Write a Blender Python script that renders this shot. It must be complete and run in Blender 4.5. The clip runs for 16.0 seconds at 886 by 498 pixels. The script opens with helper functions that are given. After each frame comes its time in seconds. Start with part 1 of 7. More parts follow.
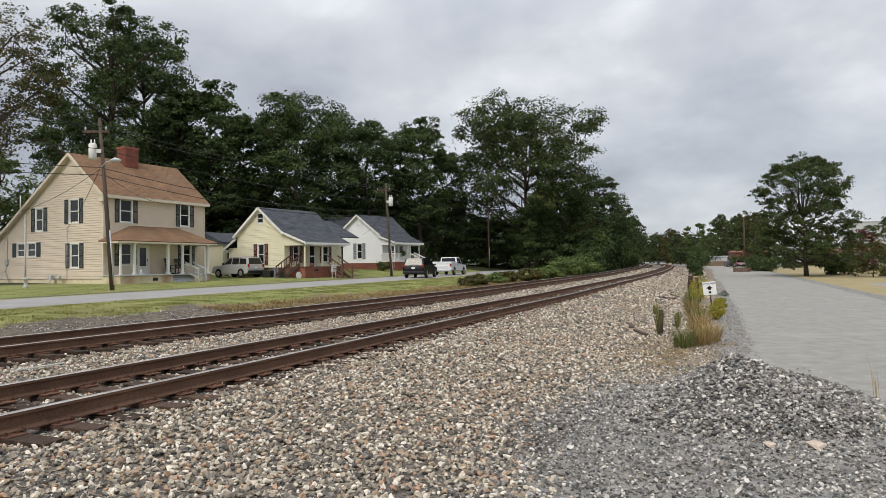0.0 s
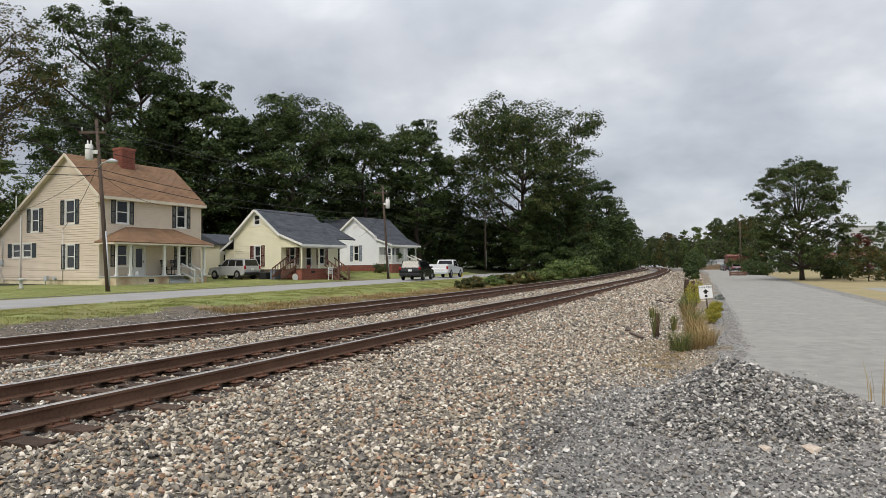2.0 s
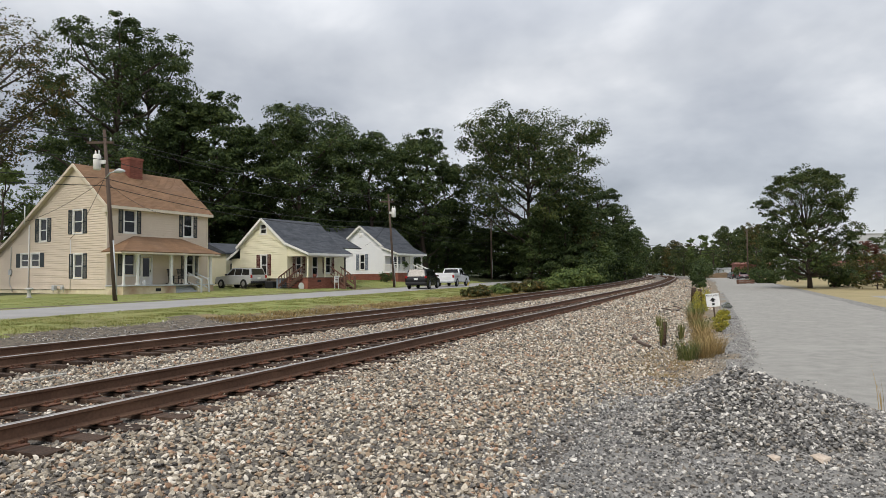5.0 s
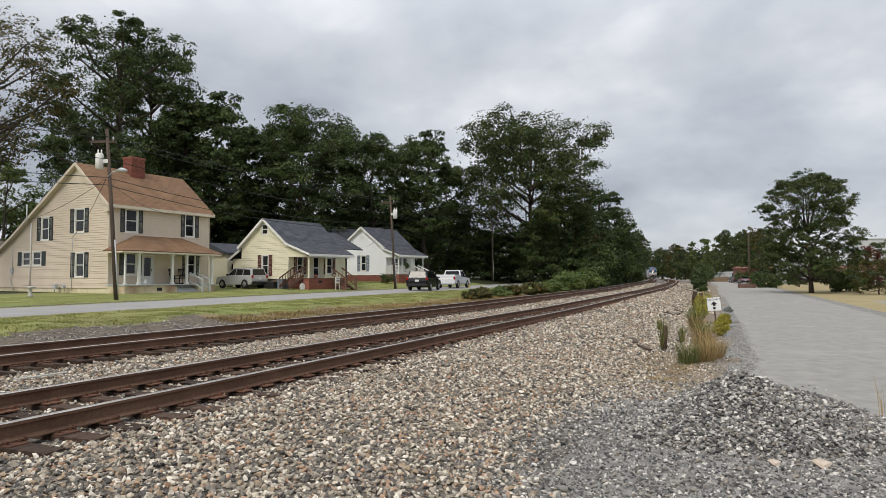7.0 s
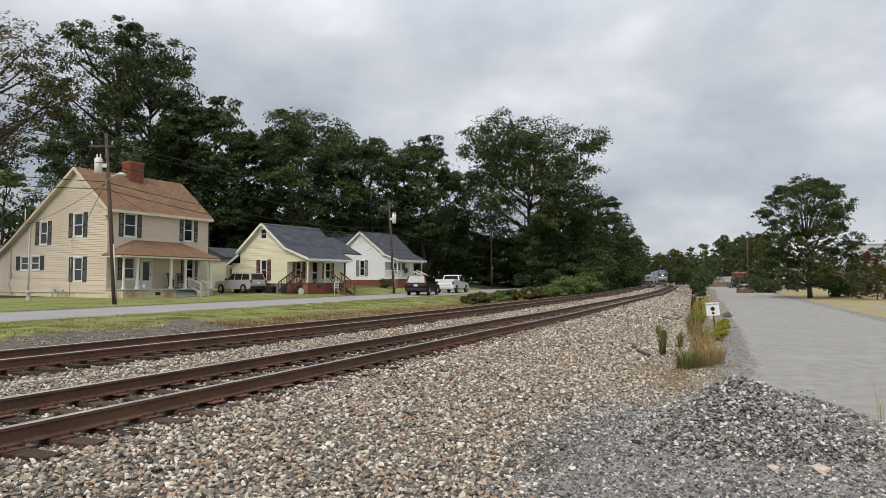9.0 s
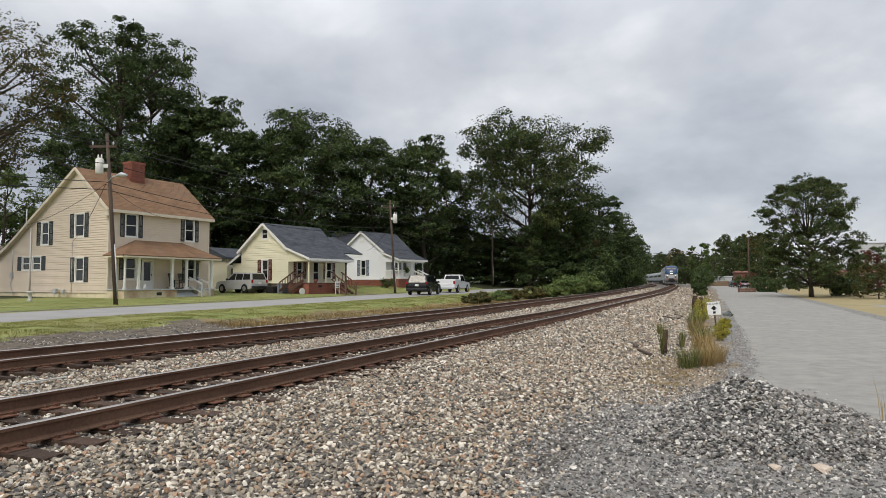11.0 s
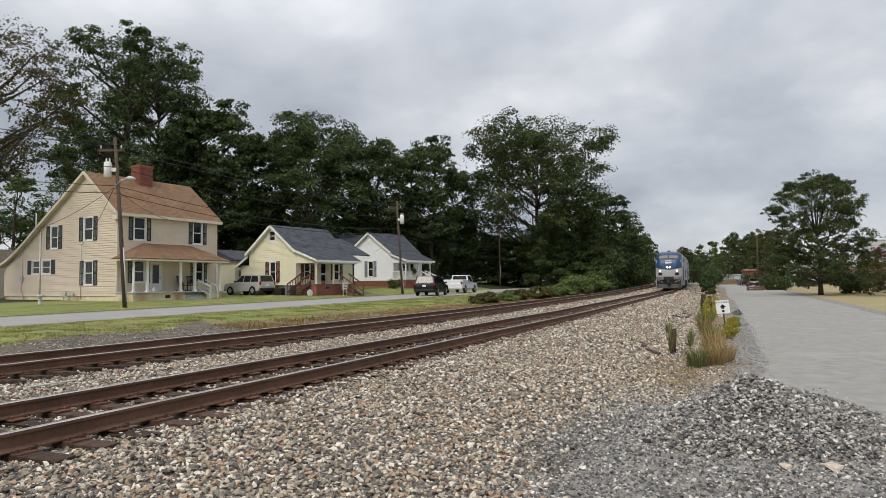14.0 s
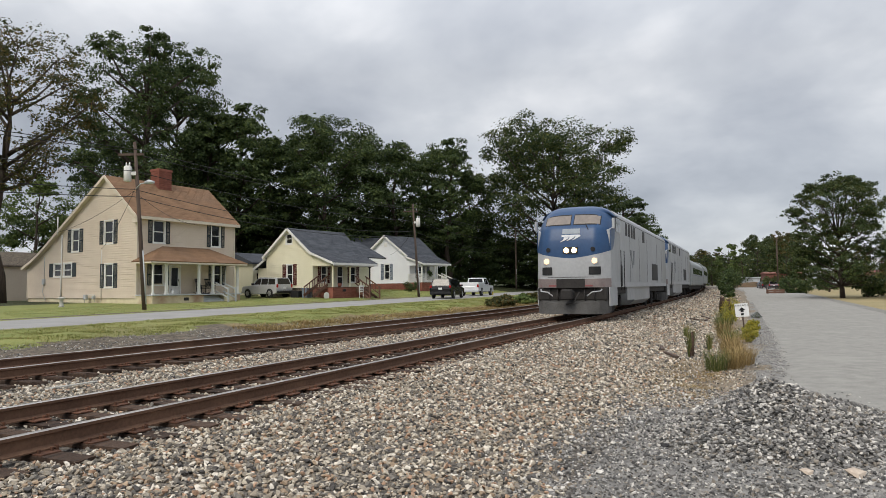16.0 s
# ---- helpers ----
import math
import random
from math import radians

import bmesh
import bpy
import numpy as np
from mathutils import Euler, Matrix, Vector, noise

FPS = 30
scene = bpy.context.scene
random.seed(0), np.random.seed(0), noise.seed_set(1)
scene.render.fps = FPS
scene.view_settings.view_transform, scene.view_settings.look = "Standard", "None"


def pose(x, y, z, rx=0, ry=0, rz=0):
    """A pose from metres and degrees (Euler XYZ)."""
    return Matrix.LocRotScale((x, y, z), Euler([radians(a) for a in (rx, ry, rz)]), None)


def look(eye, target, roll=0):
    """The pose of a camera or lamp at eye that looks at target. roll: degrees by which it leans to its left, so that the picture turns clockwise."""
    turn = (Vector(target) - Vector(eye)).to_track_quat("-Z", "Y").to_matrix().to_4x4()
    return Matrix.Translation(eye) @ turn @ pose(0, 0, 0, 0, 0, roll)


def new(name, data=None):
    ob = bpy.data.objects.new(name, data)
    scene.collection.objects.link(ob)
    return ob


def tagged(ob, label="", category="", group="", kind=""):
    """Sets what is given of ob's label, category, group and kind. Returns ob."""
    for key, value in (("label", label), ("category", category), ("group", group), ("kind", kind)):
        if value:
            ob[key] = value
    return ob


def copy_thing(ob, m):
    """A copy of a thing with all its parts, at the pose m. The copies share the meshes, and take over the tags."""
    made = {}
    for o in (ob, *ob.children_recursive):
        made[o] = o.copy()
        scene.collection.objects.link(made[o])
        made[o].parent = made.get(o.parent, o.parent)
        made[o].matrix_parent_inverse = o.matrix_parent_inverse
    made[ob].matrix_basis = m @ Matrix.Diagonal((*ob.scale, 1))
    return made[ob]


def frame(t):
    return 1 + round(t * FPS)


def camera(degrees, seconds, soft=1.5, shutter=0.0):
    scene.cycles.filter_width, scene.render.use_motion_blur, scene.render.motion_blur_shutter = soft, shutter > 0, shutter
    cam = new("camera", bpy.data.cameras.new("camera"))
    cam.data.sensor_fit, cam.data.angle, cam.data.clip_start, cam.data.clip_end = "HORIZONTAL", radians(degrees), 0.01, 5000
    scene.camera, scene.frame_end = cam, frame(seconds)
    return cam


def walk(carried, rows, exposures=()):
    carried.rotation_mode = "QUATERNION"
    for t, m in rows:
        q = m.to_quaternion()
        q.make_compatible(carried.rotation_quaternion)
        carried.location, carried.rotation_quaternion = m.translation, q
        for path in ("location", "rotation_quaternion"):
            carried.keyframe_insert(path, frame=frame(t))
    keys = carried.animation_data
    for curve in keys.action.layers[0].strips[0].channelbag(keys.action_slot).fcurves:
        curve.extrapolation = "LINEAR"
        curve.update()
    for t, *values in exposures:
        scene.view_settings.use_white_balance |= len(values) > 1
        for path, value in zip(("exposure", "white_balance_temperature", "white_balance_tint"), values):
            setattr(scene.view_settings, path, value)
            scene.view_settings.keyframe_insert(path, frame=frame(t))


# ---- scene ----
cam = camera(66.3, 16.0, soft=0.6)
EYE = (0.0, 0.0, 1.69)
PATH = [
    (0.0, 91.462, 0.643, -0.210),
    (0.5, 91.449, 0.452, -0.274),
    (1.0, 91.491, 0.319, -0.440),
    (1.5, 91.664, 0.436, -0.540),
    (2.0, 91.673, 0.400, -0.491),
    (2.5, 91.520, 0.457, -0.375),
    (3.0, 91.718, 0.616, -0.401),
    (3.5, 91.926, 0.648, -0.229),
    (4.0, 92.201, 0.721, -0.047),
    (6.5, 92.496, 0.094, 0.078),
    (7.0, 92.557, 0.050, 0.101),
    (7.5, 92.639, 0.066, 0.061),
    (8.0, 92.810, 0.030, 0.016),
    (8.5, 92.895, -0.009, 0.043),
    (9.0, 92.958, -0.000, 0.000),
    (11.5, 92.930, 0.108, 0.107),
    (12.0, 92.915, 0.155, 0.095),
    (12.5, 92.825, 0.198, 0.221),
    (13.0, 92.771, 0.367, 0.387),
    (13.5, 92.858, 0.415, 0.500),
    (14.0, 92.984, 0.527, 0.713),
    (14.5, 93.118, 0.502, 0.946),
    (15.0, 93.212, 0.445, 1.245),
    (15.5, 93.257, 0.489, 1.619),
    (16.0, 93.228, 0.496, 2.075),
]
walk(cam, [(t, pose(*EYE, a, b, c)) for t, a, b, c in PATH], exposures=[(0.0, -0.03), (4.0, -0.04), (9.0, -0.07), (16.0, -0.10)])

# ---------------------------------------------------------------- world and light
world = bpy.data.worlds.new("overcast_sky")
scene.world = world
world.use_nodes = True


def build_world():
    nt = world.node_tree
    nt.nodes.clear()
    N, L = nt.nodes.new, nt.links.new
    out, bg = N("ShaderNodeOutputWorld"), N("ShaderNodeBackground")
    sky = N("ShaderNodeTexSky")
    sky.sky_type, sky.sun_disc = "NISHITA", False
    sky.sun_elevation, sky.sun_rotation = radians(48), radians(211)
    co = N("ShaderNodeTexCoord")
    sep = N("ShaderNodeSeparateXYZ")
    L(co.outputs["Generated"], sep.inputs[0])
    # a flat cloud deck: direction projected on a plane overhead
    zz = N("ShaderNodeMath"); zz.operation = "MAXIMUM"; zz.inputs[1].default_value = 0.0
    L(sep.outputs[2], zz.inputs[0])
    za = N("ShaderNodeMath"); za.operation = "ADD"; za.inputs[1].default_value = 0.34
    L(zz.outputs[0], za.inputs[0])
    comb = N("ShaderNodeCombineXYZ")
    for i in (0, 1):
        dv = N("ShaderNodeMath"); dv.operation = "DIVIDE"
        L(sep.outputs[i], dv.inputs[0]); L(za.outputs[0], dv.inputs[1]); L(dv.outputs[0], comb.inputs[i])

    def noise_node(scale, detail, rough, dist, seed):
        n = N("ShaderNodeTexNoise")
        n.noise_dimensions = "4D"
        n.inputs["W"].default_value = seed
        n.inputs["Scale"].default_value, n.inputs["Detail"].default_value = scale, detail
        n.inputs["Roughness"].default_value, n.inputs["Distortion"].default_value = rough, dist
        L(comb.outputs[0], n.inputs["Vector"])
        return n
    n1, n2 = noise_node(1.15, 6, 0.5, 0.25, 2.3), noise_node(4.2, 4, 0.5, 0.2, 7.1)
    mx = N("ShaderNodeMix"); mx.data_type = "FLOAT"; mx.inputs[0].default_value = 0.22
    L(n1.outputs[0], mx.inputs[2]); L(n2.outputs[0], mx.inputs[3])
    ramp = N("ShaderNodeValToRGB")
    e = ramp.color_ramp.elements
    e[0].position, e[0].color = 0.39, (0.355, 0.38, 0.43, 1)
    e[1].position, e[1].color = 0.62, (0.79, 0.80, 0.825, 1)
    m1 = e.new(0.475); m1.color = (0.485, 0.51, 0.56, 1)
    m2 = e.new(0.56); m2.color = (0.63, 0.652, 0.69, 1)
    L(mx.outputs[0], ramp.inputs[0])
    add = N("ShaderNodeMix"); add.data_type = "RGBA"; add.blend_type = "ADD"; add.inputs[0].default_value = 0.012
    L(ramp.outputs[0], add.inputs[6]); L(sky.outputs[0], add.inputs[7])
    # an overcast sky is brighter overhead than at the horizon
    grad = N("ShaderNodeMapRange")
    for k, v in (("From Min", 0.3), ("From Max", 0.95), ("To Min", 1.0), ("To Max", 2.35)):
        grad.inputs[k].default_value = v
    L(sep.outputs[2], grad.inputs["Value"])
    L(grad.outputs[0], bg.inputs["Strength"])
    L(add.outputs[2], bg.inputs[0]); L(bg.outputs[0], out.inputs[0])


build_world()
sun = new("sun", bpy.data.lights.new("sun", "SUN"))
sun.data.energy, sun.data.angle, sun.data.color = 1.95, radians(25), (1.0, 0.92, 0.80)
sun.matrix_world = look((0, 0, 100), (45, 75, 0))

# ---------------------------------------------------------------- materials


def mat(name, c1, c2=None, scale=3.0, fine=40.0, rough=0.8, bump=0.0, metal=0.0, dist=0.01, rand=0.0, stain=None, stretch=(1, 1, 1), spec=0.3, island=0.0):
    """Two scales of colour variation, optional stain colour, grain bump and variation from object to object or island to island."""
    m = bpy.data.materials.new(name)
    m.use_nodes = True
    nt = m.node_tree
    N, L = nt.nodes.new, nt.links.new
    b = nt.nodes["Principled BSDF"]
    b.inputs["Roughness"].default_value, b.inputs["Metallic"].default_value = rough, metal
    b.inputs["Specular IOR Level"].default_value = spec
    c2 = c2 or tuple(v * 0.75 for v in c1)
    co, mp = N("ShaderNodeTexCoord"), N("ShaderNodeMapping")
    mp.inputs["Scale"].default_value = stretch
    L(co.outputs["Object"], mp.inputs[0])

    def nz(s, d=4):
        n = N("ShaderNodeTexNoise")
        n.inputs["Scale"].default_value, n.inputs["Detail"].default_value = s, d
        L(mp.outputs[0], n.inputs["Vector"])
        return n
    big, small = nz(scale), nz(fine, 2)
    mixf = N("ShaderNodeMix"); mixf.data_type = "FLOAT"; mixf.inputs[0].default_value = 0.4
    L(big.outputs[0], mixf.inputs[2]); L(small.outputs[0], mixf.inputs[3])
    ramp = N("ShaderNodeValToRGB")
    e = ramp.color_ramp.elements
    e[0].position, e[0].color = 0.36, (*c2, 1)
    e[1].position, e[1].color = 0.64, (*c1, 1)
    L(mixf.outputs[0], ramp.inputs[0])
    colour = ramp.outputs[0]
    if stain:
        st = nz(scale * 0.23, 5)
        r2 = N("ShaderNodeValToRGB")
        r2.color_ramp.elements[0].position, r2.color_ramp.elements[1].position = 0.52, 0.68
        L(st.outputs[0], r2.inputs[0])
        ms = N("ShaderNodeMix"); ms.data_type = "RGBA"; ms.inputs[7].default_value = (*stain, 1)
        L(r2.outputs[0], ms.inputs[0]); L(colour, ms.inputs[6])
        colour = ms.outputs[2]
    if rand or island:
        if rand:
            src = N("ShaderNodeObjectInfo").outputs["Random"]
        else:
            src = N("ShaderNodeNewGeometry").outputs["Random Per Island"]
        amount = rand or island
        rr = N("ShaderNodeMapRange")
        rr.inputs["To Min"].default_value, rr.inputs["To Max"].default_value = 1 - amount, 1 + amount
        L(src, rr.inputs["Value"])
        hs = N("ShaderNodeHueSaturation")
        L(rr.outputs[0], hs.inputs["Value"]); L(colour, hs.inputs["Color"])
        colour = hs.outputs[0]
    L(colour, b.inputs["Base Color"])
    if bump:
        bp = N("ShaderNodeBump")
        bp.inputs["Strength"].default_value, bp.inputs["Distance"].default_value = bump, dist
        L(small.outputs[0], bp.inputs["Height"]); L(bp.outputs[0], b.inputs["Normal"])
    return m


def stone_mat(name, stops, fine=35.0, dirt=0.32):
    """Loose stones: a colour of its own for every stone, with a mottled face."""
    m = bpy.data.materials.new(name)
    m.use_nodes = True
    nt = m.node_tree
    N, L = nt.nodes.new, nt.links.new
    b = nt.nodes["Principled BSDF"]
    b.inputs["Roughness"].default_value, b.inputs["Specular IOR Level"].default_value = 0.85, 0.25
    geo = N("ShaderNodeNewGeometry")
    ramp = N("ShaderNodeValToRGB")
    ramp.color_ramp.interpolation = "CONSTANT"
    el = ramp.color_ramp.elements
    for i, (p, c) in enumerate(stops):
        e = el[i] if i < 2 else el.new(p)
        e.position, e.color = p, (*c, 1)
    L(geo.outputs["Random Per Island"], ramp.inputs[0])
    co = N("ShaderNodeTexCoord")
    n = N("ShaderNodeTexNoise")
    n.inputs["Scale"].default_value, n.inputs["Detail"].default_value = fine, 3
    L(co.outputs["Object"], n.inputs["Vector"])
    mr = N("ShaderNodeMapRange")
    mr.inputs["To Min"].default_value, mr.inputs["To Max"].default_value = 1 - dirt * 2, 1 + dirt
    L(n.outputs[0], mr.inputs["Value"])
    hs = N("ShaderNodeHueSaturation")
    L(mr.outputs[0], hs.inputs["Value"]); L(ramp.outputs[0], hs.inputs["Color"])
    L(hs.outputs[0], b.inputs["Base Color"])
    bp = N("ShaderNodeBump")
    bp.inputs["Strength"].default_value, bp.inputs["Distance"].default_value = 0.5, 0.006
    L(n.outputs[0], bp.inputs["Height"]); L(bp.outputs[0], b.inputs["Normal"])
    return m


def leaf_mat(name, stops):
    m = bpy.data.materials.new(name)
    m.use_nodes = True
    nt = m.node_tree
    N, L = nt.nodes.new, nt.links.new
    b = nt.nodes["Principled BSDF"]
    b.inputs["Roughness"].default_value, b.inputs["Specular IOR Level"].default_value = 0.6, 0.25
    geo = N("ShaderNodeNewGeometry")
    co = N("ShaderNodeTexCoord")
    n = N("ShaderNodeTexNoise")
    n.inputs["Scale"].default_value, n.inputs["Detail"].default_value = 0.35, 2
    L(co.outputs["Object"], n.inputs["Vector"])
    mx = N("ShaderNodeMix"); mx.data_type = "FLOAT"; mx.inputs[0].default_value = 0.55
    L(geo.outputs["Random Per Island"], mx.inputs[2]); L(n.outputs[0], mx.inputs[3])
    ramp = N("ShaderNodeValToRGB")
    el = ramp.color_ramp.elements
    for i, (p, c) in enumerate(stops):
        e = el[i] if i < 2 else el.new(p)
        e.position, e.color = p, (*c, 1)
    L(mx.outputs[0], ramp.inputs[0])
    L(ramp.outputs[0], b.inputs["Base Color"])
    tr = N("ShaderNodeBsdfTranslucent")
    L(ramp.outputs[0], tr.inputs[0])
    ms = N("ShaderNodeMixShader"); ms.inputs[0].default_value = 0.25
    L(b.outputs[0], ms.inputs[1]); L(tr.outputs[0], ms.inputs[2])
    L(ms.outputs[0], nt.nodes["Material Output"].inputs[0])
    return m


def glow_mat(name, colour, strength):
    m = bpy.data.materials.new(name)
    m.use_nodes = True
    b = m.node_tree.nodes["Principled BSDF"]
    b.inputs["Base Color"].default_value = (*colour, 1)
    b.inputs["Emission Color"].default_value = (*colour, 1)
    b.inputs["Emission Strength"].default_value = strength
    return m


def glass_mat(name, tint, transmission=0.75):
    m = bpy.data.materials.new(name)
    m.use_nodes = True
    b = m.node_tree.nodes["Principled BSDF"]
    b.inputs["Base Color"].default_value = (*tint, 1)
    b.inputs["Roughness"].default_value = 0.03
    b.inputs["Transmission Weight"].default_value = transmission
    return m


M = dict(
    grass=mat("lawn_grass", (0.27, 0.275, 0.09), (0.155, 0.19, 0.055), 0.5, 22, 0.95, 0.8, dist=0.05, stain=(0.20, 0.18, 0.075)),
    drygrass=mat("dry_grass_ground", (0.34, 0.275, 0.15), (0.25, 0.21, 0.10), 0.5, 18, 0.95, 0.6, dist=0.04),
    bank=mat("bank_dry_thatch", (0.24, 0.18, 0.10), (0.12, 0.115, 0.045), 0.9, 14, 0.95, 0.9, dist=0.06, stain=(0.13, 0.14, 0.04)),
    cinder=mat("dark_cinder_dirt", (0.20, 0.165, 0.125), (0.05, 0.042, 0.032), 6.0, 24, 0.95, 0.9, dist=0.04),
    # bed colour lowered to paint the shade in gaps between the stones
    ballast=mat("ballast_bed_gap_shade", (0.22, 0.195, 0.165), (0.05, 0.044, 0.038), 14, 30, 0.95, 1.0, dist=0.05),
    grit=mat("fine_grey_gravel", (0.30, 0.285, 0.26), (0.12, 0.116, 0.108), 5, 55, 0.9, 0.9, dist=0.02, stain=(0.24, 0.235, 0.225)),
    asphalt=mat("worn_pale_asphalt", (0.315, 0.302, 0.272), (0.225, 0.218, 0.198), 3.5, 50, 0.9, 1.0, dist=0.016, stain=(0.31, 0.298, 0.27)),
    street=mat("street_asphalt", (0.31, 0.302, 0.29), (0.25, 0.244, 0.235), 0.8, 60, 0.9, 0.4, dist=0.008),
    forest=mat("woodland_floor", (0.05, 0.06, 0.02), (0.025, 0.03, 0.012), 0.6, 8, 0.95, 0.8, dist=0.1),
    railside=mat("rusted_rail_side", (0.165, 0.092, 0.056), (0.098, 0.053, 0.033), 2.0, 30, 0.85, 0.5, dist=0.004, metal=0.0),
    railtop=mat("worn_rail_head", (0.55, 0.52, 0.49), (0.34, 0.31, 0.29), 3.0, 50, 0.3, 0.1, metal=0.7),
    tie=mat("weathered_creosote_wood", (0.10, 0.062, 0.042), (0.03, 0.02, 0.015), 2.5, 40, 0.9, 0.8, dist=0.01, rand=0.35, stretch=(1, 6, 6)),
    plate=mat("rusted_plate", (0.15, 0.07, 0.042), (0.075, 0.037, 0.024), 6, 60, 0.9, 0.5, dist=0.004, rand=0.25),
    stone=stone_mat("ballast_stone", [(0.0, (0.40, 0.345, 0.27)), (0.2, (0.23, 0.21, 0.18)), (0.36, (0.60, 0.53, 0.42)), (0.52, (0.40, 0.30, 0.205)), (0.63, (0.105, 0.097, 0.09)), (0.72, (0.78, 0.71, 0.60)), (0.85, (0.46, 0.30, 0.20)), (0.92, (0.30, 0.26, 0.205))]),
    darkstone=stone_mat("grey_crushed_stone", [(0.0, (0.27, 0.26, 0.245)), (0.22, (0.12, 0.117, 0.113)), (0.42, (0.36, 0.345, 0.32)), (0.62, (0.15, 0.145, 0.137)), (0.74, (0.66, 0.625, 0.57)), (0.90, (0.30, 0.265, 0.22))]),
    siding=mat("cream_vinyl_siding", (0.67, 0.575, 0.46), (0.60, 0.51, 0.40), 0.7, 9, 0.6, 0.0, stain=(0.60, 0.515, 0.41)),
    siding_y=mat("pale_yellow_siding", (0.76, 0.72, 0.54), (0.70, 0.66, 0.485), 0.7, 9, 0.6),
    siding_w=mat("white_siding", (0.80, 0.81, 0.82), (0.74, 0.75, 0.77), 0.7, 9, 0.6),
    cream=mat("cream_painted_trim", (0.70, 0.62, 0.50), (0.62, 0.545, 0.43), 2.0, 20, 0.55),
    white=mat("white_painted_trim", (0.78, 0.77, 0.73), (0.68, 0.67, 0.63), 2.0, 20, 0.55),
    found=mat("painted_masonry_base", (0.72, 0.65, 0.46), (0.60, 0.53, 0.36), 1.5, 20, 0.85, 0.3, stain=(0.34, 0.22, 0.14)),
    brick=mat("red_brick", (0.27, 0.105, 0.075), (0.19, 0.07, 0.05), 3, 30, 0.9, 0.4, rand=0.2),
    roof=mat("tan_asphalt_shingle", (0.25, 0.148, 0.085), (0.175, 0.104, 0.06), 1.2, 24, 0.95, 0.5, dist=0.01, stain=(0.20, 0.125, 0.08), island=0.08),
    roof_g=mat("charcoal_asphalt_shingle", (0.085, 0.092, 0.105), (0.048, 0.053, 0.063), 1.4, 24, 0.95, 0.5, dist=0.01, island=0.16),
    shutter=mat("dark_slate_shutter", (0.045, 0.055, 0.06), (0.03, 0.038, 0.042), 3, 30, 0.6),
    shutter_r=mat("maroon_shutter", (0.10, 0.022, 0.02), (0.07, 0.016, 0.015), 3, 30, 0.6),
    shutter_b=mat("slate_blue_shutter", (0.17, 0.20, 0.25), (0.13, 0.16, 0.20), 3, 30, 0.6),
    glass=glass_mat("window_glass", (0.013, 0.015, 0.017), 0.15),
    carglass=glass_mat("tinted_car_glass", (0.008, 0.009, 0.01), 0.1),
    curtain=mat("pale_curtain", (0.55, 0.54, 0.50), (0.42, 0.41, 0.38), 6, 20, 0.9, stretch=(8, 8, 1)),
    # the dimness of the unlit rooms is put into this wall colour
    interior=mat("room_wall_painted_dim", (0.10, 0.095, 0.085), (0.07, 0.065, 0.06), 1, 10, 0.9),
    wood=mat("weathered_deck_wood", (0.19, 0.105, 0.07), (0.11, 0.06, 0.045), 3, 40, 0.85, 0.4, stretch=(1, 1, 5)),
    polewood=mat("weathered_pole_wood", (0.125, 0.09, 0.07), (0.065, 0.048, 0.04), 2, 40, 0.9, 0.5, stretch=(6, 6, 0.6)),
    wire=mat("black_cable", (0.015, 0.015, 0.015), (0.01, 0.01, 0.01), 3, 30, 0.6),
    galv=mat("galvanised_metal", (0.55, 0.57, 0.58), (0.44, 0.46, 0.47), 4, 30, 0.5, metal=0.3),
    dark=mat("black_metal", (0.025, 0.025, 0.027), (0.015, 0.015, 0.016), 4, 30, 0.6),
    rubber=mat("black_rubber", (0.018, 0.018, 0.018), (0.012, 0.012, 0.012), 6, 40, 0.85),
    bark=mat("tree_bark", (0.085, 0.065, 0.05), (0.04, 0.03, 0.025), 3, 20, 0.95, 0.8, dist=0.03, stretch=(4, 4, 0.7)),
    leaf=leaf_mat("green_leaves", [(0.25, (0.028, 0.048, 0.018)), (0.78, (0.12, 0.155, 0.044)), (0.5, (0.054, 0.084, 0.027))]),
    leaf_mid=leaf_mat("mid_green_leaves", [(0.25, (0.025, 0.045, 0.014)), (0.78, (0.125, 0.14, 0.04)), (0.5, (0.055, 0.08, 0.024))]),
    leaf_oak=leaf_mat("oak_leaves", [(0.25, (0.018, 0.036, 0.012)), (0.80, (0.135, 0.145, 0.038)), (0.5, (0.045, 0.07, 0.02))]),
    leaf_lt=leaf_mat("light_green_leaves", [(0.25, (0.055, 0.09, 0.026)), (0.75, (0.18, 0.215, 0.06)), (0.5, (0.10, 0.145, 0.04))]),
    leaf_au=leaf_mat("turning_leaves", [(0.25, (0.034, 0.046, 0.015)), (0.78, (0.18, 0.115, 0.03)), (0.5, (0.068, 0.075, 0.022))]),
    leaf_red=leaf_mat("red_leaves", [(0.25, (0.07, 0.025, 0.02)), (0.75, (0.20, 0.06, 0.04)), (0.5, (0.11, 0.045, 0.025))]),
    reed=leaf_mat("tall_dry_grass", [(0.3, (0.20, 0.145, 0.06)), (0.7, (0.42, 0.31, 0.14)), (0.5, (0.30, 0.21, 0.09))]),
    reed_g=leaf_mat("tall_green_grass", [(0.3, (0.075, 0.10, 0.03)), (0.7, (0.24, 0.22, 0.08)), (0.5, (0.14, 0.16, 0.05))]),
    flower=leaf_mat("yellow_flowers", [(0.3, (0.30, 0.25, 0.03)), (0.7, (0.55, 0.45, 0.05)), (0.5, (0.20, 0.22, 0.04))]),
    turf=leaf_mat("turf_blades", [(0.3, (0.16, 0.19, 0.05)), (0.7, (0.38, 0.33, 0.14)), (0.5, (0.26, 0.27, 0.085))]),
)

# ---------------------------------------------------------------- helpers for building


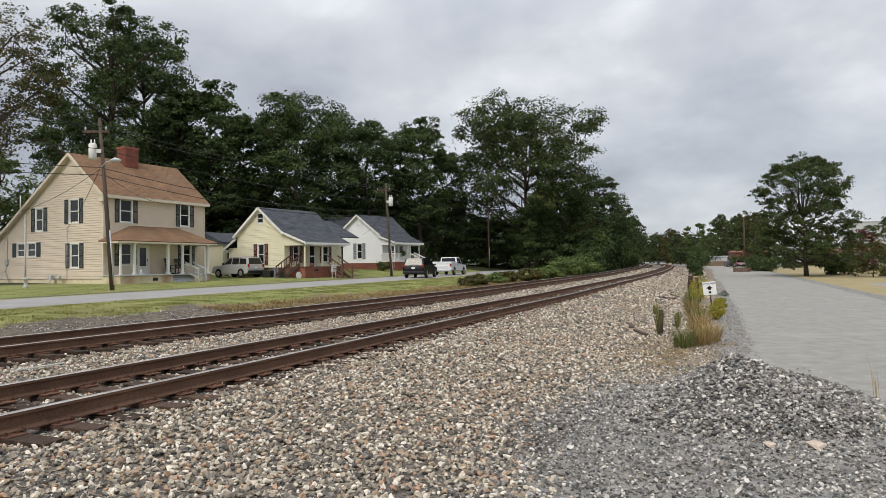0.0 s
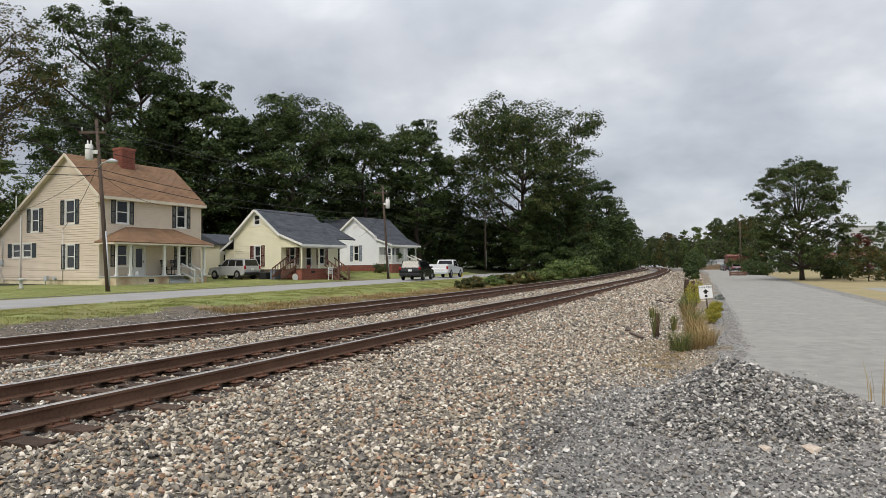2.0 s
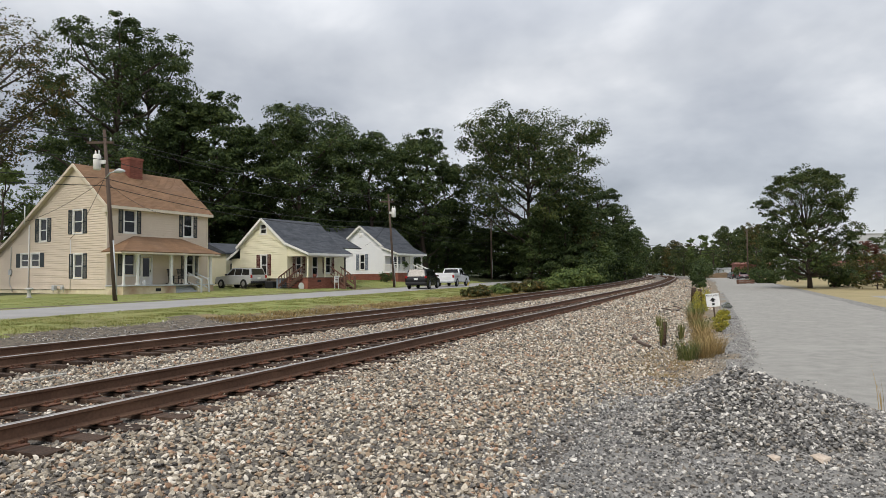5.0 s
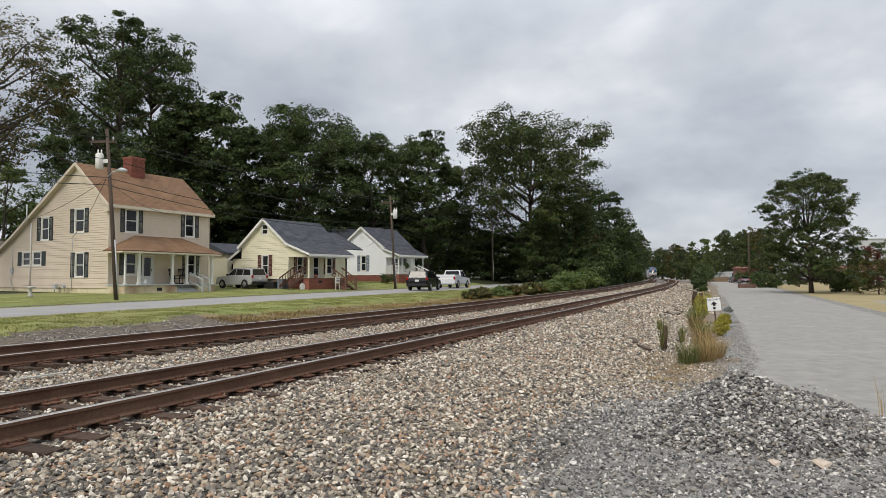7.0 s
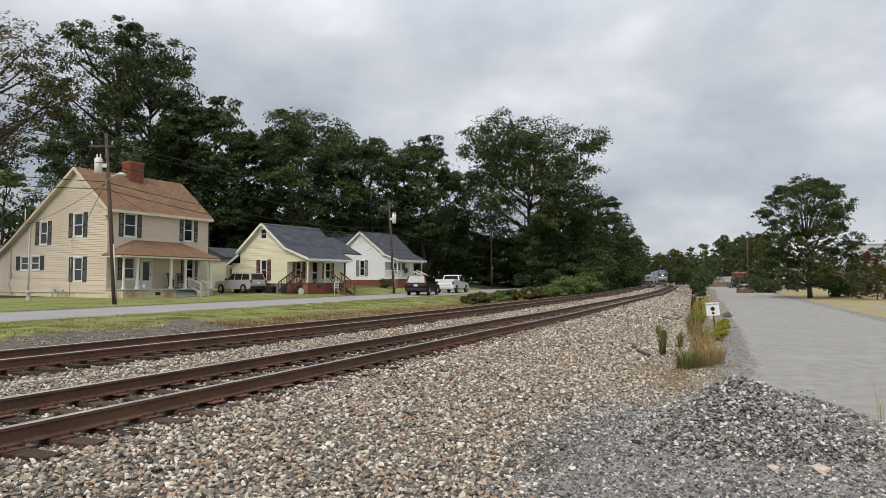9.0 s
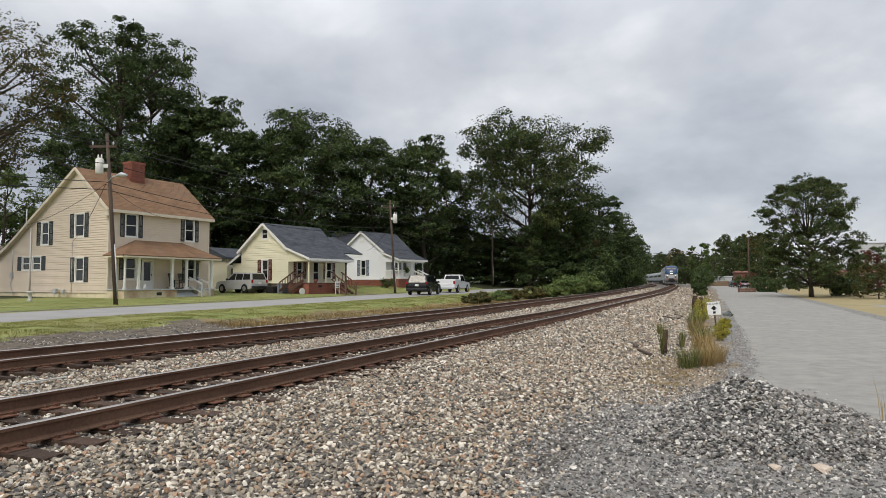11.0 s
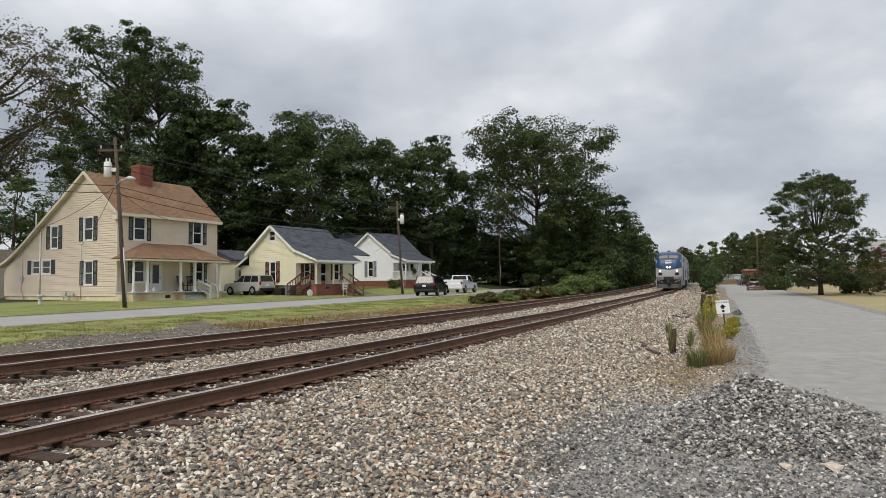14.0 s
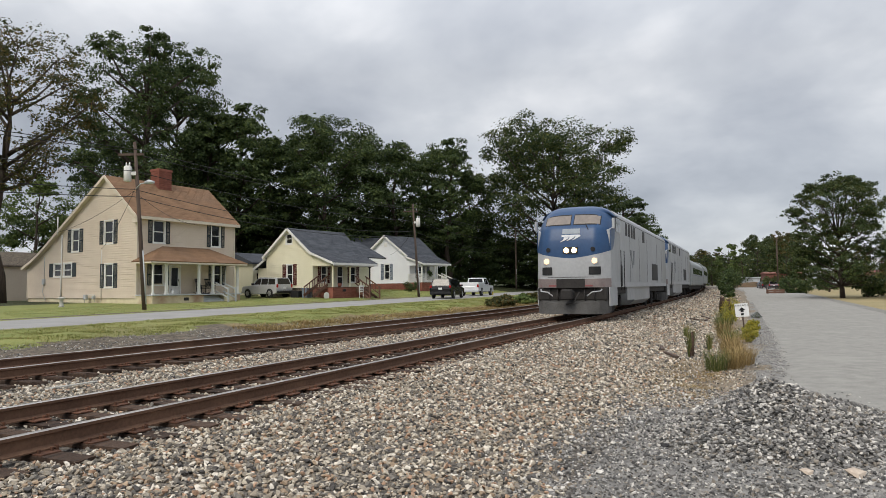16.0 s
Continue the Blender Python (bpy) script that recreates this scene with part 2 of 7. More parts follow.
def part(name, bm, material, parent=None, label=""):
    """Links a bmesh as one mesh object under a thing or a part."""
    me = bpy.data.meshes.new(name)
    bm.normal_update()
    bm.to_mesh(me)
    bm.free()
    for mm in (material if isinstance(material, (list, tuple)) else [material]):
        me.materials.append(mm)
    ob = new(name, me)
    if parent is not None:
        ob.parent = parent
    if label:
        tagged(ob, label)
    return ob


def mesh_from(name, verts, faces, material, parent=None, smooth=False):
    me = bpy.data.meshes.new(name)
    me.from_pydata([tuple(v) for v in verts], [], faces)
    for mm in (material if isinstance(material, (list, tuple)) else [material]):
        me.materials.append(mm)
    if smooth:
        me.shade_smooth()
    ob = new(name, me)
    if parent is not None:
        ob.parent = parent
    return ob


def box(bm, x0, y0, z0, x1, y1, z1, bevel=0.0, m=None, mi=0):
    vs = [bm.verts.new((x, y, z)) for x in (x0, x1) for y in (y0, y1) for z in (z0, z1)]
    fs = [bm.faces.new([vs[i] for i in q]) for q in ((0, 1, 3, 2), (4, 6, 7, 5), (0, 4, 5, 1), (2, 3, 7, 6), (0, 2, 6, 4), (1, 5, 7, 3))]
    for fc in fs:
        fc.material_index = mi
    if bevel:
        r = bmesh.ops.bevel(bm, geom=list({e for fc in fs for e in fc.edges}), offset=bevel, segments=1, affect="EDGES")
        vs = list({v for fc in r["faces"] for v in fc.verts} | {v for v in vs if v.is_valid})
    if m is not None:
        for v in vs:
            v.co = m @ v.co
    return vs


def tube(bm, pts, radii, n=8, caps=True, mi=0):
    """A tapered tube through points."""
    rings = []
    pts = [Vector(p) for p in pts]
    for i, p in enumerate(pts):
        t = (pts[min(i + 1, len(pts) - 1)] - pts[max(i - 1, 0)]).normalized()
        a = t.cross(Vector((0, 0, 1)) if abs(t.z) < 0.9 else Vector((1, 0, 0))).normalized()
        b = t.cross(a)
        r = radii[i] if isinstance(radii, (list, tuple)) else radii
        rings.append([bm.verts.new(p + (a * math.cos(k * math.tau / n) + b * math.sin(k * math.tau / n)) * r) for k in range(n)])
    for r0, r1 in zip(rings, rings[1:]):
        for k in range(n):
            fc = bm.faces.new((r0[k], r0[(k + 1) % n], r1[(k + 1) % n], r1[k]))
            fc.smooth, fc.material_index = n > 5, mi
    if caps:
        for r in (rings[0][::-1], rings[-1]):
            bm.faces.new(r).material_index = mi
    return rings


def prism(bm, poly, y0, y1, axis="y", mi=0):
    """A closed outline (pairs) pushed from y0 to y1 along an axis."""
    def at(p, q):
        return {"y": (p[0], q, p[1]), "x": (q, p[0], p[1]), "z": (p[0], p[1], q)}[axis]
    a = [bm.verts.new(at(p, y0)) for p in poly]
    b = [bm.verts.new(at(p, y1)) for p in poly]
    fs = [bm.faces.new(a), bm.faces.new(b[::-1])]
    k = len(poly)
    for i in range(k):
        fs.append(bm.faces.new((a[i], b[i], b[(i + 1) % k], a[(i + 1) % k])))
    for fc in fs:
        fc.material_index = mi
    return fs


def slab(bm, quad, t, mi=0):
    """A sheet of thickness t below a 3D outline."""
    top = [Vector(q) for q in quad]
    nrm = (top[1] - top[0]).cross(top[2] - top[0]).normalized()
    if nrm.z < 0:
        top.reverse()
        nrm = -nrm
    a = [bm.verts.new(p) for p in top]
    b = [bm.verts.new(p - nrm * t) for p in top]
    bm.faces.new(a).material_index = mi
    bm.faces.new(b[::-1]).material_index = mi
    for i in range(len(a)):
        bm.faces.new((a[i], b[i], b[(i + 1) % len(a)], a[(i + 1) % len(a)])).material_index = mi


def empty(name, m, label, category, group="", kind=""):
    ob = new(name)
    ob.empty_display_size = 0.2
    ob.matrix_world = m
    return tagged(ob, label, category, group, kind)


# ---------------------------------------------------------------- the line of the railway: s along, o to its right
TURN = math.atan(0.405)
DX, DY = math.sin(TURN), math.cos(TURN)
CURVE_S, CURVE_R, NEAR_O, FAR_O, RT = 66.0, 1390.0, -6.52, -11.35, 0.45


def grade(s):
    """The line climbs gently beyond the houses."""
    return 0.0045 * min(max(0.0, s - 75.0), 330.0) + 0.5 * min(max(0.0, (s - 30.0) / 90.0), 1.0)


def line(s, o):
    """The place in the world of a point s metres along and o metres right of the camera's own line."""
    if s <= CURVE_S:
        return (s * DX + o * DY, s * DY - o * DX)
    a = (s - CURVE_S) / CURVE_R
    r = CURVE_R + o - NEAR_O
    cs, co = CURVE_S + r * math.sin(a), NEAR_O - CURVE_R + r * math.cos(a)
    return (cs * DX + co * DY, cs * DY - co * DX)


def heading(s):
    """The angle about z of the line's direction, from the x axis."""
    return math.pi / 2 - TURN + max(0.0, (s - CURVE_S) / CURVE_R)


def back(x, y):
    return x * DX + y * DY, x * DY - y * DX


def lerp_tab(tab, x):
    return float(np.interp(x, [a for a, _ in tab], [b for _, b in tab]))


PROFILE = [(-900, 1.6), (-120, 1.4), (-60, 0.80), (-45, 0.70), (-29.0, 0.62), (-28.2, 0.55), (-22.0, 0.50), (-21.4, 0.47), (-18.8, 0.36), (-16.6, 0.10),
           (-14.6, 0.04), (-13.9, 0.16), (-13.1, 0.22), (-10.0, 0.22), (-8.2, 0.20), (-5.0, 0.22), (-4.5, 0.19), (-1.7, -0.02), (-0.6, -0.02), (0.3, 0.0), (900, 0.0)]


def ground_z(s, o):
    z = lerp_tab(PROFILE, o) + grade(s)
    if o < -15:
        z -= 0.5 * min(max(0.0, (s - 30.0) / 90.0), 1.0) * min(1.0, (-15 - o) / 4)
    if o < -18:
        k = min(max((s - 28) / 40, -0.3), 1.3) * min(1.0, (-18 - o) / 4)
        z += 0.30 * k
        z += min(max((s - 40) / 26, 0.0), 1.3) * 0.50 * min(max((-28.8 - o) / 4.5, 0.0), 1.0)
    if o > -4.5 and o < 0.3:
        z -= 0.10 * min(max((s - 11) / 8, 0), 1) * max(0.0, 1 - abs(o + 1.0) / 1.6)
    return z


def on_ground(x, y):
    return ground_z(*back(x, y))

M["duff"] = mat("brown_litter_and_small_stone", (0.28, 0.225, 0.16), (0.115, 0.095, 0.068), 4, 30, 0.95, 0.9, dist=0.03, stain=(0.24, 0.21, 0.17))

# ---------------------------------------------------------------- ground


def spaced(*runs):
    out = []
    for a, b, step in runs:
        out += list(np.arange(a, b - step * 0.3, step))
    out.append(runs[-1][1])
    return out


def build_ground():
    ss = spaced((-300, -40, 40), (-40, -4, 3), (-4, 30, 0.5), (30, 70, 1), (70, 160, 5), (160, 400, 20), (400, 1000, 60))
    oo = spaced((-900, -160, 80), (-160, -60, 10), (-60, -30, 3), (-30, -21, 0.8), (-21, -14, 0.35), (-14, 3, 0.3), (3, 12, 1.5), (12, 60, 6), (60, 200, 20), (200, 900, 100))
    rng = random.Random(4)
    verts, faces, mats = [], [], []
    for s in ss:
        for o in oo:
            x, y = line(s, o)
            z = ground_z(s, o)
            if -21 < o < -15 and s < 160:
                z += 0.10 * noise.noise(Vector((x * 0.9, y * 0.9, 0))) + 0.05 * noise.noise(Vector((x * 2.5, y * 2.5, 3)))
            elif -15 < o < 0.3:
                z += 0.007 * noise.noise(Vector((x * 0.8, y * 0.8, 5)))
            verts.append((x, y, z))
    w = len(oo)
    for i in range(len(ss) - 1):
        for j in range(w - 1):
            a = i * w + j
            faces.append((a, a + 1, a + w + 1, a + w))
            s, o = (ss[i] + ss[i + 1]) / 2, (oo[j] + oo[j + 1]) / 2
            wob = 0.7 * noise.noise(Vector((s * 0.35, o * 0.8, 1))) + 0.35 * noise.noise(Vector((s * 1.3, o * 1.3, 8)))
            if o < -44 - max(0, (s - 60) * 0.02) or (o < -30 and s > 74) or (s > 84 and o < -15):
                k = 6
            elif o < -18.0 + 1.5 * noise.noise(Vector((s * 0.22, 3, 1))) + 0.25 * wob:
                k = 0
            elif o < -16.2 + wob:
                k = 1 if s > 21 + 6 * wob else 2
            elif o < -14.7 + wob * 0.6:
                k = 2
            elif o < -1.5 + wob * 0.8 + (0 if s < 10 else min((s - 10) * 0.1, 0.7)):
                k = 3
            elif o < 0.15 + wob * 0.4 and s > 10:
                k = 7
            elif o < 1.2:
                k = 4
            elif o < 7.2 + wob:
                k = 4
            else:
                k = 5
            mats.append(k)
    ob = mesh_from("ground", verts, faces, [M["grass"], M["bank"], M["cinder"], M["ballast"], M["grit"], M["drygrass"], M["forest"], M["duff"]], smooth=True)
    ob.data.polygons.foreach_set("material_index", mats)
    tagged(ob, "mown lawn, dry grass bank, ballast and grey gravel ground", "ground", kind="structure")


def strip(name, ss, edges, lift, material, label, category, jag=0.0):
    """A road strip between two offsets, lying just over the ground, with a thin edge."""
    verts, faces = [], []
    steps = 9
    for s in ss:
        o0, o1 = edges(s)
        j0, j1 = (jag * noise.noise(Vector((s * 0.7, k, 2))) for k in (0, 9))
        row = [o0 + j0 + (o1 + j1 - o0 - j0) * k / (steps - 1) for k in range(steps)]
        for k, o in enumerate(row):
            x, y = line(s, o)
            verts.append((x, y, ground_z(s, o) + (lift if 0 < k < steps - 1 else -0.02)))
    for i in range(len(ss) - 1):
        for k in range(steps - 1):
            a = i * steps + k
            faces.append((a, a + 1, a + steps + 1, a + steps))
    ob = mesh_from(name, verts, faces, material, smooth=True)
    return tagged(ob, label, category, kind="structure")


build_ground()
strip("road", spaced((5.5, 30, 0.8), (30, 120, 3), (120, 420, 12)), lambda s: (0.15 - 0.012 * max(0, s - 30) + 1.5 * max(0, 1 - (s - 5) / 7) + max(0, s - 66) ** 2 / 3400, 7.0 + max(0, s - 66) ** 2 / 3400), 0.03, M["asphalt"], "worn pale grey asphalt lane beside the railway", "road", jag=0.25)
strip("street", spaced((-60, 0, 5), (0, 90, 1.5), (90, 400, 20)), lambda s: (-28.0, -22.1), 0.03, M["street"], "pale grey asphalt street in front of houses", "road", jag=0.12)

strip("trim", spaced((-20, 0, 4), (0, 72, 1.0)), lambda s: (-28.42, -28.06), 0.025, M["cinder"], "dark earth edging between lawn and street", "edging", jag=0.08)

# ---------------------------------------------------------------- railway


def sweep_rail(name, o, top, parent):
    prof = [(-0.07, -0.17), (0.07, -0.17), (0.07, -0.158), (0.012, -0.135), (0.009, -0.045), (0.036, -0.035), (0.036, -0.006), (0.026, 0.0), (-0.026, 0.0), (-0.036, -0.006), (-0.036, -0.035), (-0.009, -0.045), (-0.012, -0.135), (-0.07, -0.158)]
    ss = spaced((-40, 0, 4), (0, 60, 2), (60, 560, 8))
    verts, faces, mi = [], [], []
    for s in ss:
        wz = 0.008 * noise.noise(Vector((s * 0.15, o, 0))) if s > 0 else 0
        for po, pz in prof:
            x, y = line(s, o + po)
            verts.append((x, y, top + pz + wz + grade(s)))
    k = len(prof)
    for i in range(len(ss) - 1):
        for j in range(k):
            a, b = i * k + j, i * k + (j + 1) % k
            faces.append((a, b, b + k, a + k))
            mi.append(1 if j in (6, 7, 8) else 0)
    ob = mesh_from(name, verts, faces, [M["railside"], M["railtop"]], parent)
    ob.data.polygons.foreach_set("material_index", mi)
    return ob


def build_track(o, top, label, seed):
    track = empty("railway_track", Matrix(), label, "railway track", "parallel tracks", "structure")
    sweep_rail("rail", o - 0.7525, top, track)
    sweep_rail("rail", o + 0.7525, top, track)
    rng = random.Random(seed)
    shapes = []
    for k in range(4):
        bm = bmesh.new()
        box(bm, -0.115, -1.3, -0.18, 0.115, 1.3, 0.0, 0.012)
        for v in bm.verts:
            v.co += Vector((rng.uniform(-0.012, 0.012), rng.uniform(-0.05, 0.05), rng.uniform(-0.012, 0.004)))
        me = bpy.data.meshes.new("tie")
        bm.to_mesh(me); bm.free()
        me.materials.append(M["tie"])
        shapes.append(me)
    bm = bmesh.new()
    box(bm, -0.10, -0.18, 0.0, 0.10, 0.18, 0.018, 0.004)
    for sx in (-0.06, 0.06):
        for sy in (-0.105, 0.105):
            box(bm, sx - 0.013, sy - 0.013, 0.0, sx + 0.013, sy + 0.013, 0.05, 0.003)
    for sy in (-1, 1):
        # rail anchors gripping the foot beside the tie
        box(bm, 0.125, sy * 0.06 - 0.02, -0.02, 0.15, sy * 0.06 + 0.02, 0.05, 0.004)
    plate = bpy.data.meshes.new("tie_plate")
    bm.to_mesh(plate); bm.free()
    plate.materials.append(M["plate"])
    far = bmesh.new()
    s, count = 0.6, 0
    while s < 240:
        x, y = line(s, o)
        h = heading(s) + rng.uniform(-0.018, 0.018)
        m = Matrix.Translation((x, y, top + grade(s) - 0.19 + rng.uniform(-0.012, 0.006))) @ Matrix.Rotation(h, 4, "Z") @ Matrix.Translation((0, rng.uniform(-0.05, 0.05), 0))
        if s < 62:
            tie = new("tie", shapes[rng.randrange(4)])
            tie.parent, tie.matrix_local = track, m
            for side in (-0.7525, 0.7525):
                pl = new("tie_plate", plate)
                px, py = line(s, o + side)
                pl.parent, pl.matrix_local = track, Matrix.Translation((px, py, top + grade(s) - 0.19)) @ Matrix.Rotation(h, 4, "Z")
        else:
            box(far, -0.115, -1.3, -0.18, 0.115, 1.3, 0.0, m=m)
            for side in (-0.75, 0.75):
                box(far, -0.1, side - 0.17, 0, 0.1, side + 0.17, 0.04, m=m)
        s += rng.uniform(0.47, 0.53)
    tagged(part("distant_ties", far, M["tie"], track), kind="stuff")
    return track


build_track(NEAR_O, RT, "rust-brown steel rails on dark wooden ties in ballast", 11)
build_track(FAR_O, RT + 0.04, "rust-brown steel rails on dark ties beside grass bank", 12)

# ---------------------------------------------------------------- loose stones


def stone_shapes(rng, count=10):
    """Angular crushed stones: random points on a squashed ball, closed by their hull."""
    out = []
    for k in range(count):
        bm = bmesh.new()
        for i in range(11):
            v = Vector([rng.gauss(0, 1) for _ in range(3)]).normalized() * rng.uniform(0.8, 1.05)
            bm.verts.new((v.x * rng.uniform(0.85, 1.1), v.y * 0.78, v.z * 0.58))
        r = bmesh.ops.convex_hull(bm, input=bm.verts[:])
        bmesh.ops.delete(bm, geom=[g for g in r["geom_interior"] if isinstance(g, bmesh.types.BMVert)], context="VERTS")
        bm.verts.index_update()
        out.append((np.array([v.co[:] for v in bm.verts]), [[v.index for v in fc.verts] for fc in bm.faces]))
        bm.free()
    return out


def scatter(name, spots, shapes, seed, material, label, category):
    """One mesh of many stones. spots: rows of x, y, z, size."""
    rs = np.random.RandomState(seed)
    V, F, base = [], [], 0
    for i, (x, y, z, r) in enumerate(spots):
        v, fc = shapes[i % len(shapes)]
        a, b = rs.uniform(0, math.tau), rs.normal(0, 0.5)
        ca, sa, cb, sb = math.cos(a), math.sin(a), math.cos(b), math.sin(b)
        p = v * r
        q = np.stack([p[:, 0] * cb + p[:, 2] * sb, p[:, 1], -p[:, 0] * sb + p[:, 2] * cb], 1)
        V.append(np.stack([q[:, 0] * ca - q[:, 1] * sa + x, q[:, 0] * sa + q[:, 1] * ca + y, q[:, 2] + z], 1))
        F += [[k + base for k in t] for t in fc]
        base += len(v)
    ob = mesh_from(name, np.concatenate(V), F, material)
    return tagged(ob, label, category, kind="stuff")


PILE_S, PILE_O = 8.25, 0.15


def pile_h(s, o):
    """The heap of crushed stone: height over the ground."""
    ds, do = (s - PILE_S), (o - PILE_O)
    u, v = ds * 0.93 - do * 0.37, ds * 0.37 + do * 0.93
    r = math.hypot(u / 1.15, v / (1.15 if v < 0 else 2.0)) + 0.07 * noise.noise(Vector((s * 1.5, o * 1.5, 2)))
    h = 0.66 * max(0.0, 1 - r) ** 0.85 if r < 1 else 0.0
    return h


def build_stones():
    rng = random.Random(21)
    shapes = stone_shapes(rng)
    spots = []

    def fill(s0, s1, o0, o1, per_m2, size, keep=lambda s, o: True, lift=0.25):
        for _ in range(int((s1 - s0) * (o1 - o0) * per_m2)):
            s, o = rng.uniform(s0, s1), rng.uniform(o0, o1)
            if keep(s, o):
                x, y = line(s, o)
                r = size * rng.uniform(0.55, 1.35)
                spots.append((x, y, ground_z(s, o) + r * rng.uniform(-0.3, lift + 0.45), r))

    def toe(s):
        return -1.75 + 0.55 * max(0.0, min(1.0, (7.0 - s) / 2.0)) + 0.35 * math.sin(s * 0.7) + min(max((s - 10) * 0.1, 0), 0.9)

    def shoulder(s, o):
        return o < toe(s) + rng.gauss(0, 0.25)

    def cribs(s, o):
        return min(abs(o - NEAR_O + 0.75), abs(o - NEAR_O - 0.75)) > 0.1
    fill(2.5, 9, -5.5, 0.2, 700, 0.033, shoulder)
    fill(9, 16, -5.5, 0.3, 480, 0.036, shoulder)
    fill(16, 30, -5.5, 0.2, 210, 0.045, shoulder)
    fill(30, 70, -5.5, 0.3, 60, 0.07, shoulder)
    fill(3, 12, -7.9, -5.2, 330, 0.03, cribs, 0.3)
    fill(12, 30, -7.9, -5.2, 130, 0.04, cribs, 0.3)
    fill(30, 60, -7.9, -5.2, 30, 0.055, cribs, 0.3)
    fill(70, 130, -5.3, -0.6, 16, 0.11, shoulder)
    fill(70, 120, -10.2, -7.9, 14, 0.11)
    fill(4.5, 16, -10.42, -7.7, 420, 0.034)
    fill(16, 34, -10.42, -7.7, 160, 0.045)
    fill(34, 70, -10.2, -7.9, 40, 0.07)
    fill(7, 26, -14.4, -10.2, 170, 0.036, lambda s, o: min(abs(o - FAR_O + 0.75), abs(o - FAR_O - 0.75)) > 0.1)
    fill(26, 60, -12.8, -10.2, 50, 0.05, lambda s, o: min(abs(o - FAR_O + 0.75), abs(o - FAR_O - 0.75)) > 0.1)
    fill(10, 18, -1.9, -0.1, 240, 0.028)
    scatter("ballast_stones", spots, shapes, 5, M["stone"], "loose grey and tan crushed ballast stones", "ballast")
    spots = []
    # finer grey stone between the shoulder and the lane
    fill(3.0, 12, -2.6, 2.6, 750, 0.018, lambda s, o: o > toe(s) - 0.35 + rng.gauss(0, 0.25) and (o < 1.1 + (9 - s) * 0.15 or rng.random() < 0.25) and pile_h(s, o) < 0.03)
    fill(3.0, 12, -1.9, 2.6, 190, 0.03, lambda s, o: pile_h(s, o) < 0.03 and o < 1.6)
    fill(4, 32, -17.9, -14.2, 75, 0.03)
    fill(12, 30, -0.2, 1.6, 130, 0.02, lambda s, o: rng.random() > (o - 0.2) / 1.5)
    fill(9, 24, 0.0, 3.2, 170, 0.013, lambda s, o: rng.random() > (o + 0.2) / 3.0 and pile_h(s, o) < 0.03)
    fill(24, 42, -0.1, 2.6, 60, 0.018, lambda s, o: rng.random() > (o + 0.2) / 2.6)
    fill(5, 30, 0.6, 6.5, 40, 0.011, lambda s, o: pile_h(s, o) < 0.03)
    scatter("gravel", spots, shapes, 6, M["darkstone"], "fine blue-grey gravel at the edge of the lane", "gravel")
    # the heap
    pile = empty("gravel_heap", Matrix(), "heap of dark grey crushed stone beside the lane", "gravel heap")
    verts, faces = [], []
    ga, gb = np.arange(PILE_S - 2.3, PILE_S + 2.31, 0.1), np.arange(PILE_O - 2.3, PILE_O + 2.31, 0.1)
    for s in ga:
        for o in gb:
            x, y = line(s, o)
            verts.append((x, y, ground_z(s, o) + pile_h(s, o) - 0.03))
    w = len(gb)
    for i in range(len(ga) - 1):
        for j in range(w - 1):
            if pile_h(ga[i], gb[j]) + pile_h(ga[i + 1], gb[j + 1]) > 0:
                a = i * w + j
                faces.append((a, a + 1, a + w + 1, a + w))
    mesh_from("core", verts, faces, M["grit"], pile)
    spots = []
    while len(spots) < 13500:
        s, o = rng.uniform(PILE_S - 2.1, PILE_S + 2.1), rng.uniform(PILE_O - 2.1, PILE_O + 2.1)
        h = pile_h(s, o)
        if h > 0.005:
            x, y = line(s, o)
            r = 0.027 * rng.uniform(0.5, 1.5)
            spots.append((x, y, ground_z(s, o) + h + r * rng.uniform(-0.5, 0.4), r))
    near = [p for p in spots if back(p[0], p[1])[0] < PILE_S - 0.15]
    pick = set(rng.sample(range(len(near)), 290))
    singles = [near[i] for i in pick]
    heap = scatter("heap_rubble", [p for i, p in enumerate(near) if i not in pick] + [p for p in spots if back(p[0], p[1])[0] >= PILE_S - 0.15], shapes, 7, M["darkstone"], "dark grey crushed stones", "")
    heap.parent = pile
    shared = []
    for v, fc in shapes:
        me = bpy.data.meshes.new("stone")
        me.from_pydata([tuple(p) for p in v], [], fc)
        me.materials.append(M["heapstone"])
        shared.append(me)
    for i, (x, y, z, r) in enumerate(singles):
        ob = new("stone", shared[i % len(shared)])
        ob.parent = pile
        ob.matrix_local = Matrix.LocRotScale((x, y, z + r * 0.2), Euler((rng.gauss(0, 0.4), rng.gauss(0, 0.4), rng.uniform(0, 6))), (r * 1.1,) * 3)
    # two pale flat rocks before the heap, a dark scrap on the ballast
    for s, o, r, lab in ((7.0, 0.80, 0.125, "flat pale tan rock beside gravel heap"), (6.93, 0.42, 0.085, "small pale tan rock beside gravel heap"), (7.0, -1.55, 0.06, "dark angular stone lying on pale ballast"), (7.6, -0.85, 0.07, "dark flat stone lying on grey gravel")):
        v, fc = shapes[int(r * 1000) % 10]
        x, y = line(s, o)
        ob = mesh_from("rock", [(p[0] * r * 1.2, p[1] * r, p[2] * r * 0.8) for p in v], fc, M["rock"] if r > 0.08 else M["dark"])
        ob.matrix_world = Matrix.Translation((x, y, ground_z(s, o) + r * 0.2))
        tagged(ob, lab, "rock")


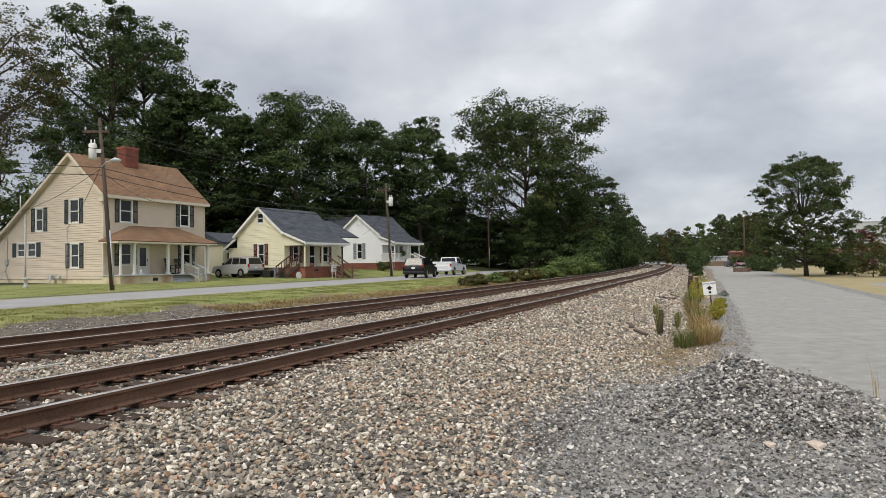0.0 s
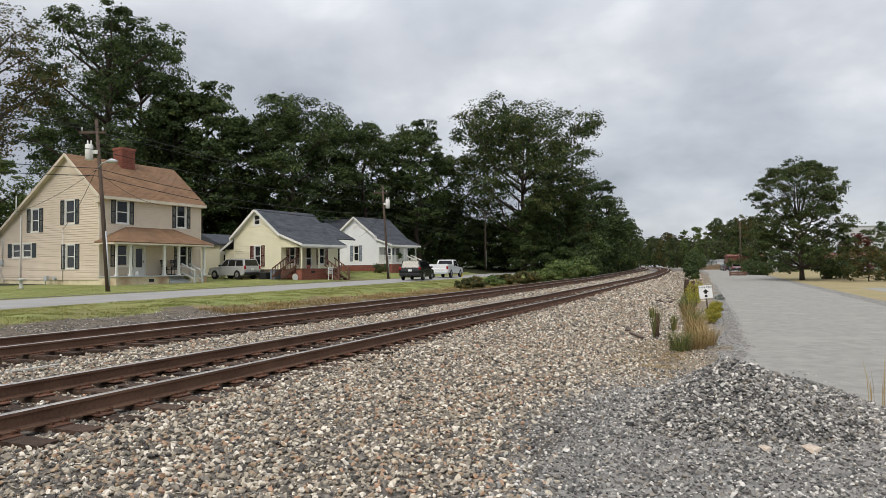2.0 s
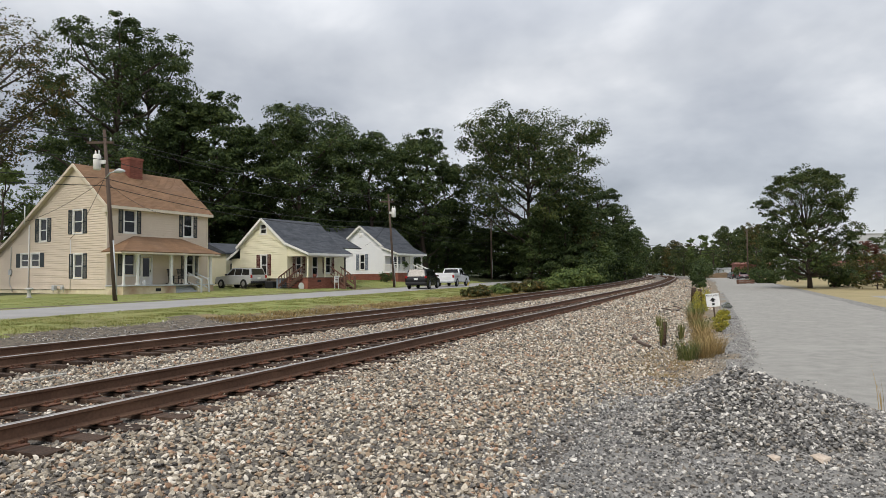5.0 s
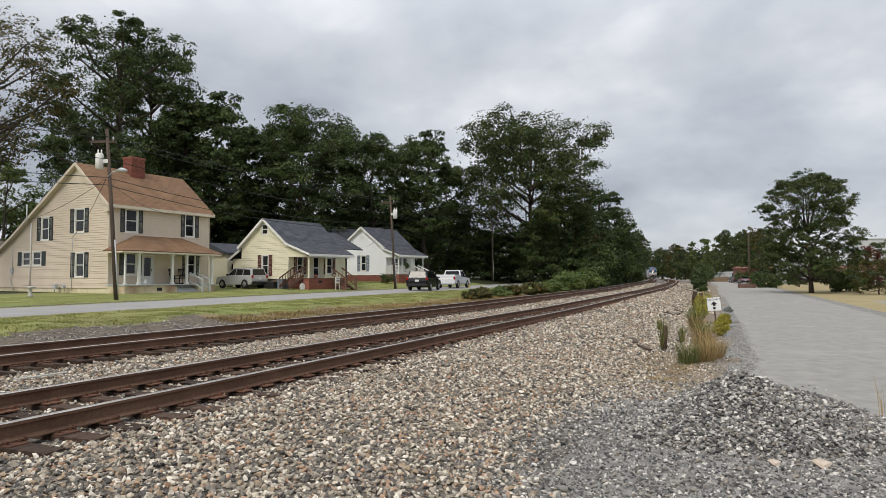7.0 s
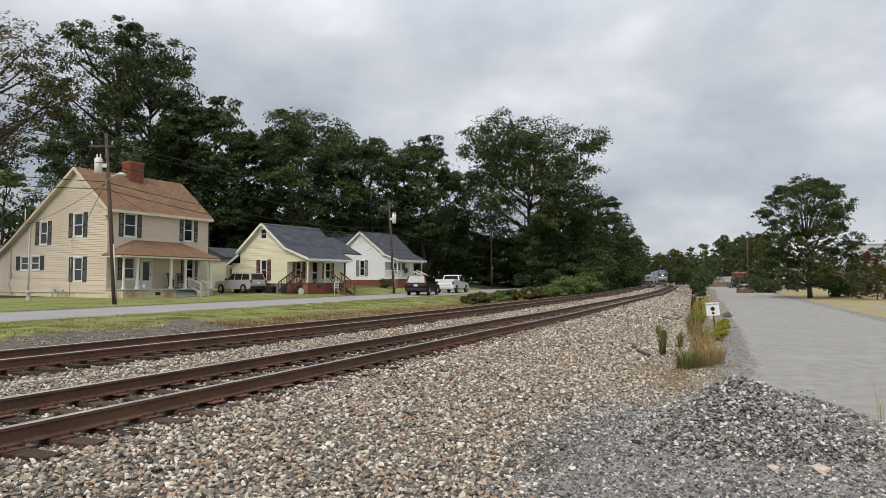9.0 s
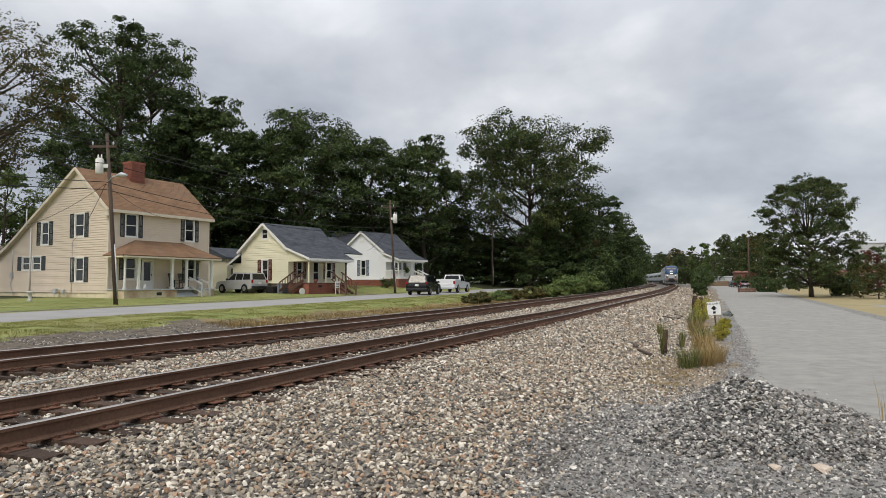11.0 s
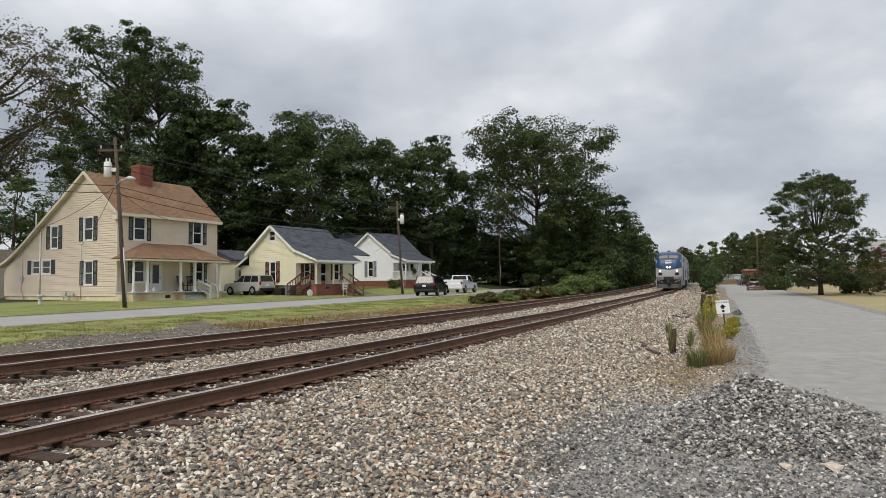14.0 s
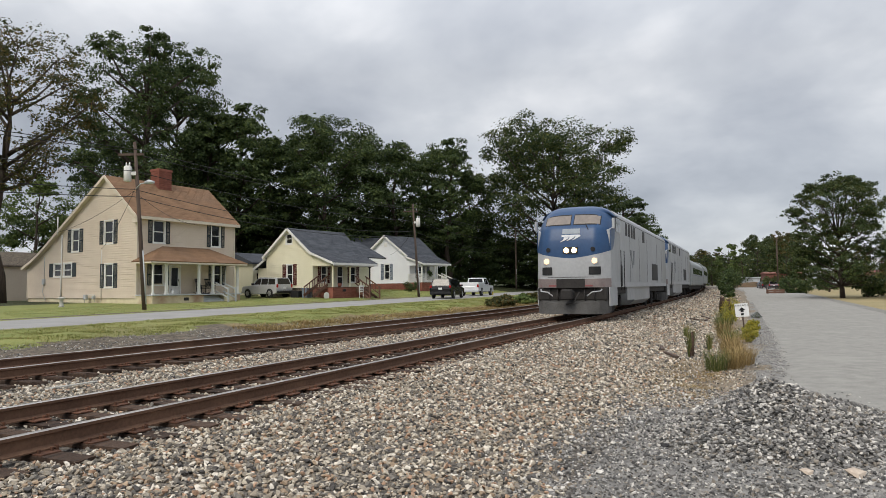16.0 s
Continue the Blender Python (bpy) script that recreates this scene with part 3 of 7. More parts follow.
M["heapstone"] = mat("grey_crushed_stone_piece", (0.36, 0.345, 0.32), (0.22, 0.213, 0.20), 9, 35, 0.85, 0.4, rand=0.5)
M["rock"] = mat("pale_tan_rock", (0.56, 0.47, 0.38), (0.42, 0.34, 0.27), 8, 40, 0.9, 0.5)
build_stones()

# ---------------------------------------------------------------- trees


def leaf_quads(P, size, rs, N=None):
    """Bent leaf tufts, four corners each, at the points P, facing more or less along N."""
    k = len(P)
    n = rs.normal(0, 1, (k, 3))
    if N is not None:
        n = N + n * 0.45
    n /= np.linalg.norm(n, axis=1)[:, None]
    a = np.cross(n, rs.normal(0, 1, (k, 3))); a /= np.linalg.norm(a, axis=1)[:, None]
    b = np.cross(n, a)
    s = size * rs.uniform(0.5, 1.5, (k, 1))
    V = np.stack([P - a * s - n * s * 0.2, P + b * s * 0.62, P + a * s - n * s * 0.3, P - b * s * 0.55], 1).reshape(-1, 3)
    return V.tolist(), np.arange(4 * k).reshape(-1, 4).tolist()


def tree_parts(seed, height, spread, leaves, leaf_size, low=0.22, lobes=18, lean=0.0, bare=0.0, lobe_r=0.36, clumps=15, twigs=3, fork=0.8, peak=0.48):
    """Meshes of a trunk with limbs and of a crown: lobes on the limbs, each a dome of leafy clumps."""
    rng = random.Random(seed)
    rs = np.random.RandomState(seed)
    bm = bmesh.new()
    r0 = height * 0.017
    trunk = [Vector((0, 0, -0.3)), Vector((rng.uniform(-0.1, 0.1), 0, height * 0.1))]
    for k in range(1, 6):
        f = k / 5
        trunk.append(Vector((lean * height * f + rng.gauss(0, 0.012) * height, rng.gauss(0, 0.012) * height, height * (0.1 + (fork - 0.1) * f))))
    tube(bm, trunk, [r0 * 1.35, r0] + [r0 * (1 - 0.16 * k) for k in range(1, 6)], 9)
    heads = []
    for k in range(lobes):
        f = (k + rng.uniform(0.2, 0.8)) / lobes
        z = low + (1 - low) * f
        prof = max(0.05, 1 - abs((f - peak) / (0.60 if f < peak else 1.08 - peak)) ** 3) ** 0.5
        R = spread * lobe_r * rng.uniform(0.7, 1.25) * (0.6 + 0.4 * prof)
        ang = k * 2.4 + rng.uniform(-0.5, 0.5)
        rr = max(0.0, spread * prof * rng.uniform(0.75, 1.05) - R * 0.8)
        if f > 0.9:
            rr *= 0.5
        c = Vector((math.cos(ang) * rr + lean * height * z, math.sin(ang) * rr, min(z * height, height - R * 0.95)))
        heads.append((c, R))
        g = max(0.06, min(fork - 0.06, (c.z - rr * 0.7) / height))
        u = max(0.0, (g - 0.1) / (fork - 0.1) * 5)
        a = trunk[1 + int(u)].lerp(trunk[min(2 + int(u), 6)], u - int(u))
        mid = a.lerp(c, 0.5) + Vector((0, 0, -0.06 * rr)) + Vector((rng.gauss(0, 1), rng.gauss(0, 1), rng.gauss(0, 1))) * rr * 0.05
        tube(bm, [a, mid, c], [r0 * 0.42, r0 * 0.27, r0 * 0.12], 6)
    P, N = [], []
    per = leaves / (lobes * clumps * 1.15)
    for c, R in heads:
        k = int(per * clumps * 0.15)
        P.append(rs.normal(0, 0.4, (k, 3)) * R * np.array([1, 1, 0.7]) + np.array(c)); N.append(rs.normal(0, 1, (k, 3)))
        for q in range(clumps):
            d = Vector((rng.gauss(0, 1), rng.gauss(0, 1), rng.gauss(0.15, 0.9))).normalized()
            if rng.random() < bare:
                continue
            e = c + Vector((d.x, d.y, d.z * 0.85)) * R * rng.uniform(0.6, 1.08)
            if q < twigs:
                tube(bm, [c, c.lerp(e, 0.5) + Vector((0, 0, -0.05 * R)), e], [r0 * 0.11, r0 * 0.07, r0 * 0.025], 4)
            cr = R * rng.uniform(0.22, 0.48)
            k = max(6, int(per * rng.uniform(0.5, 1.5) * (cr / R / 0.35) ** 1.5))
            v = rs.normal(0, 1, (k, 3)); v /= np.linalg.norm(v, axis=1)[:, None]
            v[:, 2] = np.where(v[:, 2] < -0.3, -v[:, 2], v[:, 2])
            P.append(v * (rs.uniform(0.15, 1.0, (k, 1)) ** 0.6) * cr * np.array([1.05, 1.05, 0.8]) + np.array(e))
            N.append(v * 0.5 + np.array(d) * 0.5 + np.array([0, 0, 0.45]))
    P, N = np.concatenate(P), np.concatenate(N)
    ok = (P[:, 2] < height * 1.03) & (P[:, 2] > 0.1)
    V, F = leaf_quads(P[ok], leaf_size, rs, N[ok])
    me = bpy.data.meshes.new("crown")
    me.from_pydata(V, [], F)
    return bm, me


def make_tree(seed, x, y, height, spread, leaves, leaf_size, material, label, category="tree", group="", **kw):
    bm, crown = tree_parts(seed, height, spread, leaves, leaf_size, **kw)
    t = empty("tree" if category == "tree" else category.replace(" ", "_"), Matrix.Translation((x, y, on_ground(x, y))), label, category, group)
    part("trunk", bm, M["bark"], t)
    crown.materials.append(material)
    c = new("crown", crown)
    c.parent = t
    return t


def again(t, x, y, scale, turn):
    return copy_thing(t, Matrix.Translation((x, y, on_ground(x, y) - 0.1)) @ Matrix.Rotation(turn, 4, "Z") @ Matrix.Diagonal((scale[0], scale[0], scale[1], 1)))


def at(u, y):
    return (u - 784) / 1200 * y


def place(t, u, y, w, h, turn):
    return again(t, at(u, y), y, (w, h), turn)


def build_trees():
    # the wood behind the houses, from the tall tree at its near end to the oak beside the railway
    A = make_tree(101, at(205, 76), 76.0, 30.0, 8.8, 46000, 0.15, M["leaf"], "tall dark green broadleaf tree behind houses", group="woodland trees", low=0.14, lobes=32, clumps=15, lobe_r=0.34)
    B = make_tree(102, at(532, 84), 84.0, 21.6, 7.8, 32000, 0.16, M["leaf"], "broad dark green tree behind houses", group="woodland trees", low=0.24, lobes=18)
    C = make_tree(103, at(752, 92), 92.0, 20.3, 5.0, 20000, 0.16, M["leaf"], "green tree with tall crown behind houses", group="woodland trees", low=0.2, lobes=14, lobe_r=0.42)
    D = make_tree(104, at(937, 101), 101.0, 25.0, 13.0, 56000, 0.165, M["leaf_oak"], "great spreading oak with first autumn tint beside railway", group="woodland trees", low=0.36, lobes=32, clumps=15, lobe_r=0.30)
    E = make_tree(105, at(1000, 98), 98.0, 13.0, 5.2, 15000, 0.17, M["leaf"], "dense low green tree beside railway", group="woodland trees", low=0.04, lobes=13, clumps=13, lobe_r=0.44)
    U = make_tree(106, at(560, 96), 96.0, 9.5, 5.5, 8000, 0.22, M["leaf"], "dark understory tree in the wood", group="woodland trees", low=0.02, lobes=10, clumps=11, lobe_r=0.45)
    #  (model, bearing, distance, wide, high, turn)
    for row in [
        (A, 262, 84, 0.78, 0.98, 2.2), (C, 318, 79, 1.0, 1.05, 1.3), (C, 372, 80, 1.15, 1.12, 0.7), (B, 150, 86, 0.8, 0.95, 3.1), (C, 432, 88, 1.1, 1.0, 4.0), (B, 320, 94, 1.0, 0.9, 5.0),
        (B, 602, 94, 0.85, 0.98, 4.4), (C, 656, 88, 0.95, 0.96, 2.0), (C, 712, 96, 1.0, 0.96, 1.1), (C, 790, 99, 0.8, 0.86, 3.3), (C, 480, 92, 1.0, 1.0, 5.1),
        (E, 955, 96, 0.75, 0.75, 0.5), (E, 1035, 108, 0.95, 0.88, 1.9), (C, 1062, 116, 0.95, 0.82, 4.1), (C, 1088, 124, 0.9, 0.72, 2.4), (E, 1105, 138, 0.9, 0.92, 0.4), (E, 1112, 160, 0.9, 0.9, 3.9),
        (E, 905, 105, 0.9, 0.62, 1.0), (E, 860, 103, 0.9, 0.6, 2.0), (E, 815, 101, 0.9, 0.72, 5.5), (E, 770, 97, 0.9, 0.8, 5.0), (E, 710, 93, 0.9, 0.75, 1.2),
        (U, 640, 98, 1.2, 1.0, 0.9), (U, 480, 96, 1.3, 1.1, 3.9), (U, 400, 92, 1.3, 1.1, 2.9), (U, 320, 90, 1.4, 1.2, 1.9), (U, 220, 90, 1.4, 1.2, 5.1), (U, 130, 92, 1.4, 1.2, 0.3), (U, 720, 108, 1.5, 1.1, 2.2), (U, 800, 112, 1.5, 0.9, 4.2), (U, 880, 116, 1.5, 0.85, 0.2), (U, 960, 120, 1.6, 1.2, 1.2), (U, 600, 112, 1.7, 1.3, 3.2), (U, 1040, 128, 1.5, 1.1, 5.2),
    ]:
        place(*row)
    make_tree(115, at(1032, 101), 101.0, 9.8, 2.6, 5000, 0.15, M["leaf_au"], "slender tree with orange-brown leaves beside oak", low=0.25, lobes=9, clumps=10, lobe_r=0.5)
    # thin, half-bare tree beside the big house
    make_tree(107, -35.2, 50.0, 20.5, 7.2, 26000, 0.105, M["leaf_au"], "thin tree with sparse brownish leaves and bare twigs", low=0.46, lobes=24, clumps=20, bare=0.3, lobe_r=0.28, twigs=10, peak=0.6)
    make_tree(108, -43.0, 66.0, 12.0, 5.0, 9000, 0.14, M["leaf_lt"], "sparse light green tree beside big house", low=0.05, lobes=12)
    make_tree(114, -47.5, 74.0, 9.0, 5.0, 8000, 0.15, M["leaf"], "dark green tree beyond big house", low=0.0, lobes=12)
    # single tree beyond the lane
    make_tree(109, at(1432, 69), 69.0, 12.3, 5.0, 46000, 0.10, M["leaf_mid"], "open-crowned green tree on dry grass beside lane", low=0.10, lobes=46, clumps=13, lobe_r=0.28, bare=0.1, fork=0.55, twigs=5, peak=0.32)
    F = make_tree(110, 92.0, 208.0, 13.0, 6.5, 6500, 0.26, M["leaf_mid"], "distant green roadside tree", group="distant trees", low=0.0, lobes=12)
    G = make_tree(111, 104.0, 222.0, 16.5, 6.0, 6500, 0.26, M["leaf_au"], "distant tree with autumn tint", group="distant trees", low=0.1, lobes=12)
    K = make_tree(116, at(1240, 205), 205.0, 12.6, 4.4, 3600, 0.24, M["leaf_lt"], "distant tree with thin pale crown", group="distant trees", low=0.3, lobes=12, lobe_r=0.28, twigs=5)
    for row in [(F, 1290, 190, 0.8, 1.15, 1), (F, 1330, 170, 0.8, 1.0, 2), (G, 1338, 150, 0.6, 0.75, 3), (F, 1345, 130, 0.7, 0.7, 4), (F, 1300, 215, 0.9, 1.2, 5), (K, 1262, 215, 0.9, 0.95, 0.4), (F, 1210, 240, 0.9, 0.85, 1.4), (G, 1195, 280, 1.0, 0.9, 2.4),
                (F, 1170, 300, 1.0, 1.0, 3.4), (F, 1145, 320, 1.1, 1.05, 0.9), (F, 1120, 330, 1.1, 1.0, 0.3), (F, 1230, 260, 1.0, 0.8, 2.9), (F, 1275, 240, 1.0, 0.85, 0.6), (F, 1185, 330, 1.2, 1.1, 1.1), (G, 1215, 310, 1.1, 0.9, 3.3), (F, 1250, 300, 1.2, 0.95, 4.3),
                (F, 1105, 175, 0.7, 0.85, 2.7), (G, 1112, 205, 0.8, 0.8, 0.1), (F, 1100, 240, 0.9, 1.0, 4.2), (F, 1150, 380, 1.5, 1.3, 1.6), (F, 1200, 390, 1.6, 1.25, 3.0), (F, 1250, 380, 1.6, 1.2, 5.6), (F, 1300, 330, 1.4, 1.3, 0.2), (F, 1350, 260, 1.2, 1.1, 2.0), (F, 1400, 240, 1.2, 1.0, 3.0), (G, 1450, 230, 1.2, 0.8, 4.0), (F, 1600, 160, 1.1, 0.9, 1.7)]:
        place(*row)
    make_tree(112, at(1532, 76), 76.0, 5.0, 2.2, 4500, 0.10, M["leaf_red"], "small tree with dull red autumn leaves", low=0.1, lobes=14, lobe_r=0.3)
    make_tree(113, at(1552, 63), 63.0, 3.3, 2.4, 4500, 0.09, M["leaf_au"], "small bushy tree with green and brown leaves", low=0.02, lobes=14, lobe_r=0.3)
    # low woodland edge that closes the far end of the line
    rs = np.random.RandomState(31)
    k = 9000
    x, y = np.zeros(k), np.zeros(k)
    z = np.zeros(k)
    for i in range(k):
        d = 400 + 60 * rs.rand()
        u = rs.uniform(1060, 1420)
        x[i], y[i] = at(u, d), d
        z[i] = on_ground(x[i], y[i]) + rs.uniform(0, 1) ** 0.7 * (8 + 5 * noise.noise(Vector((u * 0.03, 0, 4))))
    V, Fc = leaf_quads(np.stack([x, y, z], 1), 0.9, rs)
    tagged(mesh_from("far_woodland", V, Fc, M["leaf_mid"]), "far belt of green woodland beyond the curve", "woodland", kind="stuff")


build_trees()

# ---------------------------------------------------------------- houses
# Each house stands in its own space: x along its front, y to its back, z up, its near corner at the origin.


def put(plane, at_, h, z, out):
    """A point on a wall: plane 'x' (gable, seen from -x) or 'y' (front, seen from -y), out metres proud of it."""
    return (at_ - out, h, z) if plane == "x" else (h, at_ - out, z)


def siding_wall(parent, plane, at_, outline, z0, z1, openings, material, course=0.125, label="", sign=1):
    """Lapped boards, course by course, cut by openings (h0, h1, z0, z1), with a plain inner face coloured dark like an
    unlit room.
    """
    bm = bmesh.new()
    n = max(1, round((z1 - z0) / course))
    step = (z1 - z0) / n
    for k in range(n):
        a, b = z0 + k * step, z0 + (k + 1) * step
        (l0, h0), (l1, h1) = outline(a), outline(b)
        if h0 - l0 < 0.05:
            continue
        h1, l1 = max(h1, l1 + 0.001), l1
        mid = (a + b) / 2
        cuts = sorted((o[0], o[1]) for o in openings if o[2] < mid < o[3])
        spans, left = [], None
        for c0, c1 in cuts:
            spans.append((left, c0))
            left = c1
        spans.append((left, None))
        for s0, s1 in spans:
            p = [s0 if s0 is not None else l0, s1 if s1 is not None else h0, s1 if s1 is not None else h1, s0 if s0 is not None else l1]
            if p[1] - p[0] < 0.02:
                continue
            q = [bm.verts.new(put(plane, at_, p[0], a, 0.042 * sign)), bm.verts.new(put(plane, at_, p[1], a, 0.042 * sign)), bm.verts.new(put(plane, at_, p[2], b, 0.004 * sign)), bm.verts.new(put(plane, at_, p[3], b, 0.004 * sign))]
            bm.faces.new(q)
            r = [bm.verts.new(put(plane, at_, p[0], a, 0.0)), bm.verts.new(put(plane, at_, p[1], a, 0.0))]
            bm.faces.new((r[0], r[1], q[1], q[0]))
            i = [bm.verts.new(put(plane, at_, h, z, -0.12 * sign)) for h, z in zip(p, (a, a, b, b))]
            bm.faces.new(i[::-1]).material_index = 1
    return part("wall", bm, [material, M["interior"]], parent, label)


def bar(bm, plane, at_, h0, h1, z0, z1, out0, out1, bevel=0.0):
    a, b = put(plane, at_, h0, z0, out0), put(plane, at_, h1, z1, out1)
    box(bm, *[min(p, q) for p, q in zip(a, b)], *[max(p, q) for p, q in zip(a, b)], bevel)


def window(house, plane, at_, h0, h1, z0, z1, frame_mat, shutter_mat=None, shutter_w=0.42, curtain=0.0, across=1):
    t = 0.09
    bm = bmesh.new()
    for p in ((h0 - t, h1 + t, z1 - 0.01, z1 + t), (h0 - t - 0.03, h1 + t + 0.03, z0 - t, z0 + 0.01), (h0 - t, h0 + 0.01, z0, z1), (h1 - 0.01, h1 + t, z0, z1)):
        bar(bm, plane, at_, p[0], p[1], p[2], p[3], -0.10, 0.05, 0.008)
    zm = (z0 + z1) / 2
    for p in ((h0, h1, zm - 0.03, zm + 0.03), (h0, h1, z0, z0 + 0.06), (h0, h1, z1 - 0.05, z1), (h0, h0 + 0.05, z0, z1), (h1 - 0.05, h1, z0, z1)):
        bar(bm, plane, at_, p[0], p[1], p[2], p[3], -0.06, 0.0)
    w = part("window", bm, frame_mat, house)
    for a, b in ((z0, zm), (zm, z1)):
        bm = bmesh.new()
        bar(bm, plane, at_, h0 + 0.04, h1 - 0.04, a + 0.03, b - 0.03, -0.045, -0.037)
        p = part("pane", bm, M["glass"], w)
        p.visible_shadow = False
    if curtain:
        bm = bmesh.new()
        zc = z1 - (z1 - z0) * curtain
        hs = np.linspace(h0, h1, 15)
        for i in range(14):
            d0, d1 = (-0.085 - 0.018 * (i % 2), -0.085 - 0.018 * ((i + 1) % 2))
            bm.faces.new([bm.verts.new(put(plane, at_, h, z, d)) for h, z, d in ((hs[i], zc, d0), (hs[i + 1], zc, d1), (hs[i + 1], z1, d1), (hs[i], z1, d0))])
        part("curtain", bm, M["curtain"], w)
    if shutter_mat:
        for a, b in ((h0 - t - 0.03 - shutter_w, h0 - t - 0.03), (h1 + t + 0.03, h1 + t + 0.03 + shutter_w)):
            bm = bmesh.new()
            za, zb = z0 - 0.05, z1 + 0.05
            for p in ((a, a + 0.05, za, zb), (b - 0.05, b, za, zb), (a, b, za, za + 0.08), (a, b, zb - 0.08, zb), (a, b, zm - 0.04, zm + 0.04)):
                bar(bm, plane, at_, p[0], p[1], p[2], p[3], 0.02, 0.065)
            z = za + 0.1
            while z < zb - 0.1:
                bar(bm, plane, at_, a + 0.04, b - 0.04, z, z + 0.045, 0.022, 0.05)
                z += 0.07
            part("shutter", bm, shutter_mat, house)
    return w


def shingles(bm, a, b, c, d, course=0.17, tab=0.9, seed=1, t=0.1):
    """A roof slope: eave a-b, top d-c. Lapped courses broken into tabs, on a deck of thickness t."""
    a, b, c, d = (Vector(p) for p in (a, b, c, d))
    rng = random.Random(seed)
    slab(bm, (a, b, c, d), t)
    nrm = (b - a).cross(d - a).normalized()
    if nrm.z < 0:
        nrm = -nrm
    n = max(2, round(((d + c) / 2 - (a + b) / 2).length / course))
    for k in range(n):
        f0, f1 = k / n, min(1.0, (k + 1.15) / n)
        l0, r0, l1, r1 = a.lerp(d, f0), b.lerp(c, f0), a.lerp(d, f1), b.lerp(c, f1)
        w = (r0 - l0).length
        if w < 0.1:
            continue
        m = max(1, round(w / tab))
        cut = [0.0] + sorted(min(max((i + rng.uniform(-0.25, 0.25)) / m, 0), 1) for i in range(1, m)) + [1.0]
        for u0, u1 in zip(cut, cut[1:]):
            lift0, lift1 = 0.014 + rng.uniform(-0.003, 0.004), 0.004
            q = [l0.lerp(r0, u0) + nrm * lift0, l0.lerp(r0, u1) + nrm * lift0, l1.lerp(r1, u1) + nrm * lift1, l1.lerp(r1, u0) + nrm * lift1]
            e = [l0.lerp(r0, u0) + nrm * 0.002, l0.lerp(r0, u1) + nrm * 0.002]
            vs = [bm.verts.new(p) for p in q]
            es = [bm.verts.new(p) for p in e]
            bm.faces.new(vs)
            bm.faces.new((es[0], es[1], vs[1], vs[0]))


def plank_between(bm, p, q, w, t):
    """A board from p to q, w high, t thick."""
    p, q = Vector(p), Vector(q)
    d = (q - p)
    m = Matrix.Translation((p + q) / 2) @ d.to_track_quat("X", "Z").to_matrix().to_4x4()
    box(bm, -d.length / 2, -t / 2, -w / 2, d.length / 2, t / 2, w / 2, m=m)


def post_part(house, x, y, z0, z1, w, material, name="post"):
    bm = bmesh.new()
    box(bm, x - w / 2, y - w / 2, z0, x + w / 2, y + w / 2, z1, 0.012)
    box(bm, x - w * 0.72, y - w * 0.72, z1 - 0.1, x + w * 0.72, y + w * 0.72, z1 - 0.002)
    box(bm, x - w * 0.72, y - w * 0.72, z0 + 0.001, x + w * 0.72, y + w * 0.72, z0 + 0.12)
    return part(name, bm, material, house)


def steps_part(house, x0, x1, y, z, count, material, run=0.28):
    """Steps going down towards -y from a floor at height z."""
    for k in range(count):
        zt = z - (k + 1) * z / (count + 1)
        bm = bmesh.new()
        box(bm, x0, y - (k + 1) * run, zt - 0.05, x1, y - k * run + 0.03, zt, 0.01)
        part("step", bm, material, house)
    for x in (x0, x1):
        bm = bmesh.new()
        prism(bm, [(y, z - 0.06), (y - (count + 0.6) * run, 0.0), (y - (count + 0.6) * run, -0.2), (y, z - 0.4)], x - 0.03, x + 0.03, "x")
        part("stringer", bm, material, house)


def stair_rail(house, x, y, z, count, material, run=0.28, h=0.9, name="handrail", pickets=0):
    y1 = y - count * run
    for nm, a, b, w in ((name, h, 0.1, 0.05), ("lower_rail", 0.3, 0.08, 0.04)):
        bm = bmesh.new()
        plank_between(bm, (x, y, z + a), (x, y1, a), b, w)
        part(nm, bm, material, house)
    bm = bmesh.new()
    box(bm, x - 0.05, y1 - 0.05, -0.1, x + 0.05, y1 + 0.05, h + 0.12)
    part("newel_post", bm, material, house)
    for k in range(pickets):
        f = (k + 0.5) / pickets
        yy, zz = y + (y1 - y) * f, z * (1 - f)
        bm = bmesh.new()
        box(bm, x - 0.02, yy - 0.02, zz + 0.25, x + 0.02, yy + 0.02, zz + h)
        part("baluster", bm, material, house)


def rocking_chair(m, material):
    ch = empty("rocking_chair", m, "dark slatted wooden rocking chair on porch", "chair", "porch chairs")
    bm = bmesh.new()
    box(bm, -0.26, -0.25, 0.40, 0.26, 0.25, 0.44, 0.01)
    part("seat", bm, material, ch)
    bm = bmesh.new()
    plank_between(bm, (-0.26, 0.42, 1.12), (0.26, 0.42, 1.12), 0.07, 0.03)
    back_ = part("backrest", bm, material, ch)
    for k in range(6):
        x = -0.22 + k * 0.088
        bm = bmesh.new()
        plank_between(bm, (x, 0.22, 0.44), (x, 0.42, 1.12), 0.02, 0.05)
        part("slat", bm, material, back_)
    for x in (-0.27, 0.27):
        bm = bmesh.new()
        tube(bm, [(x, -0.5, 0.08), (x, -0.2, 0.02), (x, 0.2, 0.02), (x, 0.5, 0.10)], 0.02, 5)
        part("rocker", bm, material, ch)
        for y in (-0.22, 0.22):
            bm = bmesh.new()
            tube(bm, [(x, y, 0.02), (x, y, 0.62)], 0.02, 5)
            part("leg", bm, material, ch)
        bm = bmesh.new()
        box(bm, x - 0.04, -0.28, 0.62, x + 0.04, 0.28, 0.65)
        part("armrest", bm, material, ch)


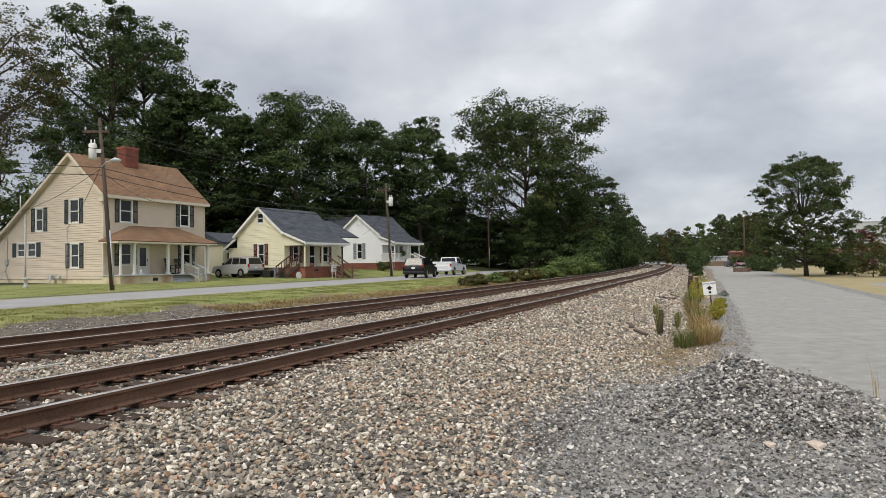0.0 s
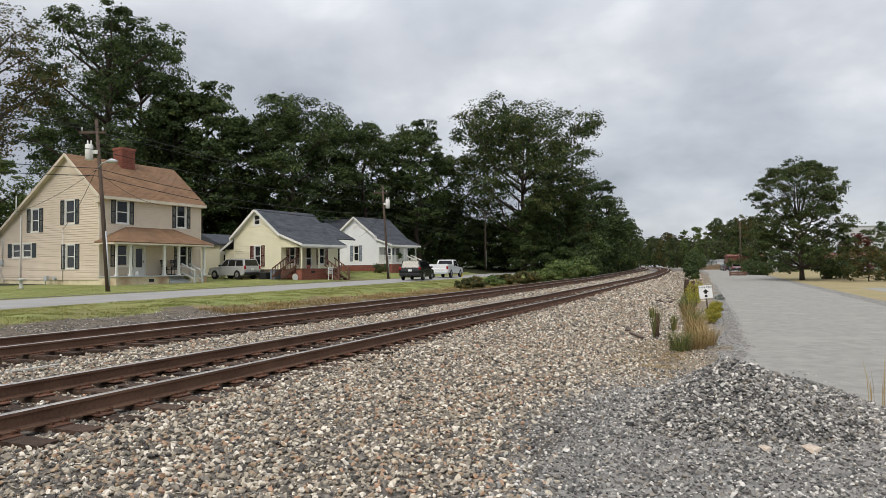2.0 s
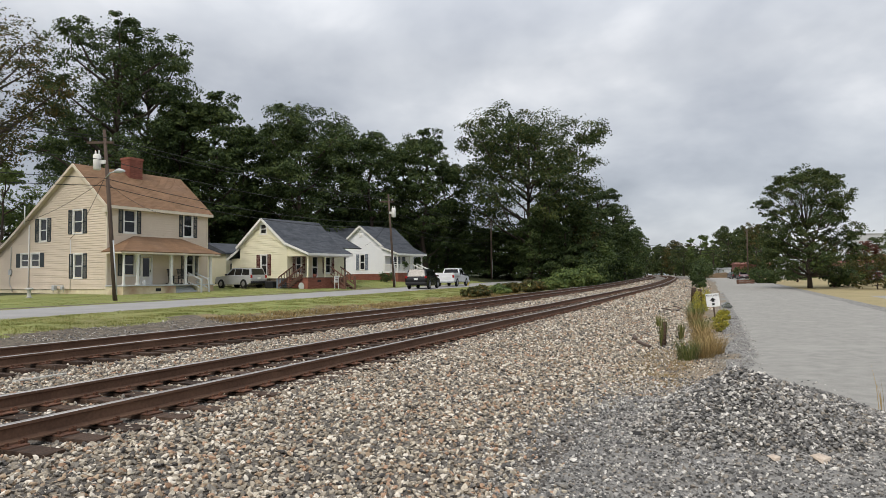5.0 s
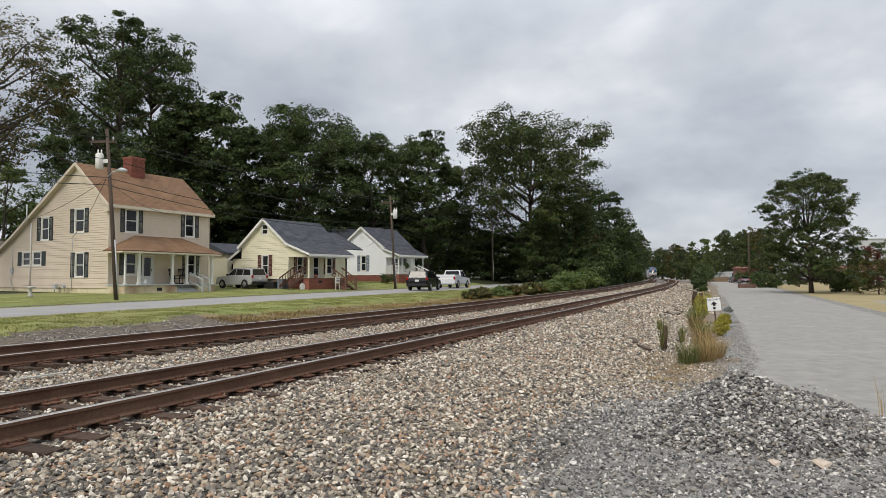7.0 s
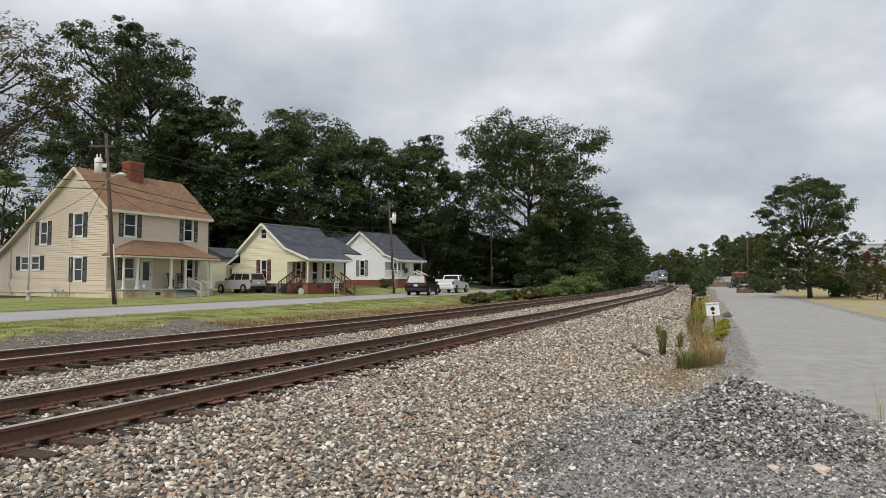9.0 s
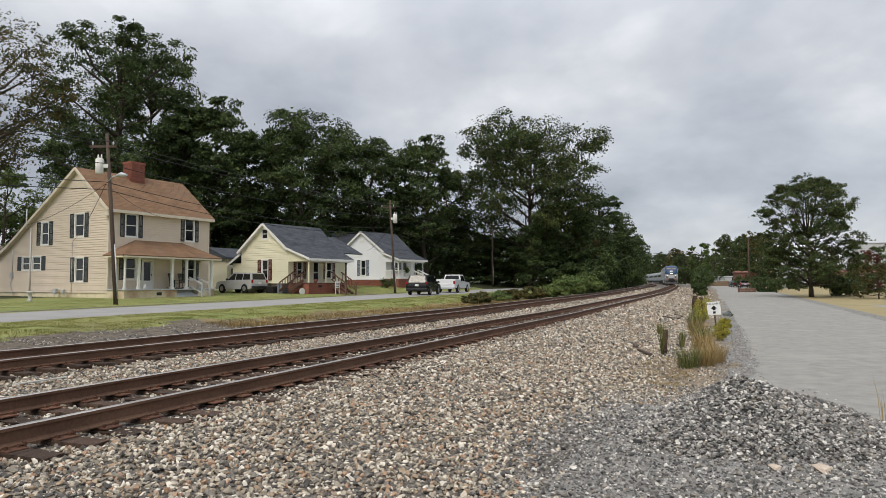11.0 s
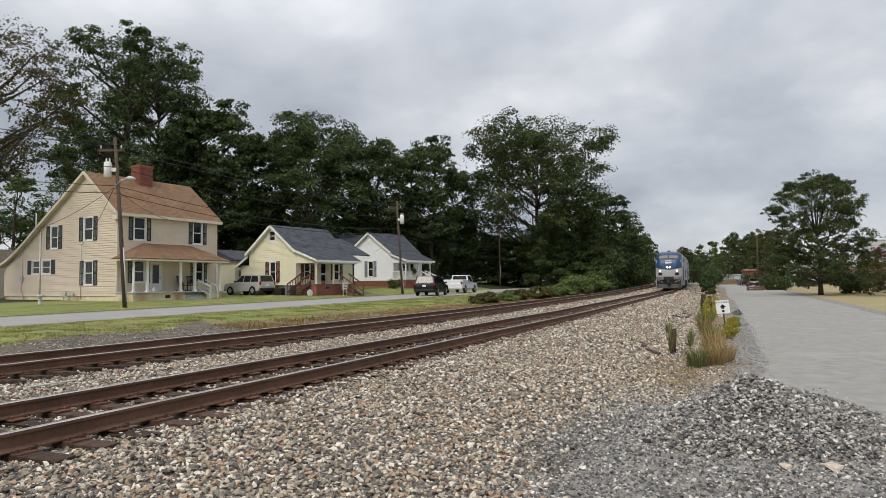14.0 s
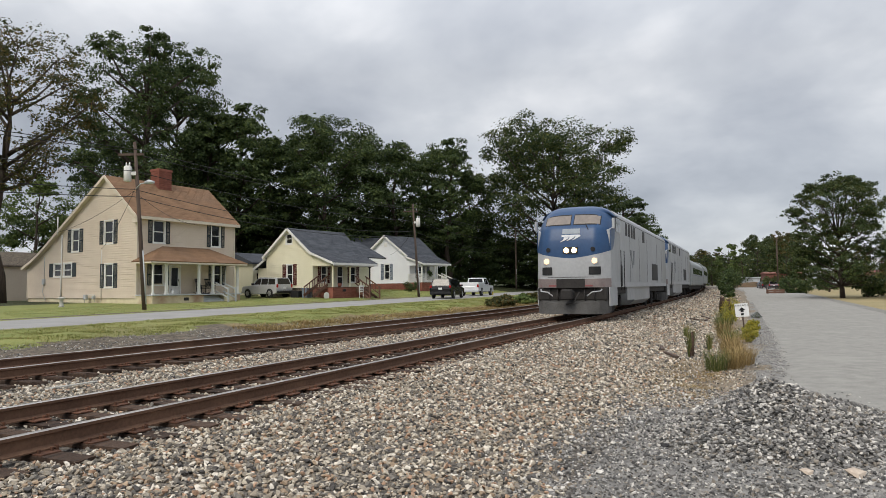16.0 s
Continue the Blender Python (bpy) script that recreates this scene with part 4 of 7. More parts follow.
def bricks_on(parent, plane, at_, h0, h1, z0, z1, tint, out=0.012, bl=0.21, bh=0.075, limit=290):
    """Single bricks a little proud of a wall."""
    bm = bmesh.new()
    box(bm, -bl / 2 + 0.006, -0.012, -bh / 2 + 0.006, bl / 2 - 0.006, 0.012, bh / 2 - 0.006)
    me = bpy.data.meshes.new("brick")
    bm.to_mesh(me); bm.free()
    me.materials.append(tint)
    made, k = 0, 0
    z = z0 + bh / 2
    while z < z1 and made < limit:
        h = h0 + bl * (0.5 if k % 2 else 1.0)
        while h < h1 - bl * 0.4 and made < limit:
            ob = new("brick", me)
            ob.parent = parent
            ob.matrix_local = Matrix.Translation(put(plane, at_, h, z, out)) @ Matrix.Rotation(0 if plane == "y" else math.pi / 2, 4, "Z")
            h += bl
            made += 1
        z += bh
        k += 1


def house_at(x, y, z, turn, label):
    return empty("house", pose(x, y, z, 0, 0, turn), label, "house", "houses along the street")


def big_house():
    H = house_at(-23.31, 47.0, 0.75, 61.5, "two-storey cream clapboard house with tan shingle roof and porch")
    L, RY, RZ, EZ, BY, BZ = 8.85, 3.5, 9.25, 6.35, 13.9, 2.75

    def back_roof(y):
        # straight fall that flattens towards the low back eave
        return RZ - (y - RY) * 0.655 + 0.045 * max(0, y - 11.0) ** 2

    def gable(z):
        lo = 0.0 if z < EZ else (z - EZ) / (RZ - EZ) * RY
        if z < BZ:
            return lo, BY
        y = np.interp(-z, [-back_roof(q) for q in np.arange(RY, BY + 0.01, 0.1)], np.arange(RY, BY + 0.01, 0.1))
        return lo, max(float(y), lo)
    side = [(2.55, 3.95, 4.35, 6.0), (6.75, 8.0, 3.9, 5.55), (2.5, 3.8, 1.15, 2.82), (9.15, 10.15, 2.02, 3.0), (7.85, 8.85, 2.02, 3.0)]
    side = [(a + 0.2, b - 0.2, c, d) for a, b, c, d in side[:3]] + side[3:]
    front = [(1.32, 2.22, 4.35, 5.95), (6.55, 7.35, 4.3, 6.0), (1.3, 2.18, 1.3, 2.8), (6.75, 7.5, 1.3, 2.9)]
    door = (2.75, 3.6, 0.6, 2.65)
    siding_wall(H, "x", 0.0, gable, 0.35, RZ - 0.05, side, M["siding"], 0.17)
    siding_wall(H, "y", 0.0, lambda z: (0.0, L), 0.35, EZ, front + [door], M["siding"], 0.17)
    siding_wall(H, "x", L, gable, 0.35, RZ - 0.05, [], M["siding"], 0.5, sign=-1)
    siding_wall(H, "y", BY, lambda z: (0.0, L), 0.35, BZ, [], M["siding"], 0.5, sign=-1)
    bm = bmesh.new()
    box(bm, 0.03, 0.03, -0.3, L - 0.03, BY - 0.03, 0.35)
    part("foundation", bm, M["found"], H, "painted block base with bare patches")
    for h, y0, zt in ((0.0, -0.035, EZ), (L, -0.035, EZ), (0.0, BY - 0.06, BZ)):
        bm = bmesh.new()
        box(bm, h - 0.05, y0 - 0.02, 0.3, h + 0.06, y0 + 0.1, zt)
        part("corner_trim", bm, M["cream"], H)
    for o in side[:3]:
        window(H, "x", 0.0, *o, M["white"], M["shutter"], 0.44, curtain=0.0)
    window(H, "x", 0.0, *side[3], M["white"])
    window(H, "x", 0.0, *side[4], M["white"])
    for a, b in ((10.28, 10.78), (7.2, 7.7)):
        bm = bmesh.new()
        bar(bm, "x", 0, a, b, 1.98, 3.05, 0.02, 0.06, 0.01)
        part("shutter", bm, M["shutter"], H)
    for i, o in enumerate(front):
        window(H, "y", 0.0, *o, M["white"], M["shutter"], 0.34, curtain=(0.45, 0.5, 0.0, 0.35)[i])
    # roof
    ov, oe = 0.32, 0.35
    bm = bmesh.new()
    ez = EZ - oe * (RZ - EZ) / RY + 0.12
    shingles(bm, (-ov, -oe, ez), (L + ov, -oe, ez), (L + ov, RY, RZ + 0.12), (-ov, RY, RZ + 0.12), seed=3)
    part("roof", bm, M["roof"], H, "faded tan asphalt shingles with dark stains")
    ys = [RY, 5.0, 7.0, 9.0, 11.0, 12.0, 13.0, BY + 0.4]
    bm = bmesh.new()
    for a, b in zip(ys, ys[1:]):
        shingles(bm, (L + ov, b, back_roof(b) + 0.12), (-ov, b, back_roof(b) + 0.12), (-ov, a, back_roof(a) + 0.12), (L + ov, a, back_roof(a) + 0.12), seed=int(a * 10), tab=2.0, course=0.4)
    part("roof", bm, M["roof"], H)
    bm = bmesh.new()
    prev = None
    pts = [(-oe, ez)] + [(y, back_roof(y) + 0.12) for y in ys]
    for p, q in zip(pts, pts[1:]):
        plank_between(bm, (-ov - 0.02, p[0], p[1] - 0.1), (-ov - 0.02, q[0], q[1] - 0.1), 0.2, 0.04)
        plank_between(bm, (-ov / 2, p[0], p[1] - 0.17), (-ov / 2, q[0], q[1] - 0.17), 0.03, ov)
    box(bm, -ov, -oe - 0.03, ez - 0.22, L + ov, -oe + 0.02, ez - 0.005)
    box(bm, -ov, -oe, ez - 0.22, L + ov, 0.05, ez - 0.19)
    box(bm, -ov, -oe - 0.02, ez - 0.5, -0.02, 0.16, ez - 0.2)
    part("fascia", bm, M["cream"], H, "cream painted eave boards")
    bm = bmesh.new()
    prism(bm, [(2.5, 7.9), (4.6, 7.9), (RY + 0.05, 9.0)], -0.05, -0.02, "x")
    part("gable_panel", bm, M["siding"], H)
    # chimney with a corbelled top
    bm = bmesh.new()
    box(bm, 3.75, 2.75, 7.6, 4.9, 3.75, 10.35)
    box(bm, 3.70, 2.70, 10.2, 4.95, 3.80, 10.38)
    ch = part("chimney", bm, M["brick"], H, "red brick chimney")
    bricks_on(ch, "y", 2.75, 3.75, 4.9, 8.6, 10.2, M["brick"], limit=130)
    bricks_on(ch, "x", 3.75, 2.75, 3.75, 8.75, 10.2, M["brick"], limit=110)
    # porch
    P, FZ, EV = 1.85, 0.60, 2.78
    bm = bmesh.new()
    box(bm, -0.05, -P, -0.3, 4.3, -0.02, FZ - 0.08)
    box(bm, 6.3, -P, -0.3, 7.85, -0.02, FZ - 0.08)
    box(bm, 4.3, -P + 0.9, -0.3, 6.3, -0.02, FZ - 0.08)
    pb = part("porch_base", bm, M["found"], H, "cream painted masonry porch base with bare patches")
    bm = bmesh.new()
    bar(bm, "y", -P, 2.55, 2.98, 0.14, 0.36, 0.0, 0.01)
    part("vent", bm, M["dark"], pb)
    bm = bmesh.new()
    box(bm, -0.12, -P - 0.07, FZ - 0.08, 7.95, -0.03, FZ, 0.01)
    part("porch_floor", bm, M["galv"], H)
    for x in (1.15, 3.95, 5.25, 7.65):
        post_part(H, x, -P + 0.12, FZ, EV, 0.17, M["white"])
    post_part(H, 0.06, -P + 0.12, FZ, EV, 0.12, M["white"])
    bm = bmesh.new()
    x0, x1, y0 = -0.45, 8.3, -P - 0.35
    e = EV + 0.16
    shingles(bm, (x0, y0, e), (x1, y0, e), (6.2, -0.03, 4.12), (2.1, -0.03, 4.12), seed=5)
    shingles(bm, (x0, -0.03, e), (x0, y0, e), (2.1, -0.03, 4.12), (2.1, -0.03, 4.121), seed=6, tab=0.7)
    shingles(bm, (x1, y0, e), (x1, -0.03, e), (6.2, -0.03, 4.121), (6.2, -0.03, 4.12), seed=7, tab=0.7)
    part("porch_roof", bm, M["roof"], H, "faded tan hipped porch roof")
    bm = bmesh.new()
    box(bm, x0 + 0.03, y0 + 0.03, EV, x1 - 0.03, y0 + 0.08, EV + 0.15)
    box(bm, x0 + 0.03, y0 + 0.08, EV, x0 + 0.08, -0.05, EV + 0.15)
    box(bm, x1 - 0.08, y0 + 0.08, EV, x1 - 0.03, -0.05, EV + 0.15)
    box(bm, x0 + 0.08, y0 + 0.08, EV + 0.02, x1 - 0.08, -0.05, EV + 0.05)
    part("porch_fascia", bm, M["cream"], H)
    for k, (zz, yy) in enumerate(((0.45, 0.0), (0.3, -0.3), (0.15, -0.6))):
        bm = bmesh.new()
        box(bm, 4.35, -P + 0.6 + yy, -0.2, 6.25, -P + 0.9 + yy, zz, 0.012)
        part("step", bm, M["galv"], H)
    stair_rail(H, 5.5, -P + 0.1, 0.5, 5, M["galv"], 0.28, 0.95)
    stair_rail(H, 6.2, -P + 0.1, 0.5, 5, M["galv"], 0.28, 0.95)
    # storm door
    bm = bmesh.new()
    bar(bm, "y", 0, door[0] - 0.1, door[1] + 0.1, door[3], door[3] + 0.1, -0.1, 0.05)
    for h in (door[0] - 0.1, door[1]):
        bar(bm, "y", 0, h, h + 0.1, FZ, door[3], -0.1, 0.05)
    for a, b, c, d in ((0.0, 0.14, 0, 2.05), (0.71, 0.85, 0, 2.05), (0.14, 0.71, 0, 0.6), (0.14, 0.71, 1.95, 2.05)):
        bar(bm, "y", 0, door[0] + a, door[0] + b, FZ + c, FZ + d, -0.04, 0.0)
    dr = part("door", bm, M["white"], H, "white storm door with tall glass")
    bm = bmesh.new()
    bar(bm, "y", 0, door[0] + 0.14, door[0] + 0.71, FZ + 0.6, FZ + 1.95, -0.03, -0.02)
    part("pane", bm, M["glass"], dr)
    bm = bmesh.new()
    bar(bm, "y", 0, door[0] + 0.74, door[0] + 0.80, FZ + 0.95, FZ + 1.1, 0.0, 0.05, 0.01)
    part("handle", bm, M["dark"], dr)
    # meter, vent pipe, service conduit and gas meter on the gable wall
    bm = bmesh.new()
    bar(bm, "x", 0, 11.3, 11.62, 1.42, 1.85, 0.02, 0.16, 0.02)
    tube(bm, [(-0.06, 11.45, 1.85), (-0.06, 11.45, 3.6)], 0.025, 6)
    tube(bm, [(-0.06, 11.5, 1.42), (-0.1, 11.6, 0.9), (-0.06, 11.35, 0.4), (-0.05, 11.2, 0.1)], 0.02, 6)
    part("electric_meter", bm, M["galv"], H)
    bm = bmesh.new()
    tube(bm, [(-0.09, 8.75 + 0.3, -0.1), (-0.09, 8.75 + 0.3, 5.2)], 0.05, 8)
    tube(bm, [(-0.45, 9.05, 5.2), (-0.45, 9.05, 6.6)], 0.045, 8)
    part("vent_pipe", bm, M["white"], H)
    bm = bmesh.new()
    tube(bm, [(-0.05, 4.0, 3.9), (-0.05, 4.0, 0.1)], 0.02, 6)
    part("conduit", bm, M["galv"], H)
    bm = bmesh.new()
    tube(bm, [(-0.3, 5.6, -0.1), (-0.3, 5.6, 0.6), (-0.3, 4.4, 0.6), (-0.3, 4.4, 0.1)], 0.025, 6)
    box(bm, -0.45, 5.3, 0.25, -0.2, 5.6, 0.62, 0.03)
    box(bm, -0.42, 4.4, 0.3, -0.2, 4.6, 0.55, 0.03)
    part("gas_meter", bm, M["galv"], H)
    bm = bmesh.new()
    tube(bm, [(7.9, -0.08, 0.2), (7.9, -0.08, 2.7)], 0.05, 6)
    part("downspout", bm, M["white"], H)
    m = H.matrix_world
    rocking_chair(m @ pose(5.0, -0.75, FZ, 0, 0, 8), M["dark"])
    rocking_chair(m @ pose(5.9, -0.7, FZ, 0, 0, -6), M["dark"])
    # porch cat ornament: small white figure by the post, plain shape
    bm = bmesh.new()
    tube(bm, [(0, 0, 0), (0, 0, 0.14), (0.02, 0, 0.24), (0.05, 0, 0.34)], [0.12, 0.13, 0.09, 0.05], 10)
    g = part("porch_ornament", bm, M["white"])
    g.matrix_world = m @ pose(1.8, -1.55, FZ)
    tagged(g, "small white ornament standing on porch floor", "ornament")


def cottage(x, y, z, turn, label, wall, roof, shutter, W, EZ, RZ, L, ridge, base_mat, base_h, porch, brick_rows, gw, attic, front):
    """A low gabled house with its roof running on over a front porch."""
    H = house_at(x, y, z, turn, label)
    RY = W / 2
    PD, PX0, PX1, PEV = porch

    def gable(zz):
        if zz < EZ:
            return 0.0, W
        f = (zz - EZ) / (RZ - EZ)
        return f * RY, W - f * RY
    side = [(gw, gw + 0.72, 1.2, 2.9)]
    door = (2.85, 3.6, base_h, 2.95)
    if attic:
        side.append((RY - 0.36, RY + 0.36, 4.75, 5.6))
    siding_wall(H, "x", 0, gable, base_h, RZ - 0.03, side, wall, 0.2)
    siding_wall(H, "y", 0, lambda q: (0, L), base_h, EZ, front + [door], wall, 0.2)
    siding_wall(H, "x", L, lambda q: (0.0, W), base_h, EZ, [], wall, 0.5, sign=-1)
    siding_wall(H, "y", W, lambda q: (0, L), base_h, EZ, [], wall, 0.5, sign=-1)
    bm = bmesh.new()
    box(bm, 0.03, 0.03, -0.6, L - 0.03, W - 0.03, base_h)
    fd = part("foundation", bm, base_mat, H)
    if brick_rows:
        bricks_on(fd, "x", 0.03, 0.05, W - 0.05, base_h - brick_rows * 0.085, base_h, M["brick"], bl=0.24, bh=0.085, limit=280)
    for i, o in enumerate(side):
        window(H, "x", 0, *o, M["white"], shutter if i == 0 else None, 0.42, curtain=0.5 if i == 0 else 0.0)
    for o in front:
        window(H, "y", 0, *o, M["white"], shutter, 0.3, curtain=0.3)
    bm = bmesh.new()
    for a, b, c, d in ((0.0, 0.1, 0, 2.0), (door[1] - door[0] - 0.1, door[1] - door[0], 0, 2.0), (0.1, 0.65, 0, 0.35), (0.1, 0.65, 1.9, 2.0), (0.1, 0.65, 0.9, 1.0)):
        bar(bm, "y", 0, door[0] + a, door[0] + b, door[2] + c, door[2] + d, -0.05, 0.02)
    dr = part("door", bm, M["white"], H, "white storm door")
    bm = bmesh.new()
    bar(bm, "y", 0, door[0] + 0.1, door[0] + 0.65, door[2] + 0.35, door[2] + 1.9, -0.03, -0.02)
    part("pane", bm, M["glass"], dr)
    ov, oe = 0.3, 0.3
    sl = (RZ - EZ) / RY
    bm = bmesh.new()
    ez = EZ - oe * sl + 0.12
    shingles(bm, (-ov, 0.0, EZ + 0.12), (L + 0.1, 0.0, EZ + 0.12), (ridge, RY, RZ + 0.12), (-ov, RY, RZ + 0.12), seed=9, course=0.18)
    shingles(bm, (L + 0.1, W + oe, ez), (-ov, W + oe, ez), (-ov, RY, RZ + 0.12), (ridge, RY, RZ + 0.12), seed=10, course=0.4, tab=2)
    part("roof", bm, roof, H, "asphalt shingle roof")
    bm = bmesh.new()
    pe = PEV + 0.14
    shingles(bm, (PX0 - 0.25, -PD - 0.3, pe), (PX1 + 0.3, -PD - 0.3, pe), (L + 0.1, 0.0, EZ + 0.118), (PX0 - 0.25, 0.0, EZ + 0.118), seed=12, course=0.18)
    part("porch_roof", bm, roof, H, "asphalt shingle porch roof")
    bm = bmesh.new()
    for p, q in (((RY, RZ + 0.12), (W + oe, ez)), ((RY, RZ + 0.12), (-0.12, EZ + 0.03))):
        plank_between(bm, (-ov - 0.02, p[0], p[1] - 0.09), (-ov - 0.02, q[0], q[1] - 0.09), 0.2, 0.04)
        plank_between(bm, (-ov / 2, p[0], p[1] - 0.16), (-ov / 2, q[0], q[1] - 0.16), 0.03, ov)
    plank_between(bm, (PX0 - 0.27, 0.0, EZ + 0.03), (PX0 - 0.27, -PD - 0.3, pe - 0.08), 0.17, 0.04)
    box(bm, PX0 - 0.25, -PD - 0.33, pe - 0.2, PX1 + 0.3, -PD - 0.28, pe - 0.01)
    box(bm, -ov, W + oe - 0.02, ez - 0.2, L + ov, W + oe + 0.03, ez)
    box(bm, PX0, -PD - 0.1, PEV - 0.15, PX1, -PD + 0.02, PEV)
    part("fascia", bm, M["white"], H, "white painted eave boards")
    bm = bmesh.new()
    prism(bm, [(-PD, PEV - 0.1), (-0.03, PEV - 0.1), (-0.03, EZ)], PX0 - 0.02, PX0 + 0.06, "x")
    part("porch_gable", bm, wall, H)
    bm = bmesh.new()
    box(bm, PX0, -PD + 0.02, PEV - 0.1, PX1, -0.03, PEV - 0.06)
    part("porch_ceiling", bm, M["white"], H)
    for y0 in (-0.035, W - 0.05):
        bm = bmesh.new()
        box(bm, -0.035, y0, base_h, 0.05, y0 + 0.085, EZ)
        part("corner_trim", bm, wall, H)
    return H


def yellow_house():
    H = cottage(-13.09, 57.0, 0.85, 56, "pale yellow cottage with charcoal roof and brick porch", M["siding_y"], M["roof_g"], M["shutter_r"], 5.9, 3.78, 6.0, 6.1, 6.7, M["cinder"], 0.9, (2.4, 0.0, 4.9, 2.82), 0, 2.5, True, [(1.0, 1.6, 1.35, 2.75), (4.6, 5.2, 1.35, 2.75)])
    W = 5.9
    # low lean-to at the back
    bm = bmesh.new()
    box(bm, 0.3, W, -0.3, 8.0, W + 1.6, 2.7)
    part("lean_to", bm, M["siding_y"], H)
    bm = bmesh.new()
    shingles(bm, (8.2, W + 1.9, 2.65), (0.0, W + 1.9, 2.65), (0.0, W - 0.1, 3.75), (8.2, W - 0.1, 3.75), seed=31)
    part("roof", bm, M["roof_g"], H)
    bm = bmesh.new()
    plank_between(bm, (-0.03, W + 1.9, 2.58), (-0.03, W + 0.2, 3.5), 0.2, 0.04)
    part("fascia", bm, M["white"], H)
    # cross wing whose roof shows past the ridge
    bm = bmesh.new()
    box(bm, 6.5, W - 0.5, -0.3, 13.0, W + 3.5, 3.2)
    part("rear_wing", bm, M["siding_y"], H)
    bm = bmesh.new()
    shingles(bm, (6.0, W - 2.6, 3.9), (13.3, W - 2.6, 3.9), (13.3, W + 1.2, 5.75), (6.0, W + 1.2, 5.75), seed=32, course=0.25)
    shingles(bm, (13.3, W + 4.0, 3.3), (6.0, W + 4.0, 3.3), (6.0, W + 1.2, 5.75), (13.3, W + 1.2, 5.75), seed=33, course=0.4, tab=2)
    part("roof", bm, M["roof_g"], H)
    # porch
    FZ, PD = 0.95, 2.4
    bm = bmesh.new()
    box(bm, 0.0, -PD, -0.3, 4.7, -0.02, FZ - 0.06)
    pb = part("porch_base", bm, M["brick"], H, "red brick porch base")
    bricks_on(pb, "y", -PD, 0.0, 2.6, 0.0, FZ - 0.08, M["brick"], limit=180)
    bm = bmesh.new()
    bar(bm, "y", -PD, 1.1, 1.5, 0.55, 0.75, 0.0, 0.03)
    part("vent", bm, M["dark"], pb)
    bm = bmesh.new()
    box(bm, -0.05, -PD - 0.06, FZ - 0.06, 4.8, -0.03, FZ, 0.01)
    part("porch_floor", bm, M["wood"], H)
    for x in (0.1, 2.1, 4.6):
        post_part(H, x, -PD + 0.1, FZ, 2.68, 0.11, M["siding_y"] if x < 4 else M["dark"])
    steps_part(H, 2.75, 3.9, -PD, FZ, 5, M["wood"])
    for x in (2.7, 3.95):
        stair_rail(H, x, -PD + 0.05, FZ, 6, M["wood"], pickets=5)
    # side stair up to the porch
    bm = bmesh.new()
    for k in range(5):
        zz = FZ * (1 - (k + 1) / 6)
        box(bm, -0.28 * (k + 1), -1.75, zz - 0.05, -0.28 * k, -0.65, zz)
    part("step", bm, M["dark"], H)
    for y in (-1.78, -0.62):
        for nm, a, b, w in (("handrail", 0.9, 0.95, 0.1), ("stringer", 0.2, 0.25, 0.22)):
            bm = bmesh.new()
            plank_between(bm, (0.0, y, FZ + a), (-1.55, y, b), w, 0.05)
            part(nm, bm, M["wood"], H)
        for k in range(6):
            f = (k + 0.2) / 5.4
            bm = bmesh.new()
            box(bm, -1.55 * f - 0.025, y - 0.025, FZ * (1 - f) * 0.9, -1.55 * f + 0.025, y + 0.025, FZ * (1 - f) + 0.92)
            part("baluster", bm, M["wood"], H)
    m = H.matrix_world
    # small things on and round the porch
    for px, py, s, lab in ((-0.5, -2.2, 0.33, "round white plaque leaning by side stair"),):
        bm = bmesh.new()
        tube(bm, [(0, 0, s), (0, 0.05, s)], s * 0.9, 16)
        g = part("round_plaque", bm, M["white"])
        g.matrix_world = m @ pose(px, py, -0.1, 0, 0, 0)
        tagged(g, lab, "garden ornament")
    bm = bmesh.new()
    box(bm, -0.28, -0.03, 0.55, 0.28, 0.03, 1.1, 0.01)
    for x in (-0.22, 0.22):
        box(bm, x - 0.02, -0.02, 0, x + 0.02, 0.02, 0.55)
    g = part("yard_sign", bm, M["white"])
    g.matrix_world = m @ pose(2.35, -3.4, -0.05)
    tagged(g, "small white yard sign before brick porch", "sign")
    bm = bmesh.new()
    for k in range(3):
        bar(bm, "y", 0, -0.18, 0.18, 0.66 + k * 0.13, 0.71 + k * 0.13, 0.031, 0.036)
    part("lettering", bm, M["shutter_r"], g)
    # air conditioner and bins beside the gable wall
    bm = bmesh.new()
    box(bm, -0.45, -0.45, 0, 0.45, 0.45, 0.75, 0.03)
    for k in range(8):
        box(bm, -0.46, -0.4, 0.08 + k * 0.08, -0.445, 0.4, 0.12 + k * 0.08)
    g = part("air_conditioner", bm, M["dark"])
    g.matrix_world = m @ pose(-0.7, 1.0, -0.1)
    tagged(g, "dark grey air conditioner unit beside yellow house wall", "air conditioner")
    bm = bmesh.new()
    box(bm, -0.3, -0.3, 0, 0.3, 0.3, 0.95, 0.04)
    box(bm, -0.33, -0.35, 0.95, 0.33, 0.33, 1.02, 0.02)
    g = part("rubbish_bin", bm, M["shutter_b"])
    g.matrix_world = m @ pose(-0.75, -0.1, -0.15)
    tagged(g, "grey wheeled rubbish bin beside yellow house", "bin")
    bm = bmesh.new()
    tube(bm, [(0, 0, 0.0), (0, 0, 0.12), (0, 0, 0.28)], [0.13, 0.16, 0.19], 12)
    pot = part("plant_pot", bm, M["brick"])
    pot.matrix_world = m @ pose(1.0, -2.2, FZ)
    tagged(pot, "brown plant pot with dark foliage on porch", "plant pot")


